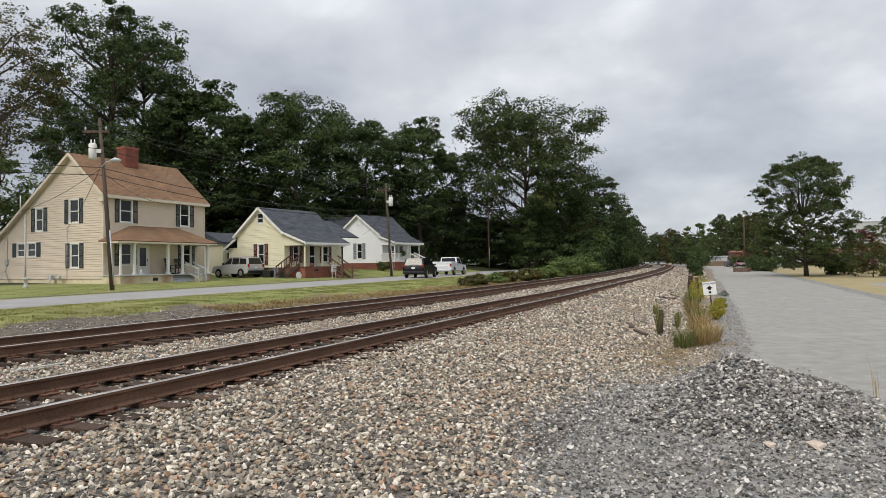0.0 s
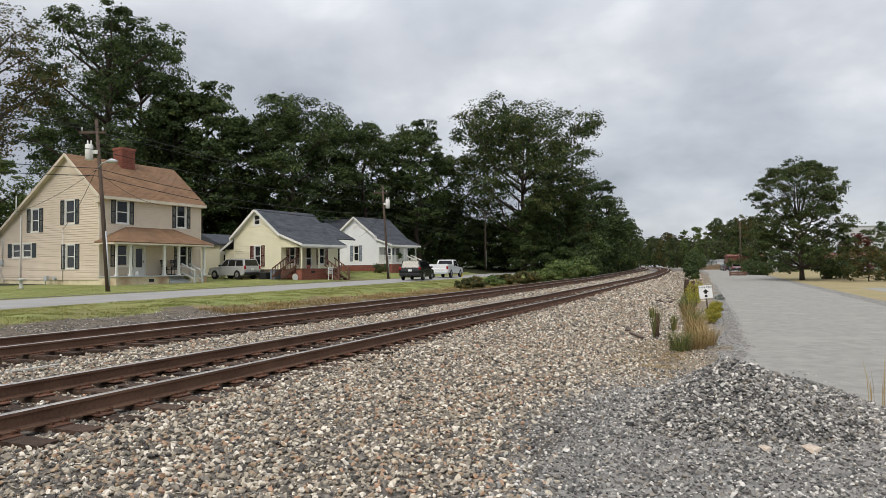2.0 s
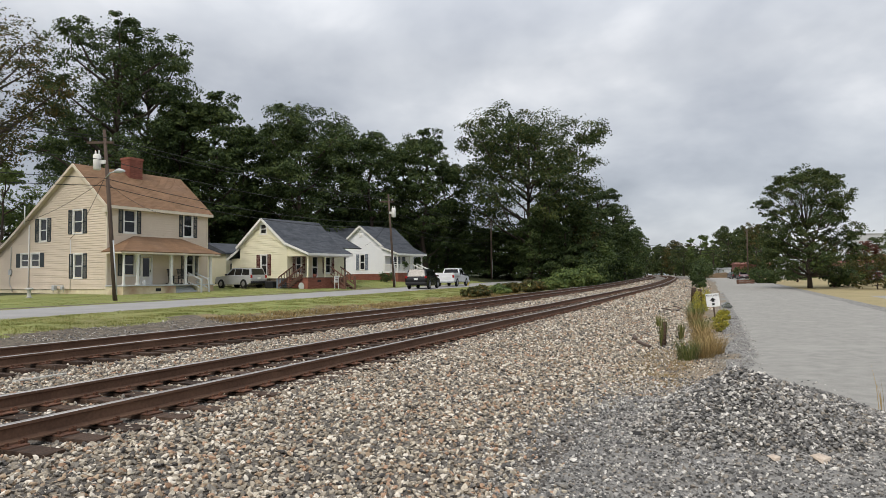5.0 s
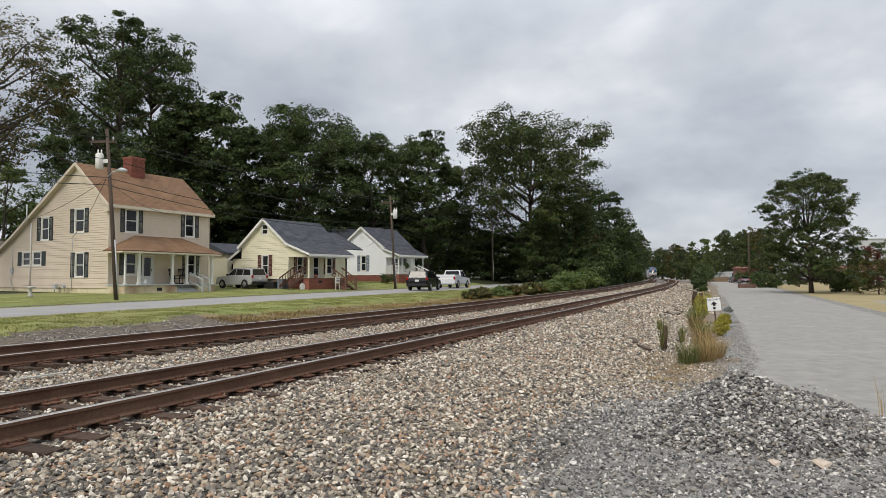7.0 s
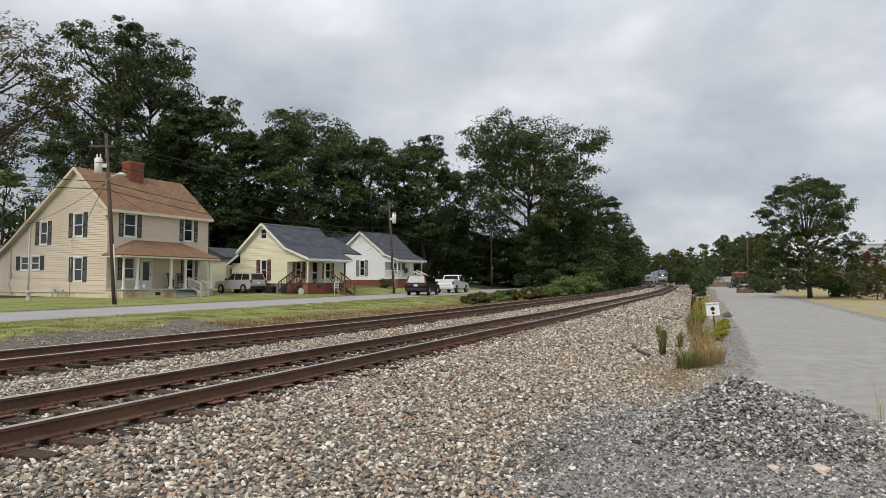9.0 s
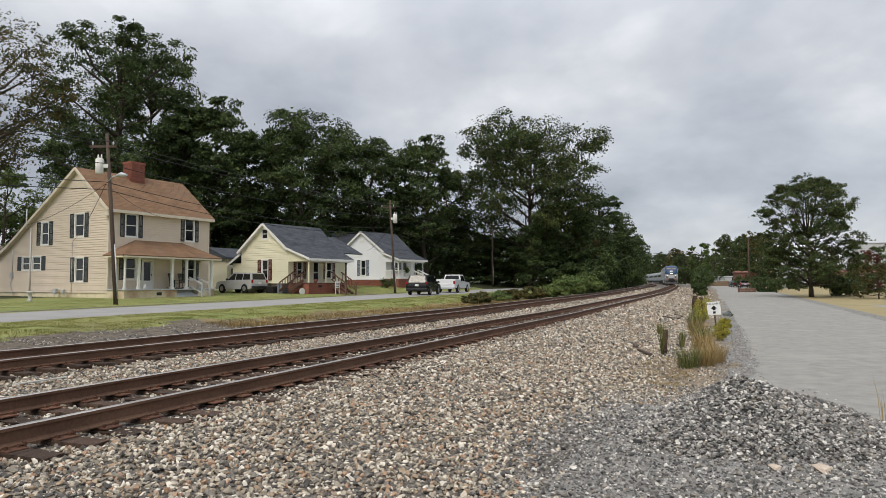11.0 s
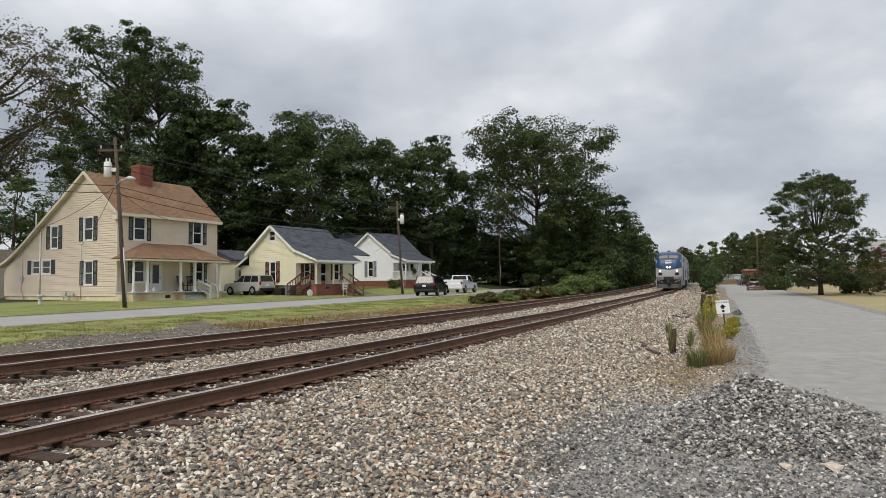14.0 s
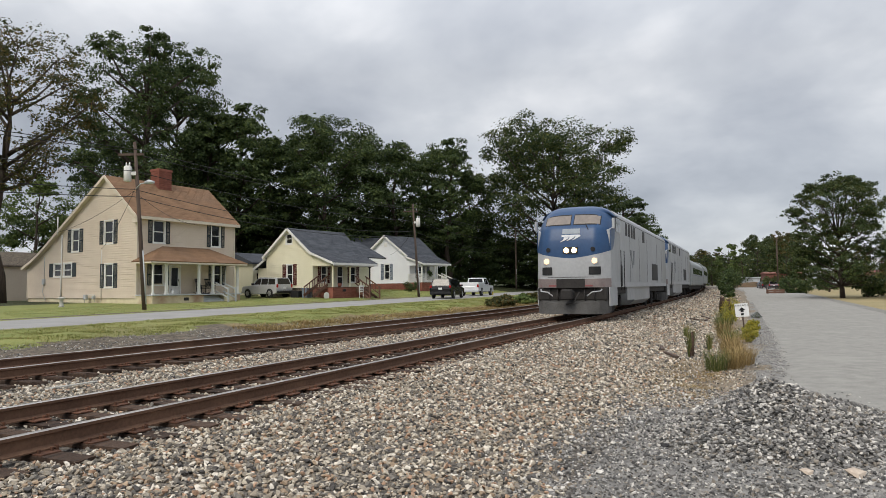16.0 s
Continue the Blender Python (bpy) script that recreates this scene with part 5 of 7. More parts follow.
def white_house():
    H = cottage(-6.4, 75.0, 1.45, 54, "white cottage with grey roof and railed porch", M["siding_w"], M["roof_g"], M["shutter_b"], 7.2, 3.6, 6.1, 5.0, 5.9, M["brick"], 0.72, (2.2, -0.5, 4.0, 2.75), 7, 3.05, False, [(1.3, 2.1, 1.35, 2.65)])
    bm = bmesh.new()
    bar(bm, "x", 0, 3.35, 3.85, 4.9, 5.35, 0.02, 0.05, 0.01)
    for k in range(5):
        bar(bm, "x", 0, 3.4, 3.8, 4.95 + k * 0.08, 4.99 + k * 0.08, 0.05, 0.06)
    part("gable_vent", bm, M["white"], H)
    FZ, PD = 0.85, 2.2
    bm = bmesh.new()
    box(bm, -0.5, -PD, -0.5, 3.9, -0.02, FZ - 0.06)
    pb = part("porch_base", bm, M["brick"], H, "red brick porch base")
    bricks_on(pb, "y", -PD, -0.5, 3.9, 0.1, FZ - 0.08, M["brick"], limit=150)
    bm = bmesh.new()
    box(bm, -0.55, -PD - 0.06, FZ - 0.06, 4.0, -0.03, FZ, 0.01)
    part("porch_floor", bm, M["white"], H)
    for x in (-0.4, 1.75, 2.2, 3.85):
        post_part(H, x, -PD + 0.1, FZ, 2.62, 0.13, M["white"])
    bm = bmesh.new()
    box(bm, -0.02, -0.02, 0.0, 0.02, 0.02, 0.8)
    picket = bpy.data.meshes.new("picket")
    bm.to_mesh(picket); bm.free()
    picket.materials.append(M["white"])

    def railing(p, q):
        """A white railing between two points of the porch floor."""
        p, q = Vector(p), Vector(q)
        top = None
        for zz in (FZ + 0.85, FZ + 0.1):
            bm = bmesh.new()
            plank_between(bm, p + Vector((0, 0, zz)), q + Vector((0, 0, zz)), 0.06, 0.07)
            rail = part("porch_rail", bm, M["white"], H)
            top = top or rail
        n = int((q - p).length / 0.13)
        for k in range(n):
            ob = new("picket", picket)
            ob.parent = top
            ob.matrix_local = Matrix.Translation(p.lerp(q, (k + 0.5) / n) + Vector((0, 0, FZ + 0.1)))
    railing((-0.4, -PD + 0.1, 0), (1.7, -PD + 0.1, 0))
    railing((2.9, -PD + 0.1, 0), (3.85, -PD + 0.1, 0))
    railing((-0.4, -PD + 0.1, 0), (-0.4, -0.1, 0))
    steps_part(H, 1.95, 2.85, -PD, FZ, 5, M["white"])
    for x in (1.9, 2.9):
        stair_rail(H, x, -PD + 0.05, FZ + 0.05, 7, M["white"], 0.33, pickets=7)
    m = H.matrix_world
    for x in (0.9, 3.3):
        g = empty("hanging_plant", m @ pose(x, -PD + 0.05, 1.75), "hanging basket of green leaves under white porch eave", "plant", "hanging baskets")
        V, F = [], []
        rs = np.random.RandomState(int(x * 10))
        for k in range(220):
            q = rs.normal(0, 1, 3); q = q / np.linalg.norm(q) * rs.uniform(0.1, 0.36) * np.array([1, 1, 0.9])
            a = rs.normal(0, 1, 3) * 0.06; b = rs.normal(0, 1, 3) * 0.04
            i = len(V); V += [q - a, q + b, q + a, q - b]; F.append((i, i + 1, i + 2, i + 3))
        mesh_from("foliage", V, F, M["leaf"], g)
        bm = bmesh.new()
        tube(bm, [(0, 0, -0.2), (0, 0, 0.0)], [0.1, 0.17], 10)
        part("basket", bm, M["dark"], g)
        bm = bmesh.new()
        tube(bm, [(0, 0, 0.0), (0, 0, 0.9)], 0.008, 4)
        part("hanger", bm, M["dark"], g)


big_house()
yellow_house()
white_house()

# ---------------------------------------------------------------- vehicles


def paint(name, c, metal=0.3):
    m = mat(name, c, tuple(v * 0.9 for v in c), 1.5, 12, 0.22, metal=metal, spec=0.35)
    m.node_tree.nodes["Principled BSDF"].inputs["Coat Weight"].default_value = 0.2
    return m


M["redlamp"] = mat("red_tail_lamp", (0.35, 0.01, 0.01), (0.25, 0.008, 0.008), 6, 30, 0.2)
M["lamp"] = mat("clear_lamp", (0.8, 0.8, 0.78), (0.7, 0.7, 0.68), 6, 30, 0.15)
M["alloy"] = mat("alloy_rim", (0.45, 0.45, 0.46), (0.3, 0.3, 0.31), 6, 30, 0.35, metal=0.8)
M["plate_w"] = mat("pale_plate", (0.7, 0.7, 0.68), (0.6, 0.6, 0.6), 6, 30, 0.5)


def shell(bm, outline, hw, tuck=0.0, zref=0.0, ztop=1.0):
    """A car body from its side outline (x, z); its flanks lean in by tuck from zref up to ztop."""
    fs = []
    rows = []
    for f in (-1, -0.86, 0.86, 1):
        row = []
        for x, z in outline:
            lean = tuck * max(0.0, min(1.0, (z - zref) / (ztop - zref)))
            edge = 0.05 if abs(f) == 1 else 0.0
            cx, cz = sum(p[0] for p in outline) / len(outline), sum(p[1] for p in outline) / len(outline)
            row.append(bm.verts.new((x + (cx - x) * edge * 0.35, f * hw - math.copysign(lean, f) * abs(f), z + (cz - z) * edge * 1.2)))
        rows.append(row)
    k = len(outline)
    for r0, r1 in zip(rows, rows[1:]):
        for i in range(k):
            bm.faces.new((r0[i], r1[i], r1[(i + 1) % k], r0[(i + 1) % k]))
    bm.faces.new(rows[0]); bm.faces.new(rows[-1][::-1])


def wheel(car, x, y, r):
    bm = bmesh.new()
    tube(bm, [(x, y - 0.1, r), (x, y - 0.08, r), (x, y + 0.08, r), (x, y + 0.1, r)], [r * 0.92, r, r, r * 0.92], 20)
    w = part("wheel", bm, M["rubber"], car)
    side = math.copysign(1, y)
    bm = bmesh.new()
    tube(bm, [(x, y + side * 0.085, r), (x, y + side * 0.108, r)], [r * 0.62, r * 0.55], 14)
    for k in range(5):
        a = k * math.tau / 5
        plank_between(bm, (x, y + side * 0.11, r), (x + math.cos(a) * r * 0.55, y + side * 0.11, r + math.sin(a) * r * 0.55), 0.05, 0.02)
    part("rim", bm, M["alloy"], w)


def vehicle(name, x, y, z, turn, label, body, cabin, glass, hw, colour, wheels, r, rear_x, front_x, tail_z, low_mat=None, bed=None, tall_lamps=0.14):
    car = empty(name, pose(x, y, z, 0, 0, turn), label, {"suv": "car", "minivan": "car", "pickup_truck": "truck"}.get(name, "car"))
    bm = bmesh.new()
    shell(bm, body, hw)
    part("body", bm, colour, car)
    bm = bmesh.new()
    zt = max(p[1] for p in cabin)
    zb = min(p[1] for p in cabin)
    shell(bm, cabin, hw - 0.04, 0.17, zb, zt)
    part("cabin", bm, colour, car)
    # side glass follows the lean of the cabin
    for sgn in (-1, 1):
        for quad in glass:
            bm = bmesh.new()
            vs = [bm.verts.new((px, sgn * (hw - 0.04 - 0.17 * (pz - zb) / (zt - zb) + 0.006), pz)) for px, pz in quad]
            bm.faces.new(vs if sgn < 0 else vs[::-1])
            r_ = bmesh.ops.extrude_face_region(bm, geom=bm.faces[:])
            for v in r_["geom"]:
                if isinstance(v, bmesh.types.BMVert):
                    v.co.y -= sgn * 0.012
            part("side_window", bm, M["carglass"], car)
    # windscreen and rear glass lie on the cabin's ends
    for p, q, nm in ((cabin[0], cabin[1], "rear_window"), (cabin[3], cabin[2], "windscreen")):
        p, q = Vector((p[0], 0, p[1])), Vector((q[0], 0, q[1]))
        d = q - p
        sg = -1 if nm == "rear_window" else 1
        nrm = Vector((d.z, 0, -d.x)).normalized()
        if nrm.x * sg < 0:
            nrm = -nrm
        bm = bmesh.new()
        a, b = p + d * 0.14, p + d * 0.88
        w0, w1 = (hw - 0.04) * 0.84, (hw - 0.2) * 0.86
        vs = [bm.verts.new(v) for v in (a + Vector((0, -w0, 0)) + nrm * 0.012, a + Vector((0, w0, 0)) + nrm * 0.012, b + Vector((0, w1, 0)) + nrm * 0.012, b + Vector((0, -w1, 0)) + nrm * 0.012)]
        bm.faces.new(vs)
        r_ = bmesh.ops.extrude_face_region(bm, geom=bm.faces[:])
        for v in r_["geom"]:
            if isinstance(v, bmesh.types.BMVert):
                v.co -= nrm * 0.014
        part(nm, bm, M["carglass"], car)
    for wx in wheels:
        for sgn in (-1, 1):
            wheel(car, wx, sgn * (hw - 0.07), r)
            bm = bmesh.new()
            tube(bm, [(wx, sgn * (hw - 0.1), r), (wx, sgn * (hw + 0.004), r)], r * 1.1, 20)
            part("wheel_arch", bm, M["dark"], car)
    for sgn in (-1, 1):
        bm = bmesh.new()
        box(bm, rear_x - 0.012, sgn * (hw - 0.1) - 0.09, tail_z - tall_lamps, rear_x + 0.06, sgn * (hw - 0.1) + 0.09, tail_z + tall_lamps, 0.02)
        part("tail_lamp", bm, M["redlamp"], car)
        bm = bmesh.new()
        box(bm, front_x - 0.06, sgn * (hw - 0.25) - 0.18, tail_z - 0.28, front_x + 0.012, sgn * (hw - 0.25) + 0.18, tail_z - 0.1, 0.02)
        part("headlight", bm, M["lamp"], car)
        bm = bmesh.new()
        box(bm, cabin[3][0] - 0.35, sgn * (hw + 0.06) - 0.09, cabin[3][1] + 0.05, cabin[3][0] - 0.2, sgn * (hw + 0.06) + 0.09, cabin[3][1] + 0.2, 0.02)
        part("wing_mirror", bm, M["dark"], car)
    for px, sg, nm in ((rear_x, -1, "rear_bumper"), (front_x, 1, "front_bumper")):
        bm = bmesh.new()
        box(bm, px - 0.08, -hw + 0.03, 0.36, px + 0.08, hw - 0.03, 0.58, 0.04)
        part(nm, bm, low_mat or M["dark"], car)
    bm = bmesh.new()
    box(bm, rear_x - 0.015, -0.16, tail_z - 0.25, rear_x + 0.02, 0.16, tail_z - 0.08)
    part("number_plate", bm, M["plate_w"], car)
    if bed:
        x0, x1, zz = bed
        bm = bmesh.new()
        for sgn in (-1, 1):
            box(bm, x0, sgn * (hw - 0.05) - 0.05, zz - 0.1, x1, sgn * (hw - 0.05) + 0.05, zz + 0.32, 0.02)
        box(bm, x0 - 0.03, -hw + 0.06, zz - 0.1, x0 + 0.05, hw - 0.06, zz + 0.32, 0.02)
        part("cargo_bed", bm, colour, car)
    return car


def track_turn(extra=0.0):
    return math.degrees(math.pi / 2 - TURN) + extra


def build_vehicles():
    suv_body = [(-2.2, 0.42), (-2.22, 0.75), (-2.18, 1.08), (0.95, 1.05), (2.05, 0.96), (2.2, 0.75), (2.18, 0.42), (1.8, 0.3), (-1.9, 0.3)]
    suv_cab = [(-2.16, 1.02), (-1.95, 1.68), (0.2, 1.72), (0.98, 1.02)]
    suv_glass = [[(-1.98, 1.1), (-1.84, 1.56), (-1.1, 1.6), (-1.1, 1.1)], [(-1.02, 1.1), (-1.02, 1.6), (-0.22, 1.62), (-0.22, 1.1)], [(-0.14, 1.1), (-0.14, 1.62), (0.18, 1.6), (0.72, 1.1)]]
    x, y = -17.3, 58.0
    vehicle("suv", x, y, on_ground(x, y), 148, "silver and dark grey estate car parked on driveway", suv_body, suv_cab, suv_glass, 0.9, paint("silver_car_paint", (0.50, 0.51, 0.52), 0.2), (-1.35, 1.4), 0.36, -2.22, 2.2, 0.98)
    van_body = [(-2.4, 0.4), (-2.42, 0.8), (-2.36, 1.05), (1.35, 1.02), (2.3, 0.85), (2.42, 0.6), (2.36, 0.4), (2.0, 0.28), (-2.1, 0.28)]
    van_cab = [(-2.36, 1.0), (-2.1, 1.66), (0.4, 1.72), (1.5, 0.98)]
    van_glass = [[(-2.05, 1.08), (-1.92, 1.52), (-1.15, 1.56), (-1.15, 1.06)], [(-1.05, 1.06), (-1.05, 1.57), (-0.1, 1.6), (-0.1, 1.05)], [(0.0, 1.05), (0.0, 1.6), (0.4, 1.58), (1.12, 1.05)]]
    x, y = -1.75, 59.4
    vehicle("minivan", x, y, on_ground(x, y) + 0.03, track_turn(9), "black people carrier parked at the street edge", van_body, van_cab, van_glass, 0.94, paint("black_car_paint", (0.004, 0.0045, 0.0055), 0.0), (-1.4, 1.5), 0.36, -2.42, 2.42, 1.0, tall_lamps=0.1)
    tr_body = [(-2.75, 0.55), (-2.77, 0.9), (-2.72, 1.0), (0.9, 1.05), (2.55, 1.02), (2.75, 0.85), (2.75, 0.5), (2.3, 0.4), (-2.4, 0.45)]
    tr_cab = [(-0.55, 1.02), (-0.4, 1.78), (0.75, 1.8), (1.35, 1.04)]
    tr_glass = [[(-0.4, 1.14), (-0.3, 1.66), (0.1, 1.68), (0.1, 1.12)], [(0.16, 1.12), (0.16, 1.68), (0.72, 1.66), (1.1, 1.12)]]
    x, y = 0.95, 68.6
    vehicle("pickup_truck", x, y, on_ground(x, y) + 0.03, track_turn(5), "white pickup truck with open bed parked on street", tr_body, tr_cab, tr_glass, 0.97, paint("white_truck_paint", (0.72, 0.73, 0.74), 0.0), (-1.65, 1.75), 0.39, -2.77, 2.75, 0.98, M["galv"], (-2.72, -0.6, 1.0))
    car_body = [(-2.2, 0.4), (-2.22, 0.7), (-2.1, 0.92), (1.2, 0.9), (2.1, 0.75), (2.2, 0.55), (2.15, 0.35), (1.8, 0.26), (-1.9, 0.26)]
    car_cab = [(-1.9, 0.88), (-1.2, 1.4), (0.2, 1.42), (1.2, 0.88)]
    car_glass = [[(-1.5, 0.95), (-1.12, 1.3), (-0.4, 1.34), (-0.4, 0.95)], [(-0.32, 0.95), (-0.32, 1.34), (0.2, 1.32), (0.85, 0.95)]]
    for (x, y, turn, c, lab) in ((at(1296, 148), 148, 75, (0.16, 0.2, 0.25), "grey-blue saloon car parked at distant lane edge"), (at(1301, 139), 139, 75, (0.03, 0.035, 0.05), "dark saloon car parked at distant lane edge"), (at(1313, 130), 130, 74, (0.20, 0.15, 0.16), "dark grey saloon car parked at distant lane edge"),
                                 (at(1388, 122), 122, 8, (0.72, 0.73, 0.74), "white saloon car parked beside bushes"), (57.8, 90, 15, (0.7, 0.71, 0.72), "white car parked beyond dry grass")):
        vehicle("car", x, y, on_ground(x, y) + 0.03, turn, lab, car_body, car_cab, car_glass, 0.87, paint("saloon_paint", c), (-1.3, 1.35), 0.32, -2.22, 2.2, 0.75)


build_vehicles()

# ---------------------------------------------------------------- poles and wires


def sag(bm, p, q, drop, r=0.016, n=14):
    p, q = Vector(p), Vector(q)
    pts = [p.lerp(q, k / n) - Vector((0, 0, drop * 4 * (k / n) * (1 - k / n))) for k in range(n + 1)]
    tube(bm, pts, r, 4)


def wire(p, q, drop, r=0.018, label="black overhead cable between wooden poles"):
    bm = bmesh.new()
    sag(bm, p, q, drop, r)
    tagged(part("overhead_wire", bm, M["wire"]), label, "cable", "overhead wires")


def utility_pole(x, y, top, tilt, light, can, label, r=0.105):
    z0 = on_ground(x, y)
    P = empty("utility_pole", Matrix.Translation((x, y, z0)), label, "utility pole", "poles along the street")
    h = top - z0
    bm = bmesh.new()
    tube(bm, [(0, 0, -0.5), (tilt * 0.5, 0, h * 0.5), (tilt, 0, h)], [r * 1.15, r, r * 0.75], 12)
    part("shaft", bm, M["polewood"], P)
    bm = bmesh.new()
    box(bm, tilt - 0.9, -0.06, h - 0.75, tilt + 0.5, 0.06, h - 0.63, m=Matrix.Rotation(0.0, 4, "Z"))
    part("crossarm", bm, M["polewood"], P)
    for dx in (-0.75, 0.35):
        bm = bmesh.new()
        tube(bm, [(tilt + dx, 0, h - 0.63), (tilt + dx, 0, h - 0.5), (tilt + dx, 0, h - 0.42)], [0.03, 0.055, 0.03], 8)
        part("insulator", bm, M["galv"], P)
    if can:
        bm = bmesh.new()
        cx = tilt * 0.85 - can
        zc = h - 1.75
        tube(bm, [(cx, -0.1, zc - 0.42), (cx, -0.1, zc - 0.4), (cx, -0.1, zc + 0.36), (cx, -0.1, zc + 0.42)], [0.17, 0.2, 0.2, 0.14], 14)
        box(bm, min(cx, tilt * 0.8), -0.14, zc - 0.1, max(cx, tilt * 0.8), -0.06, zc + 0.1)
        t = part("transformer", bm, M["white"], P, "pale grey transformer can")
        bm = bmesh.new()
        for dx in (-0.08, 0.1):
            tube(bm, [(cx + dx, -0.1, zc + 0.4), (cx + dx, -0.1, zc + 0.62)], [0.05, 0.03], 8)
        part("bushing", bm, M["white"], t)
    if light:
        bm = bmesh.new()
        zl = h - 2.35
        tube(bm, [(tilt * 0.78, -0.1, zl - 0.25), (tilt * 0.78 + 0.35, -0.3, zl), (tilt * 0.78 + 0.8, -0.5, zl + 0.02)], 0.03, 6)
        a = part("lamp_arm", bm, M["galv"], P)
        bm = bmesh.new()
        tube(bm, [(tilt * 0.78 + 0.65, -0.43, zl + 0.03), (tilt * 0.78 + 0.95, -0.58, zl + 0.06), (tilt * 0.78 + 1.3, -0.74, zl + 0.0)], [0.07, 0.12, 0.06], 10)
        part("lamp_head", bm, M["galv"], a, "pale grey street lamp head")
    bm = bmesh.new()
    tube(bm, [(r * 0.8, -r * 0.6, 0.3), (r * 0.7 + tilt * 0.3, -r * 0.6, h * 0.35)], 0.035, 6)
    part("conduit", bm, M["galv"], P)
    return Vector((x + tilt, y, top))


def build_poles():
    a = utility_pole(-17.35, 36.0, 9.75, -0.72, True, 0.42, "weathered wooden utility pole with transformer and street lamp")
    b = utility_pole(-4.58, 64.0, 9.6, -0.55, False, -0.42, "weathered wooden utility pole with transformer before white house")
    c = utility_pole(7.0, 98.0, 9.8, 0.0, False, 0.0, "thin wooden utility pole before dark trees", 0.12)
    e = Vector((-31.0, 8.0, 9.6))
    for dz, dx, drop in ((-0.45, -0.75, 0.35), (-0.45, 0.35, 0.35), (-1.6, 0.0, 0.5), (-2.6, 0.0, 0.7), (-3.0, 0.0, 0.8)):
        wire(a + Vector((dx, 0, dz)), b + Vector((dx, 0, dz)), drop)
        wire(b + Vector((dx, 0, dz)), c + Vector((dx, 0, dz)), drop)
        wire(e + Vector((dx, 0, dz - 1.0)), a + Vector((dx, 0, dz)), drop * 0.6)
    for end, z in (((-33.0, 52.6), 6.2), ((-27.1, 49.2), 4.7), ((-20.6, 50.5), 6.6)):
        wire(a + Vector((0, 0, -2.7)), (end[0], end[1], z), 0.35, 0.014, "black service cable running from pole to house")
    wire(b + Vector((0, 0, -2.5)), (-8.9, 77.1, 5.4), 0.4, 0.014, "black service cable running from pole to house")
    # thin far mast and lane pole
    for x, y, h, lab in ((57.5, 128.0, 9.5, "thin wooden pole beside distant lane"), (40.5, 210.0, 9.5, "distant wooden pole beside railway")):
        P = empty("utility_pole", Matrix.Translation((x, y, on_ground(x, y))), lab, "utility pole", "poles along the street")
        bm = bmesh.new()
        tube(bm, [(0, 0, -0.3), (0, 0, h)], [0.14, 0.1], 8)
        part("shaft", bm, M["polewood"], P)
    for k in range(3):
        wire((44.0, 180.0, 10.5 - k * 0.7), (86.0, 150.0, 7.5 - k * 0.8), 0.6, 0.03, "distant cable crossing over the lane")


build_poles()

# ---------------------------------------------------------------- weeds, stakes, sign


def blades(name, spots, material, label, category, seed, h=0.8, lean=0.35, w=0.012, per=60, spread=0.25, kind="", join=None):
    rs = np.random.RandomState(seed)
    V, F = [], []
    for x, y, z, sc in spots:
        for k in range(per):
            a, r = rs.uniform(0, math.tau), spread * sc * math.sqrt(rs.uniform(0, 1))
            bx, by = x + r * math.cos(a), y + r * math.sin(a)
            hh = h * sc * rs.uniform(0.5, 1.15)
            la, ll = a + rs.normal(0, 0.6), lean * hh * rs.uniform(0.2, 1.2)
            wx, wy = -math.sin(la) * w * sc, math.cos(la) * w * sc
            i = len(V)
            mx, my = bx + math.cos(la) * ll * 0.35, by + math.sin(la) * ll * 0.35
            tx, ty = bx + math.cos(la) * ll, by + math.sin(la) * ll
            V += [(bx - wx, by - wy, z - 0.02), (bx + wx, by + wy, z - 0.02), (mx + wx, my + wy, z + hh * 0.6), (mx - wx, my - wy, z + hh * 0.6), (tx, ty, z + hh)]
            F += [(i, i + 1, i + 2, i + 3), (i + 3, i + 2, i + 4)]
    ob = mesh_from(name, V, F, material)
    return tagged(ob, label, category, kind=kind)


def bush(x, y, r, h, leaves, size, material, label, seed, name="bush", category="bush", group=""):
    rs = np.random.RandomState(seed)
    B = empty(name, Matrix.Translation((x, y, on_ground(x, y))), label, category, group)
    bm = bmesh.new()
    rng = random.Random(seed)
    for k in range(5):
        a = rng.uniform(0, 6.3)
        tube(bm, [(0, 0, -0.1), (math.cos(a) * r * 0.25, math.sin(a) * r * 0.25, h * 0.4), (math.cos(a) * r * 0.5, math.sin(a) * r * 0.5, h * 0.75)], [0.03 * r + 0.01, 0.02 * r + 0.005, 0.006], 5)
    part("stem", bm, M["bark"], B)
    cl = rs.normal(0, 1, (max(10, leaves // 70), 3))
    cl = cl / np.linalg.norm(cl, axis=1)[:, None] * rs.uniform(0.45, 0.9, (len(cl), 1))
    pick = cl[rs.randint(len(cl), size=leaves)]
    off = rs.normal(0, 0.13, (leaves, 3))
    q = pick + off
    P = np.stack([q[:, 0] * r, q[:, 1] * r, np.maximum(0.03, (q[:, 2] * 0.55 + 0.48) * h)], 1)
    V, F = leaf_quads(P, size, rs, pick * 0.5 + off * 4 + np.array([0, 0, 0.4]))
    mesh_from("foliage", V, F, material, B)
    return B


def spot(s, o, sc=1.0):
    x, y = line(s, o)
    return (x, y, ground_z(s, o), sc)


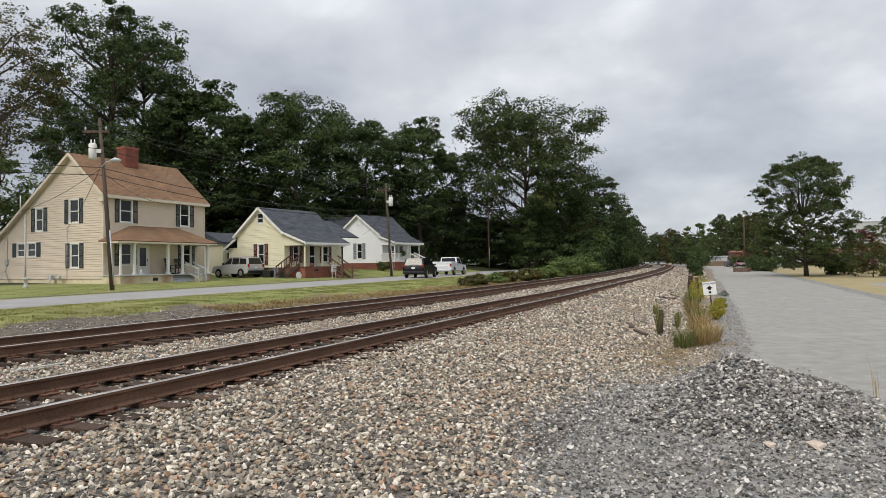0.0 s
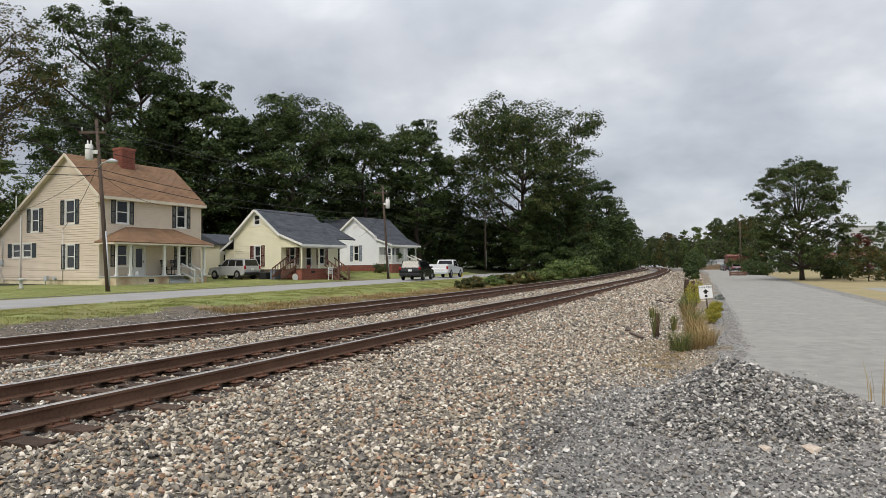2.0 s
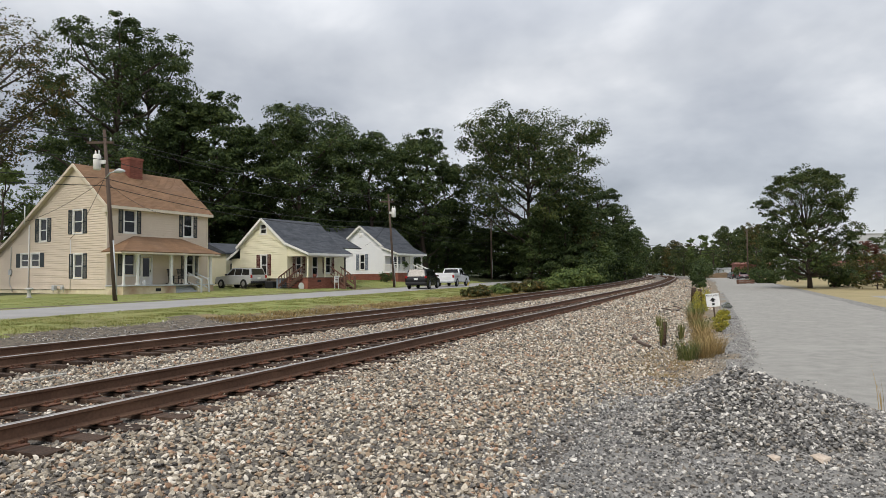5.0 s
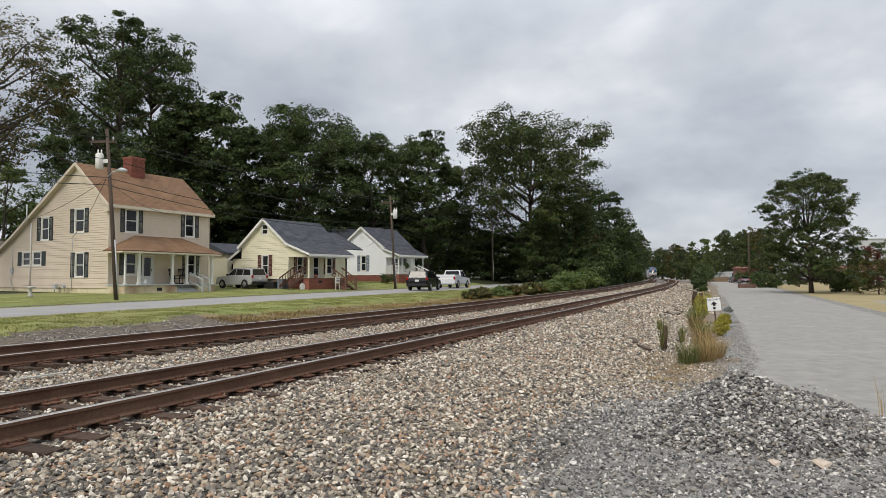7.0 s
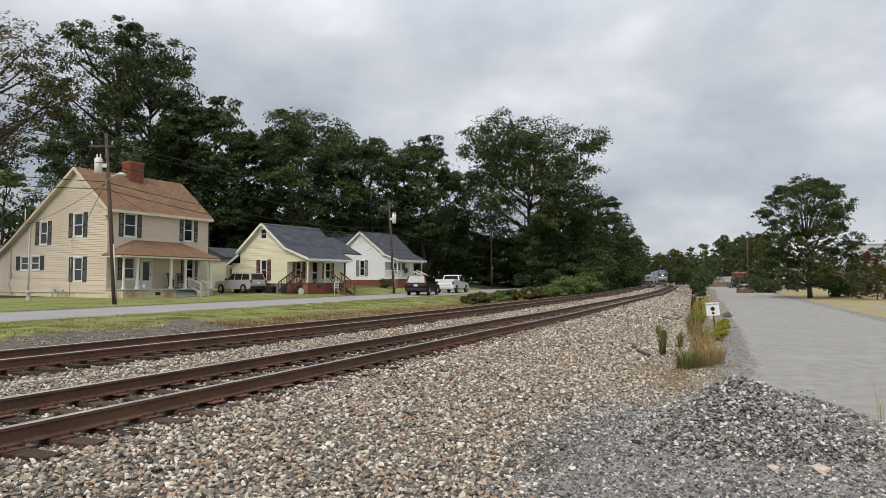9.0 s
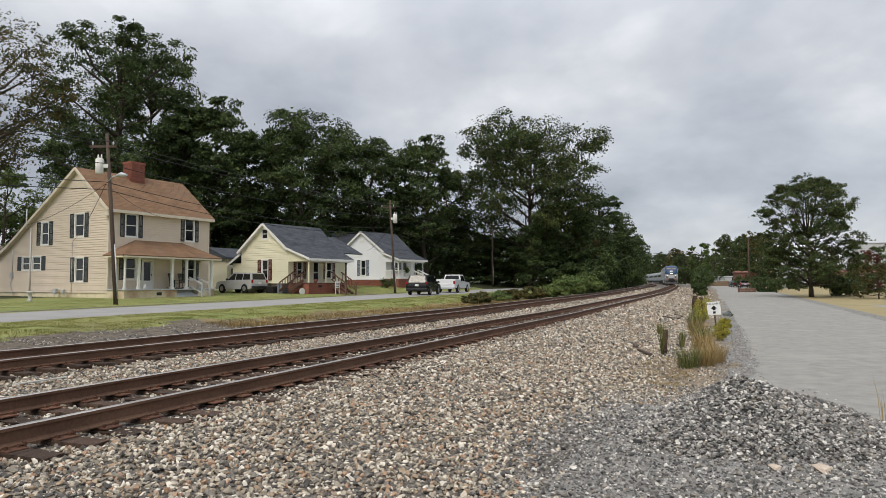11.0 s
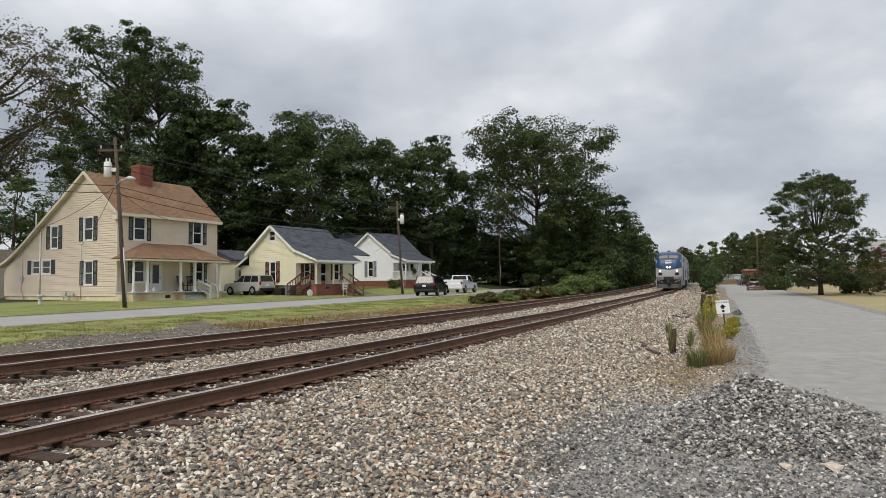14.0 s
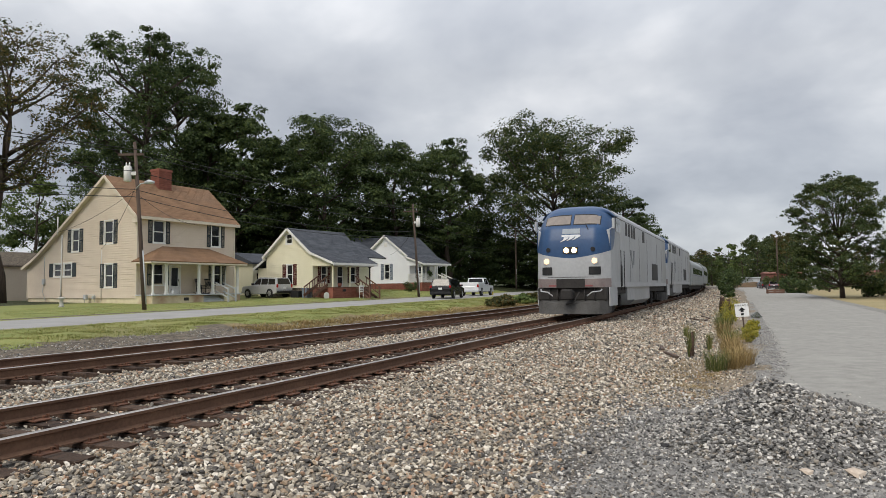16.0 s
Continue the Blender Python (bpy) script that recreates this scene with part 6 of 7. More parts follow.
def build_verge():
    rng = random.Random(77)
    # tall tufts between the shoulder and the lane
    for s, o, sc, m, lab in ((14.9, -0.62, 0.95, "reed_g", "upright green grass tuft beside ballast"), (15.3, -0.30, 0.95, "reed", "tall dry golden grass tuft beside lane"), (16.1, -0.10, 0.9, "reed", "tall dry golden grass tuft beside lane"), (17.6, -0.35, 1.0, "reed", "tall dry golden grass tuft beside lane"),
                             (19.5, -0.45, 1.1, "reed", "tall dry golden grass tuft beside lane"), (22.0, -0.5, 1.1, "reed_g", "tall green-gold grass tuft beside lane"), (25.0, -0.75, 1.2, "reed", "tall dry grass tuft beside lane"), (29.0, -0.9, 1.3, "reed_g", "tall green-gold grass tuft beside lane"), (34.0, -1.0, 1.4, "reed_g", "tall green-gold grass tuft beside lane")):
        blades("grass_tuft", [spot(s, o, sc)], M[m], lab, "grass", int(s * 10), h=0.5, per=300, spread=0.2, w=0.0035, lean=0.8)
    for s, o, sc in ((22.5, 0.0, 0.55), (24.5, 0.05, 0.6), (28.0, 0.15, 0.6), (33, -0.7, 0.9), (39, -0.9, 1.3), (47, -1.0, 1.4)):
        x, y = line(s, o)
        bush(x, y, 0.5 * sc, 0.75 * sc, 1800, 0.026, M["flower"], "goldenrod clump with yellow flower heads", int(s * 7), "goldenrod", "wildflower", "goldenrod clumps")
    for s, o, r, h in ((80, -1.9, 0.8, 1.4), (92, -2.3, 1.0, 2.0), (104, -2.2, 1.3, 2.6), (118, -1.8, 1.6, 3.4), (135, -0.6, 2.0, 4.2), (150, -0.4, 2.4, 4.8)):
        x, y = line(s, o)
        bush(x, y, r, h, 1500, 0.11, M["leaf"], "dark green shrub between railway and lane", int(s * 3), group="verge shrubs")
    # saplings on the shoulder
    for s, o, h in ((17.9, -1.32, 0.85), (20.2, -1.0, 0.5), (24, -1.9, 0.4)):
        x, y = line(s, o)
        blades("sapling", [(x, y, ground_z(s, o), 1.0)], M["reed_g"], "small green sapling growing in ballast", "plant", int(s * 9), h=h, per=110, spread=0.06, w=0.005, lean=0.3)
    # charred posts and scraps of wood
    for s, o, h, r in ((17.85, -1.3, 0.62, 0.055), (44.5, -1.45, 0.95, 0.16), (45.2, -1.1, 0.85, 0.14)):
        x, y = line(s, o)
        bm = bmesh.new()
        tube(bm, [(0, 0, -0.2), (0.02, 0, h * 0.5), (0.045, 0.01, h)], [r * 1.05, r, r * 0.85], 7)
        for v in bm.verts:
            v.co += Vector((rng.uniform(-1, 1), rng.uniform(-1, 1), rng.uniform(-1, 1))) * r * 0.12
        p = part("wooden_stake", bm, M["tie"])
        p.matrix_world = Matrix.Translation((x, y, ground_z(s, o)))
        tagged(p, "dark weathered wooden stake standing in ballast", "post")
    for s, o, L, a in ((17.5, -1.75, 0.75, 0.5), (18.8, -2.1, 0.5, 0.2), (7.1, -9.3, 0.7, -0.5), (34, -2.2, 1.4, 0.6), (37, -2.0, 1.6, 0.3)):
        x, y = line(s, o)
        bm = bmesh.new()
        w_ = 0.016 if o < -9 else 0.045
        box(bm, -L / 2, -w_, -w_ * 0.7, L / 2, w_, w_ * 0.7, w_ * 0.25)
        for v in bm.verts:
            v.co.z += 0.05 * (v.co.x / L)
        p = part("wood_scrap", bm, M["curtain"] if o < -9 else M["polewood"])
        p.matrix_world = Matrix.Translation((x, y, ground_z(s, o) + 0.06)) @ Matrix.Rotation(heading(s) + a, 4, "Z")
        tagged(p, "splintered piece of timber lying on ballast", "timber scrap")
    # dry stalks by the heap
    blades("dry_weed", [spot(9.15, 1.75, 0.8), spot(9.0, 1.95, 0.7)], M["reed"], "thin dry weed stalks beside gravel heap", "weed", 5, h=0.75, per=9, spread=0.16, w=0.006, lean=0.15)
    # dry litter on the shoulder toe
    pts = [spot(rng.uniform(11, 17), rng.uniform(-1.8, -0.5)) for _ in range(200)]
    blades("dry_thatch", pts, M["reed"], "matted dry brown grass at ballast edge", "grass", 6, h=0.05, per=22, spread=0.2, w=0.0022, lean=1.8, kind="stuff")
    # grass on lawns and the bank
    pts = []
    for _ in range(5200):
        s, o = rng.uniform(3, 66), rng.uniform(-22.2, -16.6)
        if o < -18.0 + 1.5 * noise.noise(Vector((s * 0.22, 3, 1))) + rng.gauss(0, 0.15):
            pts.append(spot(s, o, rng.uniform(0.6, 1.4)))
    blades("bank_grass", pts, M["turf"], "patchy green and straw grass on bank", "grass", 8, h=0.04, per=24, spread=0.3, w=0.006, lean=1.6, kind="stuff")
    pts = [spot(rng.uniform(14, 70), rng.uniform(-38, -28.2), rng.uniform(0.6, 1.2)) for _ in range(2600)]
    blades("lawn_grass", pts, M["turf"], "short mown lawn grass before houses", "grass", 9, h=0.028, per=18, spread=0.4, w=0.008, lean=1.5, kind="stuff")
    pts = [spot(rng.uniform(20, 60), rng.uniform(-17.6, -16.2) + 0.3 * math.sin(k), rng.uniform(0.7, 1.6)) for k in range(620)]
    blades("dead_grass", pts, M["reed"], "dead brown grass hanging over bank edge", "grass", 10, h=0.10, per=22, spread=0.35, w=0.007, lean=1.9, kind="stuff")
    for s, o, r, h, m in ((47, -16.8, 1.0, 0.8, "leaf_au"), (50, -17.2, 1.3, 0.9, "leaf_au"), (54, -17.0, 1.2, 0.9, "leaf_lt"), (58, -17.0, 1.3, 1.0, "leaf_au"), (63, -16.6, 1.6, 1.2, "leaf_au"), (72, -16.8, 2.0, 1.5, "leaf_lt"), (80, -16.4, 2.5, 2.2, "leaf_lt"), (88, -16.4, 3.0, 2.6, "leaf_lt"), (97, -16.8, 3.6, 4.4, "leaf"), (104, -17.5, 4.0, 7.5, "leaf_lt"), (112, -17.5, 4.0, 8.5, "leaf"), (122, -17.5, 4.2, 8.0, "leaf"), (135, -17.5, 4.5, 8.0, "leaf_lt"), (150, -17.5, 4.5, 8.0, "leaf")):
        x, y = line(s, o)
        bush(x, y, r, h, int(900 + r * 700), 0.06 + 0.035 * r, M[m], "rank weeds and brambles beside the track" if h < 1.3 else "dense green thicket beside the track", int(s * 11), "thicket" if h > 1.3 else "weeds", "shrub", "trackside growth")
    bush(-5.9, 71.5, 1.0, 1.15, 1600, 0.06, M["leaf"], "rounded dark green shrub beside white porch", 3)
    # sign on a stake
    x, y = line(29.9, -0.16)
    z = ground_z(29.9, -0.16)
    S = empty("lane_sign", Matrix.Translation((x, y, z)) @ Matrix.Rotation(math.radians(-20), 4, "Z") @ Matrix.Rotation(math.radians(-5), 4, "Y"), "white sign board with black arrow on short stake", "sign")
    bm = bmesh.new()
    box(bm, -0.03, 0.0, -0.3, 0.03, 0.04, 0.95)
    part("stake", bm, M["polewood"], S)
    bm = bmesh.new()
    box(bm, -0.255, -0.022, 0.46, 0.255, -0.002, 1.0, 0.004)
    bd = part("board", bm, M["sign_white"], S)
    bm = bmesh.new()
    prism(bm, [(-0.13, 0.72), (0.13, 0.72), (0.0, 0.84)], -0.028, -0.0235, "y")
    prism(bm, [(-0.055, 0.655), (0.055, 0.655), (0.055, 0.72), (-0.055, 0.72)], -0.028, -0.0235, "y")
    part("arrow", bm, M["wire"], bd)
    bm = bmesh.new()
    prism(bm, [(-0.05, 0.52), (0.05, 0.52), (0.05, 0.61), (-0.05, 0.61)], -0.028, -0.0235, "y")
    part("emblem", bm, M["wire"], bd)
    cu = bpy.data.curves.new("lettering", "FONT")
    cu.body, cu.size, cu.align_x, cu.extrude = "AVAILABLE", 0.105, "CENTER", 0.002
    cu.materials.append(M["wire"])
    tx = new("lettering", cu)
    tx.parent = bd
    tx.matrix_local = pose(0, -0.026, 0.885, 90, 0, 0)
    # hydrant
    x, y = 2.6, 71.5
    Hy = empty("fire_hydrant", Matrix.Translation((x, y, on_ground(x, y))), "small yellow fire hydrant on roadside grass", "fire hydrant")
    bm = bmesh.new()
    tube(bm, [(0, 0, 0), (0, 0, 0.05), (0, 0, 0.06), (0, 0, 0.6), (0, 0, 0.63), (0, 0, 0.76)], [0.16, 0.16, 0.11, 0.11, 0.15, 0.05], 10)
    part("barrel", bm, M["flowerpaint"], Hy)
    bm = bmesh.new()
    tube(bm, [(-0.2, 0, 0.48), (0.2, 0, 0.48)], 0.06, 8)
    part("outlet", bm, M["galv"], Hy)
    # lawn ornament of stone before the big house
    bm = bmesh.new()
    tube(bm, [(0, 0, 0), (0, 0, 0.1), (0, 0, 0.45), (0, 0, 0.55), (0, 0, 0.62)], [0.2, 0.12, 0.1, 0.26, 0.1], 10)
    o_ = part("bird_bath", bm, M["curtain"])
    o_.matrix_world = Matrix.Translation((-25.0, 41.0, on_ground(-25.0, 41.0)))
    tagged(o_, "small weathered stone bird bath on lawn", "garden ornament")


M["sign_white"] = mat("white_sign_board", (0.8, 0.8, 0.8), (0.74, 0.74, 0.74), 3, 20, 0.5)
M["flowerpaint"] = mat("yellow_paint", (0.55, 0.42, 0.06), (0.45, 0.33, 0.05), 4, 20, 0.5)
build_verge()

# ---------------------------------------------------------------- distant buildings
M["shed_red"] = mat("faded_red_cladding", (0.24, 0.105, 0.08), (0.17, 0.075, 0.06), 1, 8, 0.8, stretch=(4, 4, 0.4))
M["shed_grey"] = mat("pale_metal_cladding", (0.52, 0.54, 0.56), (0.44, 0.46, 0.48), 0.6, 6, 0.6)
M["blue"] = mat("blue_cladding", (0.10, 0.16, 0.24), (0.08, 0.12, 0.19), 0.6, 6, 0.6)


def shed(name, x, y, turn, w, d, h, wall, roof, label, rise=0.4, ribs=12, windows=0):
    S = empty(name, pose(x, y, on_ground(x, y) - 0.05, 0, 0, turn), label, "building")
    bm = bmesh.new()
    box(bm, -w / 2, -d / 2, 0, w / 2, d / 2, h)
    wl = part("wall", bm, wall, S)
    bm = bmesh.new()
    for k in range(ribs):
        xx = -w / 2 + (k + 0.5) * w / ribs
        box(bm, xx - 0.05, -d / 2 - 0.06, 0.1, xx + 0.05, -d / 2 + 0.01, h - 0.02)
    part("rib", bm, wall, wl)
    bm = bmesh.new()
    prism(bm, [(-d / 2 - 0.25, h), (d / 2 + 0.25, h), (d / 2 + 0.25, h + 0.12), (0, h + 0.12 + rise), (-d / 2 - 0.25, h + 0.12)], -w / 2 - 0.25, w / 2 + 0.25, "x")
    part("roof", bm, roof, S)
    for k in range(windows):
        xx = -w / 2 + (k + 0.5) * w / windows
        bm = bmesh.new()
        box(bm, xx - 0.7, -d / 2 - 0.09, h * 0.35, xx + 0.7, -d / 2 - 0.02, h * 0.7)
        part("window", bm, M["carglass"], S)
    return S


def build_distance():
    shed("freight_shed", at(1333, 160), 160, -12, 8.6, 5, 3.2, M["shed_red"], M["shed_red"], "long faded red cladding shed beyond lane", windows=0)
    shed("box_trailer", 63.5, 125.0, -20, 4.2, 2.6, 3.6, M["shed_grey"], M["shed_grey"], "white box trailer beside red shed", 0.02, 6)
    shed("warehouse", at(1568, 196), 196, -20, 18, 14, 11.8, M["shed_grey"], M["shed_grey"], "pale grey metal warehouse behind trees", 0.05, 9)
    shed("workshop", at(1545, 126), 126.0, -10, 13, 6, 2.4, M["shed_grey"], M["shed_red"], "low workshop with dull red roof behind trees", 0.9, 6, 3)
    shed("small_kiosk", 78.0, 190.0, -20, 4.5, 3, 2.4, M["shed_grey"], M["shed_grey"], "small pale hut at end of lane", 0.2, 4)
    # low timber barrier at the lane edge
    x, y = at(1319, 90), 90.0
    B = empty("timber_barrier", pose(x, y, on_ground(x, y), 0, 0, 12), "low red-brown timber barrier at lane edge", "barrier")
    for k in range(2):
        bm = bmesh.new()
        box(bm, -1.2, -0.12, 0.06 + k * 0.25, 1.2, 0.12, 0.28 + k * 0.25, 0.02)
        part("rail_beam", bm, M["wood"], B)
    for xx in (-1.1, 0.0, 1.1):
        bm = bmesh.new()
        box(bm, xx - 0.1, 0.12, -0.2, xx + 0.1, 0.3, 0.58)
        part("post", bm, M["wood"], B)
    for x, y, r, h, m, k in ((at(1338, 94), 94, 1.3, 2.2, "leaf", 1), (at(1366, 94), 94, 1.4, 1.7, "leaf", 2), (at(1410, 96), 96, 1.6, 1.6, "leaf", 3), (at(1350, 92), 92, 2.0, 2.2, "leaf", 4), (at(1500, 74), 74, 2.0, 2.4, "leaf", 5), (at(1475, 72), 72, 1.9, 2.5, "leaf", 12), (52.0, 76, 2.5, 2.6, "leaf", 6), (56, 82, 3, 3.0, "leaf_lt", 7), (72, 108, 3.5, 3.5, "leaf", 8), (66, 104, 3.2, 2.6, "leaf", 9), (84, 150, 5, 6, "leaf_lt", 10), (95, 150, 5, 6, "leaf_au", 11)):
        bush(x, y, r, h, int(1100 + r * 500), 0.06 + 0.03 * r, M[m], "dark green shrubs beyond the lane", 40 + k, group="far shrubs")
    # earth bank at the far end of the lane
    verts, faces = [], []
    for i in range(25):
        for j in range(7):
            x, y = at(1235, 172) + i * 0.55, 172 + (j - 3) * 1.3 + 0.1 * i
            verts.append((x, y, on_ground(x, y) - 0.2 + (1.5 + 0.5 * noise.noise(Vector((i * 0.3, j * 0.5, 0)))) * max(0.0, 1 - (abs(j - 3) / 3) ** 2) * min(1.0, i / 4, (24 - i) / 4)))
    for i in range(24):
        for j in range(6):
            a = i * 7 + j
            faces.append((a, a + 7, a + 8, a + 1))
    tagged(mesh_from("earth_bank", verts, faces, M["brown_earth"], smooth=True), "low bank of bare brown earth at the lane end", "earth bank")
    # puddle at the lane edge
    rng = random.Random(3)
    ring = []
    for k in range(22):
        a = k * math.tau / 22
        r = 1 + 0.22 * math.sin(3 * a + 1) + rng.uniform(-0.1, 0.1)
        s, o = 39.5 + 3.0 * r * math.cos(a), 0.40 + 0.24 * r * math.sin(a)
        ring.append((*line(s, o), ground_z(s, o) + 0.037))
    tagged(mesh_from("puddle", ring, [list(range(22))[::-1]], M["puddle"]), "shallow rain puddle at the lane edge", "puddle")
    shed("house_wing", -13.2, 83.4, 20, 7.0, 5.0, 4.3, M["siding_w"], M["roof_g"], "white rear wing with grey roof behind white cottage", 1.9, 2)
    # neighbour's outbuilding at the far left
    shed("outbuilding", -40.5, 58.5, 61.5, 10, 6, 2.9, M["siding"], M["cinder"], "low cream outbuilding with dark roof behind big house", 1.3, 2)
    shed("outbuilding", -20.0, 66.0, 58, 7, 5, 2.9, M["siding_y"], M["roof_g"], "low pale outbuilding with dark roof between houses", 1.0, 2, 3)


M["brown_earth"] = mat("bare_brown_earth", (0.15, 0.095, 0.055), (0.09, 0.065, 0.035), 0.8, 8, 0.95, 0.6, dist=0.05)
M["puddle"] = mat("dark_wet_puddle", (0.13, 0.125, 0.11), (0.10, 0.097, 0.088), 2, 20, 0.1, spec=0.6)
build_distance()
M["line_white"] = mat("worn_white_line", (0.62, 0.62, 0.60), (0.45, 0.45, 0.43), 4, 30, 0.8)
strip("driveway", spaced((43.5, 55.5, 1.0)), lambda s: (6.6, 60.0), 0.022, M["asphalt"], "pale asphalt side lane joining the road", "road", jag=0.3)
strip("trim", spaced((12.2, 12.7, 0.1)), lambda s: (4.2, 5.2), 0.036, M["line_white"], "worn white painted line on asphalt lane", "road marking")

# ---------------------------------------------------------------- train
M["silver"] = mat("dull_silver_body", (0.46, 0.47, 0.48), (0.35, 0.36, 0.37), 0.5, 8, 0.5, metal=0.35, stain=(0.33, 0.33, 0.32), stretch=(1, 1, 0.35))
M["nose_w"] = mat("pale_grey_nose", (0.45, 0.46, 0.47), (0.37, 0.38, 0.39), 1.0, 10, 0.45)
M["nose_b"] = mat("deep_blue_nose", (0.032, 0.078, 0.175), (0.024, 0.06, 0.14), 1.0, 10, 0.35)
M["coach"] = mat("grey_steel_coach", (0.36, 0.38, 0.38), (0.27, 0.29, 0.29), 0.5, 8, 0.45, metal=0.4)
M["under"] = mat("grimy_underframe", (0.05, 0.046, 0.043), (0.03, 0.028, 0.027), 2, 20, 0.9)
M["pilot"] = mat("weathered_grey_pilot", (0.10, 0.097, 0.093), (0.055, 0.053, 0.05), 2, 20, 0.8)
# opaque pane: the pale sky reflection is painted as its base colour
M["trainglass"] = mat("windscreen_painted_reflection", (0.27, 0.235, 0.205), (0.20, 0.175, 0.155), 1, 6, 0.08)
M["band"] = mat("dusty_rose_grey_band", (0.27, 0.225, 0.215), (0.19, 0.155, 0.15), 2, 20, 0.6)
M["redstripe"] = mat("faded_red_stripe", (0.30, 0.10, 0.10), (0.24, 0.08, 0.08), 2, 20, 0.6)
M["board"] = mat("dull_blue_grey_board", (0.20, 0.25, 0.30), (0.15, 0.19, 0.23), 2, 20, 0.3)
M["emblem_w"] = mat("white_emblem", (0.66, 0.68, 0.70), (0.58, 0.60, 0.62), 2, 20, 0.5)
M["faded_mark"] = mat("faded_slate_mark", (0.20, 0.21, 0.22), (0.14, 0.15, 0.16), 2, 20, 0.6)
M["headglow"] = glow_mat("lit_headlamp", (1.0, 0.62, 0.28), 8.0)
M["ditchglow"] = glow_mat("lit_ditch_lamp", (1.0, 0.64, 0.34), 1.6)


def loft(bm, stations, mi=0, caps=(True, True)):
    rows = [[bm.verts.new(p) for p in st] for st in stations]
    k = len(rows[0])
    for r0, r1 in zip(rows, rows[1:]):
        for i in range(k):
            fc = bm.faces.new((r0[i], r0[(i + 1) % k], r1[(i + 1) % k], r1[i]))
            fc.material_index, fc.smooth = mi, False
    if caps[0]:
        bm.faces.new(rows[0][::-1])
    if caps[1]:
        bm.faces.new(rows[-1])


def side_outline(hw, z0, zs, zt, n=8):
    """Half round-shouldered outline of a rail vehicle, closed: y, z pairs."""
    right = [(hw * 0.97, z0), (hw, z0 + 0.12), (hw, zs)]
    arc = [(hw * math.cos(a) ** 0.75, zs + (zt - zs) * math.sin(a) ** 0.85) for a in np.linspace(0, math.pi / 2, n)[1:-1]]
    half = right + arc
    return half + [(0, zt)] + [(-y, z) for y, z in reversed(half)]


def truck(v, xc, base=2.75, r=0.5):
    bm = bmesh.new()
    for sy in (-1, 1):
        box(bm, xc - base * 0.72, sy * 1.0 - 0.08, 0.48, xc + base * 0.72, sy * 1.0 + 0.08, 0.78, 0.03)
        for dx in (-base / 2, base / 2):
            box(bm, xc + dx - 0.2, sy * 1.1 - 0.1, 0.32, xc + dx + 0.2, sy * 1.1 + 0.08, 0.68, 0.03)
        tube(bm, [(xc, sy * 1.12, 0.4), (xc, sy * 1.12, 0.95)], 0.14, 8)
    fr = part("truck_frame", bm, M["under"], v)
    for dx in (-base / 2, base / 2):
        for sy in (-1, 1):
            bm = bmesh.new()
            tube(bm, [(xc + dx, sy * 0.68, r), (xc + dx, sy * 0.76, r), (xc + dx, sy * 0.78, r), (xc + dx, sy * 0.83, r)], [r * 1.05, r * 1.04, r, r * 0.96], 22)
            part("wheel", bm, M["under"], fr)


def flat(v, name, material, x0, x1, z0, z1, y, t=0.02, label=""):
    bm = bmesh.new()
    s = math.copysign(1, y)
    box(bm, x0, min(y, y - s * t), z0, x1, max(y, y - s * t), z1)
    return part(name, bm, material, v, label)


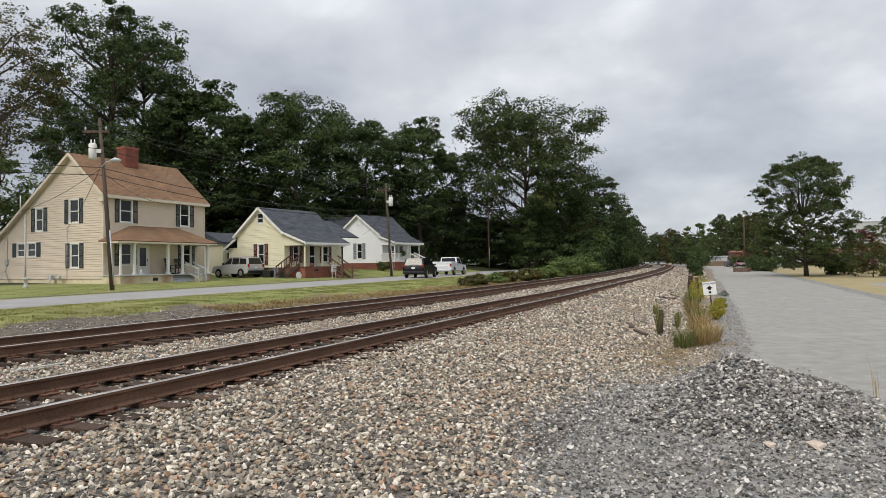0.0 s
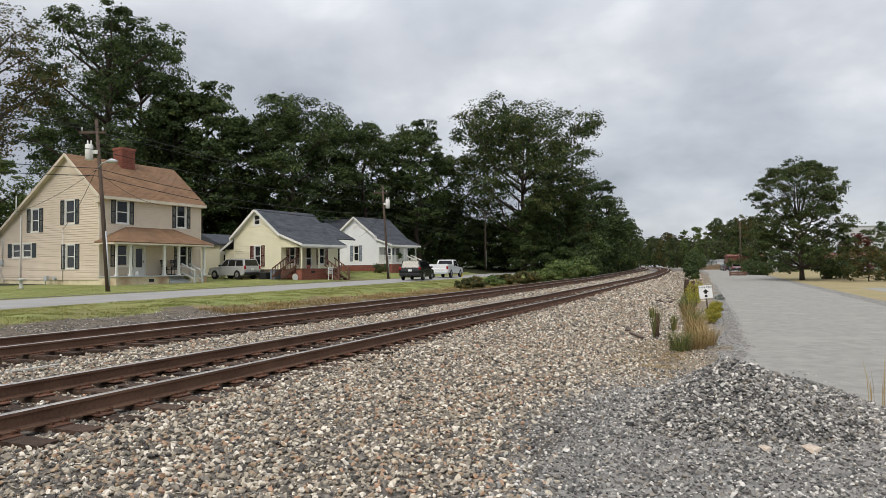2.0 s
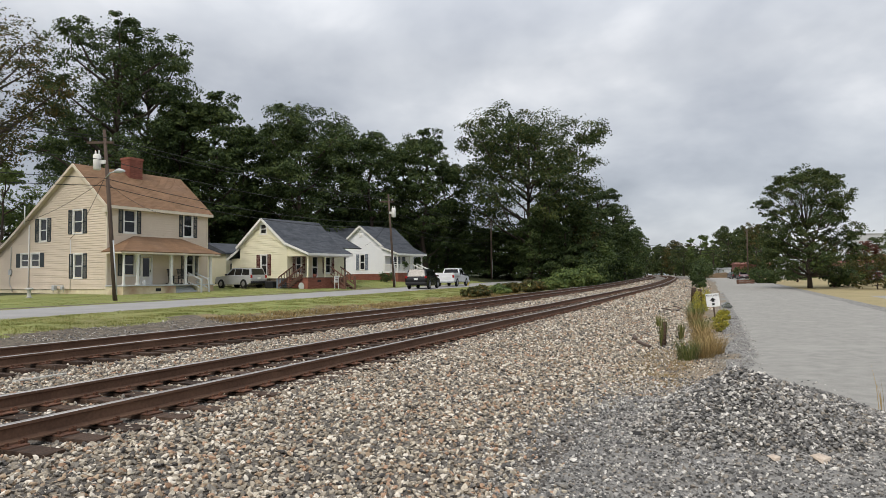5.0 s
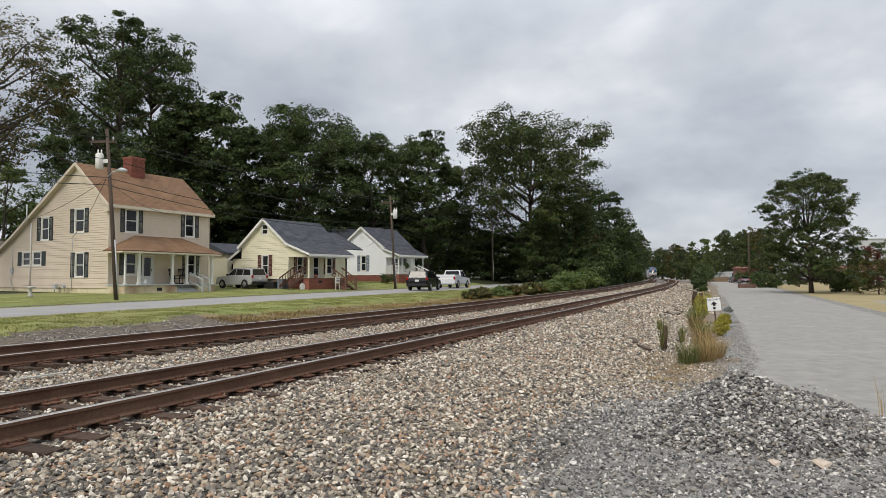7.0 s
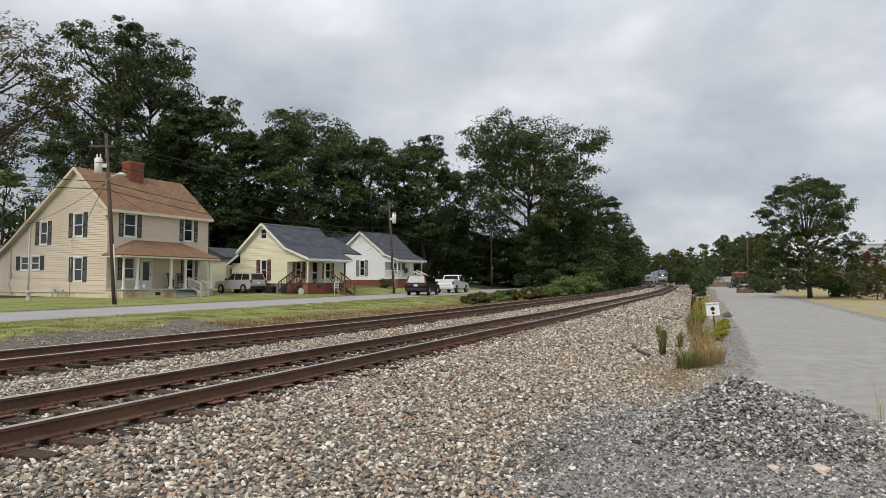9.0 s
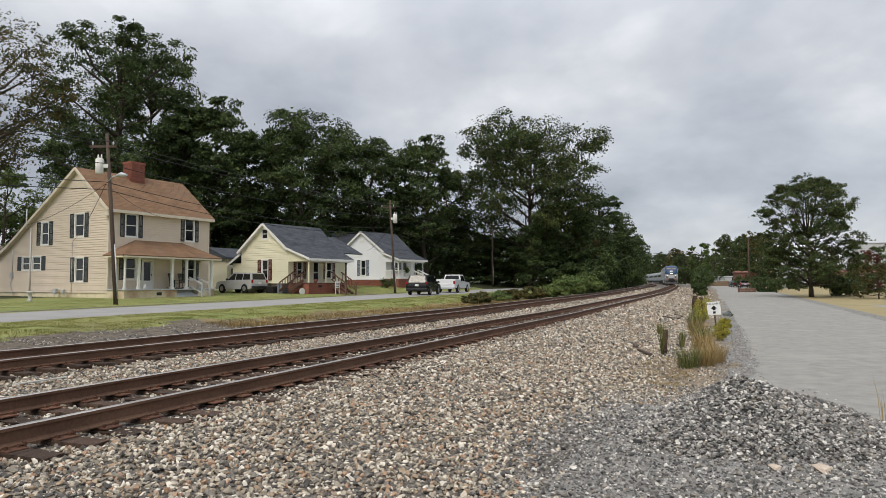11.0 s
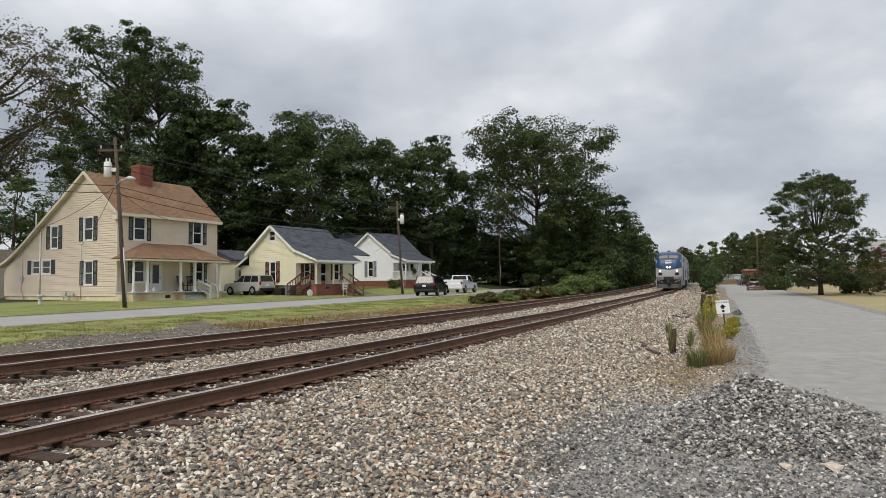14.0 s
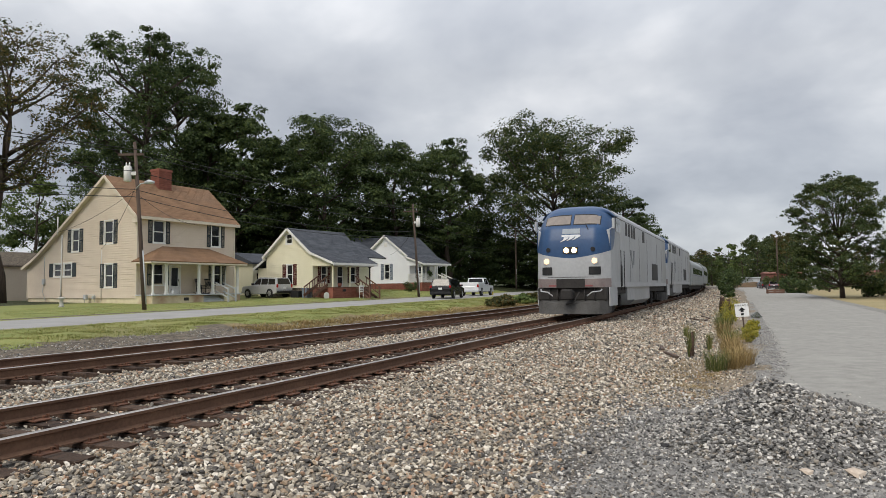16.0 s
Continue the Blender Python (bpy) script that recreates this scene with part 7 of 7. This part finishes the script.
def locomotive(label):
    v = empty("locomotive", Matrix(), label, "locomotive", "train")
    L, hw = 20.9, 1.52
    stations = []
    for x, zt, w in ((-2.0, 4.34, hw), (-2.6, 4.37, hw), (-6, 4.40, hw), (-13, 4.40, hw), (-L, 4.38, hw)):
        stations.append([(x, y, z) for y, z in side_outline(w, 1.12, 3.86, zt)])
    bm = bmesh.new()
    loft(bm, stations)
    prism(bm, [(-0.6, 1.12), (-0.62, 3.3), (-1.06, 3.44), (-1.4, 3.7), (-2.02, 3.86), (-2.05, 1.12)], -hw, hw, "y")
    part("body", bm, M["silver"], v, "dull silver body with grime streaks")
    # the nose, a rounded front sheet in two colours
    prof = [(0.0, 1.12), (0.0, 1.35), (0.0, 1.5), (0.0, 1.75), (-0.005, 2.0), (-0.015, 2.2), (-0.03, 2.35), (-0.05, 2.5), (-0.075, 2.65), (-0.105, 2.8), (-0.14, 2.95), (-0.19, 3.1), (-0.25, 3.25), (-0.32, 3.4), (-0.44, 3.55), (-0.6, 3.75), (-0.77, 3.95), (-0.93, 4.1), (-1.15, 4.24), (-1.6, 4.34), (-2.3, 4.385)]
    zz = np.linspace(1.12, 4.24, 60)
    prof = [(float(np.interp(z, [p[1] for p in prof], [p[0] for p in prof])), float(z)) for z in zz] + prof[-2:]
    ny = 33
    grid, bm = [], bmesh.new()
    for x, z in prof:
        row = []
        for j in range(ny):
            f = -1 + 2 * j / (ny - 1)
            g = abs(f)
            back_ = 0.62 * max(0.0, (g - 0.55) / 0.45) ** 2.2
            arch = 0.0 if z < 3.3 else (z - 3.3) / 1.1 * (0.44 * g ** 4)
            lift = (0.24 * g ** 1.5 + 0.25 * max(0.0, g - 0.8)) * max(0.0, 1 - abs(z - 2.22) / 0.85)
            row.append(bm.verts.new((x - back_ * (1 if z < 4.2 else 0.4), f * (hw + 0.006), z + lift - arch)))
        grid.append(row)
    for i in range(len(prof) - 1):
        for j in range(ny - 1):
            fc = bm.faces.new((grid[i][j], grid[i][j + 1], grid[i + 1][j + 1], grid[i + 1][j]))
            zc = (prof[i][1] + prof[i + 1][1]) / 2
            fc.material_index = 1 if zc > 2.22 else (2 if zc < 1.42 else 0)
            fc.smooth = True
    part("nose", bm, [M["nose_w"], M["nose_b"], M["band"]], v, "rounded nose, deep blue above pale grey")
    # the blue swept back along the flanks
    for sy in (-1, 1):
        bm = bmesh.new()
        outline = [(-0.58, 2.51), (-0.95, 2.56), (-1.25, 2.72), (-1.5, 3.0), (-1.68, 3.4), (-1.72, 3.77), (-1.4, 3.69), (-1.06, 3.43), (-0.6, 3.3)]
        prism(bm, outline, sy * (hw + 0.008), sy * (hw - 0.02), "y")
        part("blue_sweep", bm, M["nose_b"], v)

    def front_x(z, y):
        xs = np.interp(z, [p[1] for p in prof], [p[0] for p in prof])
        return float(xs) - 0.62 * max(0.0, (abs(y) / hw - 0.55) / 0.45) ** 2.2

    def front_patch(name, y0, y1, z0, z1, material, out=0.012, n=7, label="", parent=None):
        """A panel lying on the nose."""
        bm = bmesh.new()
        rows = []
        for z in np.linspace(z0, z1, 4):
            rows.append([])
            for y in np.linspace(y0, y1, n):
                arch = 0.0 if z < 3.3 else (z - 3.3) / 1.1 * (0.44 * (abs(y) / hw) ** 4)
                rows[-1].append(bm.verts.new((front_x(z, y) + out, y, z - arch)))
        for r0, r1 in zip(rows, rows[1:]):
            for a in range(n - 1):
                bm.faces.new((r0[a], r0[a + 1], r1[a + 1], r1[a]))
        r_ = bmesh.ops.extrude_face_region(bm, geom=bm.faces[:])
        for e_ in r_["geom"]:
            if isinstance(e_, bmesh.types.BMVert):
                e_.co.x -= out + 0.02
        return part(name, bm, material, v if parent is None else parent, label)
    for a, b in ((-1.12, -0.08), (0.08, 1.12)):
        w = front_patch("windscreen_frame", a - 0.03, b + 0.03, 3.52, 3.96, M["dark"], 0.012)
        front_patch("windscreen", a, b, 3.56, 3.92, M["trainglass"], 0.022, parent=w, label="windscreen pane with pale reflection put into its colour")
        bm = bmesh.new()
        tube(bm, [(front_x(3.32, a) + 0.03, (a + b) / 2 + 0.1, 3.32), (front_x(3.5, a) + 0.05, (a + b) / 2 - 0.02, 3.53)], 0.018, 5)
        part("wiper", bm, M["dark"], w)
    front_patch("number_board", -0.36, 0.36, 3.17, 3.37, M["board"], 0.02)
    em = front_patch("emblem", -0.38, 0.36, 3.06, 3.13, M["emblem_w"], 0.014)
    for k in range(3):
        # three slanted strokes below the bar
        bm = bmesh.new()
        y0 = -0.34 + k * 0.24
        rows = []
        for f in np.linspace(0, 1, 4):
            z = 3.04 - 0.17 * f + 0.03 * k
            yc = y0 + 0.16 - 0.22 * f * f
            rows.append([bm.verts.new((front_x(z, 0) + 0.02, yc - 0.09 * (1 - f) - 0.02, z)), bm.verts.new((front_x(z, 0) + 0.02, yc + 0.09 * (1 - f) + 0.02, z))])
        for r0, r1 in zip(rows, rows[1:]):
            bm.faces.new((r0[0], r0[1], r1[1], r1[0]))
        ex = bmesh.ops.extrude_face_region(bm, geom=bm.faces[:])
        for e_ in ex["geom"]:
            if isinstance(e_, bmesh.types.BMVert):
                e_.co.x -= 0.03
        part("emblem_stroke", bm, M["emblem_w"], em)
    h = front_patch("headlight_box", -0.31, 0.31, 2.40, 2.66, M["dark"], 0.03)
    for y in (-0.16, 0.16):
        bm = bmesh.new()
        x = front_x(2.53, 0)
        tube(bm, [(x - 0.02, y, 2.53), (x + 0.05, y, 2.53)], 0.105, 14)
        part("headlight", bm, M["headglow"], h, "lit warm headlamp")
    for y in (-0.98, 0.98):
        x = front_x(2.12, y)
        bm = bmesh.new()
        tube(bm, [(x - 0.05, y, 2.12), (x + 0.03, y, 2.12)], 0.14, 14)
        d_ = part("ditch_light_ring", bm, M["galv"], v)
        bm = bmesh.new()
        tube(bm, [(x, y, 2.12), (x + 0.05, y, 2.12)], 0.105, 14)
        part("ditch_light", bm, M["ditchglow"], d_, "lit ditch lamp")
        bm = bmesh.new()
        tube(bm, [(front_x(2.42, y) - 0.05, y * 0.93, 2.56), (front_x(2.56, y) + 0.08, y * 0.93, 2.56)], [0.1, 0.085], 10)
        part("marker_light", bm, M["dark"], v)
        s = math.copysign(1, y)
        front_patch("grille", min(s * 0.75, s * 1.2), max(s * 0.75, s * 1.2), 1.6, 1.9, M["dark"], 0.03)
        bm = bmesh.new()
        tube(bm, [(-0.05, s * 1.25, 1.05), (0.12, s * 1.2, 0.98), (0.2, s * 0.9, 0.95), (0.2, s * 0.7, 0.8)], 0.025, 6)
        part("grab_iron", bm, M["nose_w"], v)
        bm = bmesh.new()
        box(bm, -0.9, s * 1.62 - 0.05, 3.35, -0.7, s * 1.62 + 0.05, 3.75, 0.02)
        part("mirror", bm, M["nose_w"], v)
    front_patch("red_stripe", -1.3, 1.3, 1.16, 1.22, M["redstripe"], 0.014)
    front_patch("coupler_pocket", -0.58, 0.58, 1.10, 1.45, M["under"], 0.03)
    front_patch("panel_seam", -1.4, 1.4, 1.50, 1.52, M["pilot"], 0.008)
    bm = bmesh.new()
    st = []
    for x, w, z0, z1 in ((0.34, 0.25, 0.14, 0.50), (0.28, 0.7, 0.13, 0.54), (0.1, 1.15, 0.13, 0.6), (-0.25, 1.42, 0.14, 0.66), (-0.9, 1.46, 0.2, 0.66)):
        st.append([(x, -w, z0), (x, w, z0), (x - 0.1, w, z1), (x - 0.1, -w, z1)])
    loft(bm, st)
    part("snow_plough", bm, M["pilot"], v, "weathered grey snow plough blade")
    bm = bmesh.new()
    box(bm, -1.6, -1.42, 0.62, -0.16, 1.42, 1.13, 0.05)
    for yy in (-0.9, -0.55, 0.55, 0.95):
        tube(bm, [(-0.14, yy, 1.08), (0.04, yy, 0.86), (0.0, yy + 0.05, 0.62)], 0.03, 6)
    part("buffer_beam", bm, M["under"], v, "dark grimy recess with hoses")
    for sy in (-1, 1):
        flat(v, "corner_skirt", M["nose_w"], -2.1, -0.42, 0.42, 1.13, sy * 1.5, 0.05)
    bm = bmesh.new()
    box(bm, 0.0, -0.16, 0.72, 0.55, 0.16, 1.0, 0.04)
    box(bm, 0.4, -0.24, 0.66, 0.72, 0.2, 1.06, 0.05)
    tube(bm, [(0.2, 0.4, 0.95), (0.42, 0.2, 0.55), (0.4, -0.1, 0.5)], 0.03, 6)
    part("coupler", bm, M["under"], v)
    bm = bmesh.new()
    box(bm, -L, -1.38, 0.85, -1.4, 1.38, 1.14)
    part("underframe", bm, M["under"], v)
    bm = bmesh.new()
    loft(bm, [[(x, y, z) for y, z in ((-1.4, 0.5), (-1.1, 0.28), (1.1, 0.28), (1.4, 0.5), (1.4, 1.13), (-1.4, 1.13))] for x in (-7.4, -13.2)])
    part("fuel_tank", bm, M["silver"], v)
    truck(v, -3.4)
    truck(v, -17.4)
    for sy in (-1, 1):
        y = sy * (hw + 0.015)
        flat(v, "cab_window", M["carglass"], -2.3, -1.85, 3.3, 3.84, sy * (hw + 0.02))
        flat(v, "cab_window", M["carglass"], -2.9, -2.4, 3.3, 3.84, sy * (hw + 0.02))
        for k in range(4):
            flat(v, "louvre", M["dark"], -4.85 - k * 0.8, -4.4 - k * 0.8, 3.3, 3.84, y, label="black intake louvre")
        flat(v, "louvre", M["dark"], -10.6, -9.9, 3.3, 3.84, y)
        flat(v, "shoulder_line", M["pilot"], -20.8, -1.9, 3.87, 3.90, sy * (hw + 0.004))
        flat(v, "door", M["silver"], -3.35, -2.75, 1.25, 3.3, y)
        flat(v, "step_well", M["dark"], -3.3, -2.8, 1.15, 2.0, sy * (hw + 0.02))
        flat(v, "grille", M["dark"], -16.2, -13.6, 1.45, 2.35, y)
        flat(v, "sill_band", M["nose_w"], -L + 0.1, -1.2, 1.13, 1.32, sy * (hw + 0.012))
        flat(v, "equipment_box", M["silver"], -7.2, -4.9, 0.55, 1.12, sy * 1.46, 0.3)
        for x in (-5.6, -8.6, -11.6, -16.0, -18.4):
            flat(v, "panel_seam", M["pilot"], x - 0.02, x + 0.02, 1.35, 3.5, sy * (hw + 0.006))
        for x in (-2.62, -3.45):
            bm = bmesh.new()
            tube(bm, [(x, sy * (hw + 0.07), 1.0), (x, sy * (hw + 0.07), 2.6)], 0.018, 5)
            part("handrail", bm, M["dark"], v)
        bm = bmesh.new()
        prism(bm, [(-6.0, 2.75), (-5.5, 2.75), (-6.3, 1.95), (-6.45, 1.95)], sy * (hw + 0.01), sy * (hw - 0.01), "y")
        prism(bm, [(-7.0, 2.75), (-6.5, 2.75), (-6.6, 2.1), (-6.8, 2.1)], sy * (hw + 0.01), sy * (hw - 0.01), "y")
        part("emblem", bm, M["faded_mark"], v)
    for x in (-12.5, -15.0, -17.5):
        bm = bmesh.new()
        tube(bm, [(x, 0, 4.36), (x, 0, 4.46)], [0.72, 0.66], 18)
        part("roof_fan", bm, M["under"], v)
    bm = bmesh.new()
    box(bm, -9.2, -0.35, 4.36, -7.8, 0.35, 4.5, 0.04)
    part("exhaust_stack", bm, M["under"], v)
    return v


def coach(label):
    v = empty("passenger_coach", Matrix(), label, "railway coach", "train")
    L, hw = 25.6, 1.58
    sect = side_outline(hw, 1.0, 2.9, 3.86, 10)
    bm = bmesh.new()
    loft(bm, [[(x, y * k, z) for y, z in sect] for x, k in ((-0.35, 0.96), (-0.6, 1), (-L + 0.25, 1), (-L, 0.96))])
    part("body", bm, M["coach"], v, "ribbed grey steel body")
    bm = bmesh.new()
    box(bm, -0.38, -0.6, 1.0, 0.0, 0.6, 3.5)
    box(bm, -L - 0.02, -0.6, 1.0, -L + 0.05, 0.6, 3.5)
    part("gangway", bm, M["under"], v)
    for sy in (-1, 1):
        for k in range(11):
            x = -3.2 - k * 1.78
            flat(v, "window", M["carglass"], x - 1.45, x, 2.18, 2.78, sy * (hw + 0.012), label="dark tinted window")
        for z in (1.3, 1.55, 1.8, 2.95):
            flat(v, "side_rib", M["coach"], -L + 0.5, -0.7, z, z + 0.06, sy * (hw + 0.02))
        flat(v, "door", M["coach"], -1.9, -1.05, 1.1, 3.05, sy * (hw + 0.02))
        flat(v, "blue_band", M["nose_b"], -L + 0.5, -0.7, 2.03, 2.1, sy * (hw + 0.014))
    bm = bmesh.new()
    box(bm, -L + 1, -1.3, 0.6, -1, 1.3, 1.02)
    part("underframe", bm, M["under"], v)
    truck(v, -3.6, 2.6, 0.46)
    truck(v, -22.0, 2.6, 0.46)
    return v


def build_train():
    first = locomotive("blue-nosed silver diesel locomotive with lit headlamps")
    first.scale = (1.0, 1.0, 1.07)
    second = copy_thing(first, Matrix())
    for ob in list(second.children_recursive):
        if ob.name.startswith(("headlight.", "ditch_light.")):
            ob.data = ob.data.copy()
            ob.data.materials[0] = M["lamp"]
            ob["label"] = "unlit lamp"
    tagged(second, "silver diesel locomotive coupled behind the leading one")
    cars = [coach("ribbed grey steel passenger coach with dark windows")]
    for k in range(5):
        cars.append(copy_thing(cars[0], Matrix()))
    out, start = [], 0.0
    for ob, length in [(first, 21.4), (second, 21.4)] + [(c, 26.0) for c in cars]:
        out.append((ob, start, length))
        start += length
    return out


TRAIN = build_train()


def train_pose(s, length):
    """The pose of a vehicle whose front end is s metres along the line, coming this way."""
    a, b = Vector((*line(s + 3.5, NEAR_O), RT + grade(s + 3.5))), Vector((*line(s + length - 3.5, NEAR_O), RT + grade(s + length - 3.5)))
    fwd = (a - b).normalized()
    turn = math.atan2(fwd.y, fwd.x)
    return Matrix.Translation(a + fwd * 3.5) @ Matrix.Rotation(turn, 4, "Z")


def motions():
    for ob, start, length in TRAIN:
        walk(ob, [(t, train_pose(27.2 + SPEED * (16.0 - t) + start, length)) for t in [k * 0.5 for k in range(33)]])


SPEED = 30.0
motions()
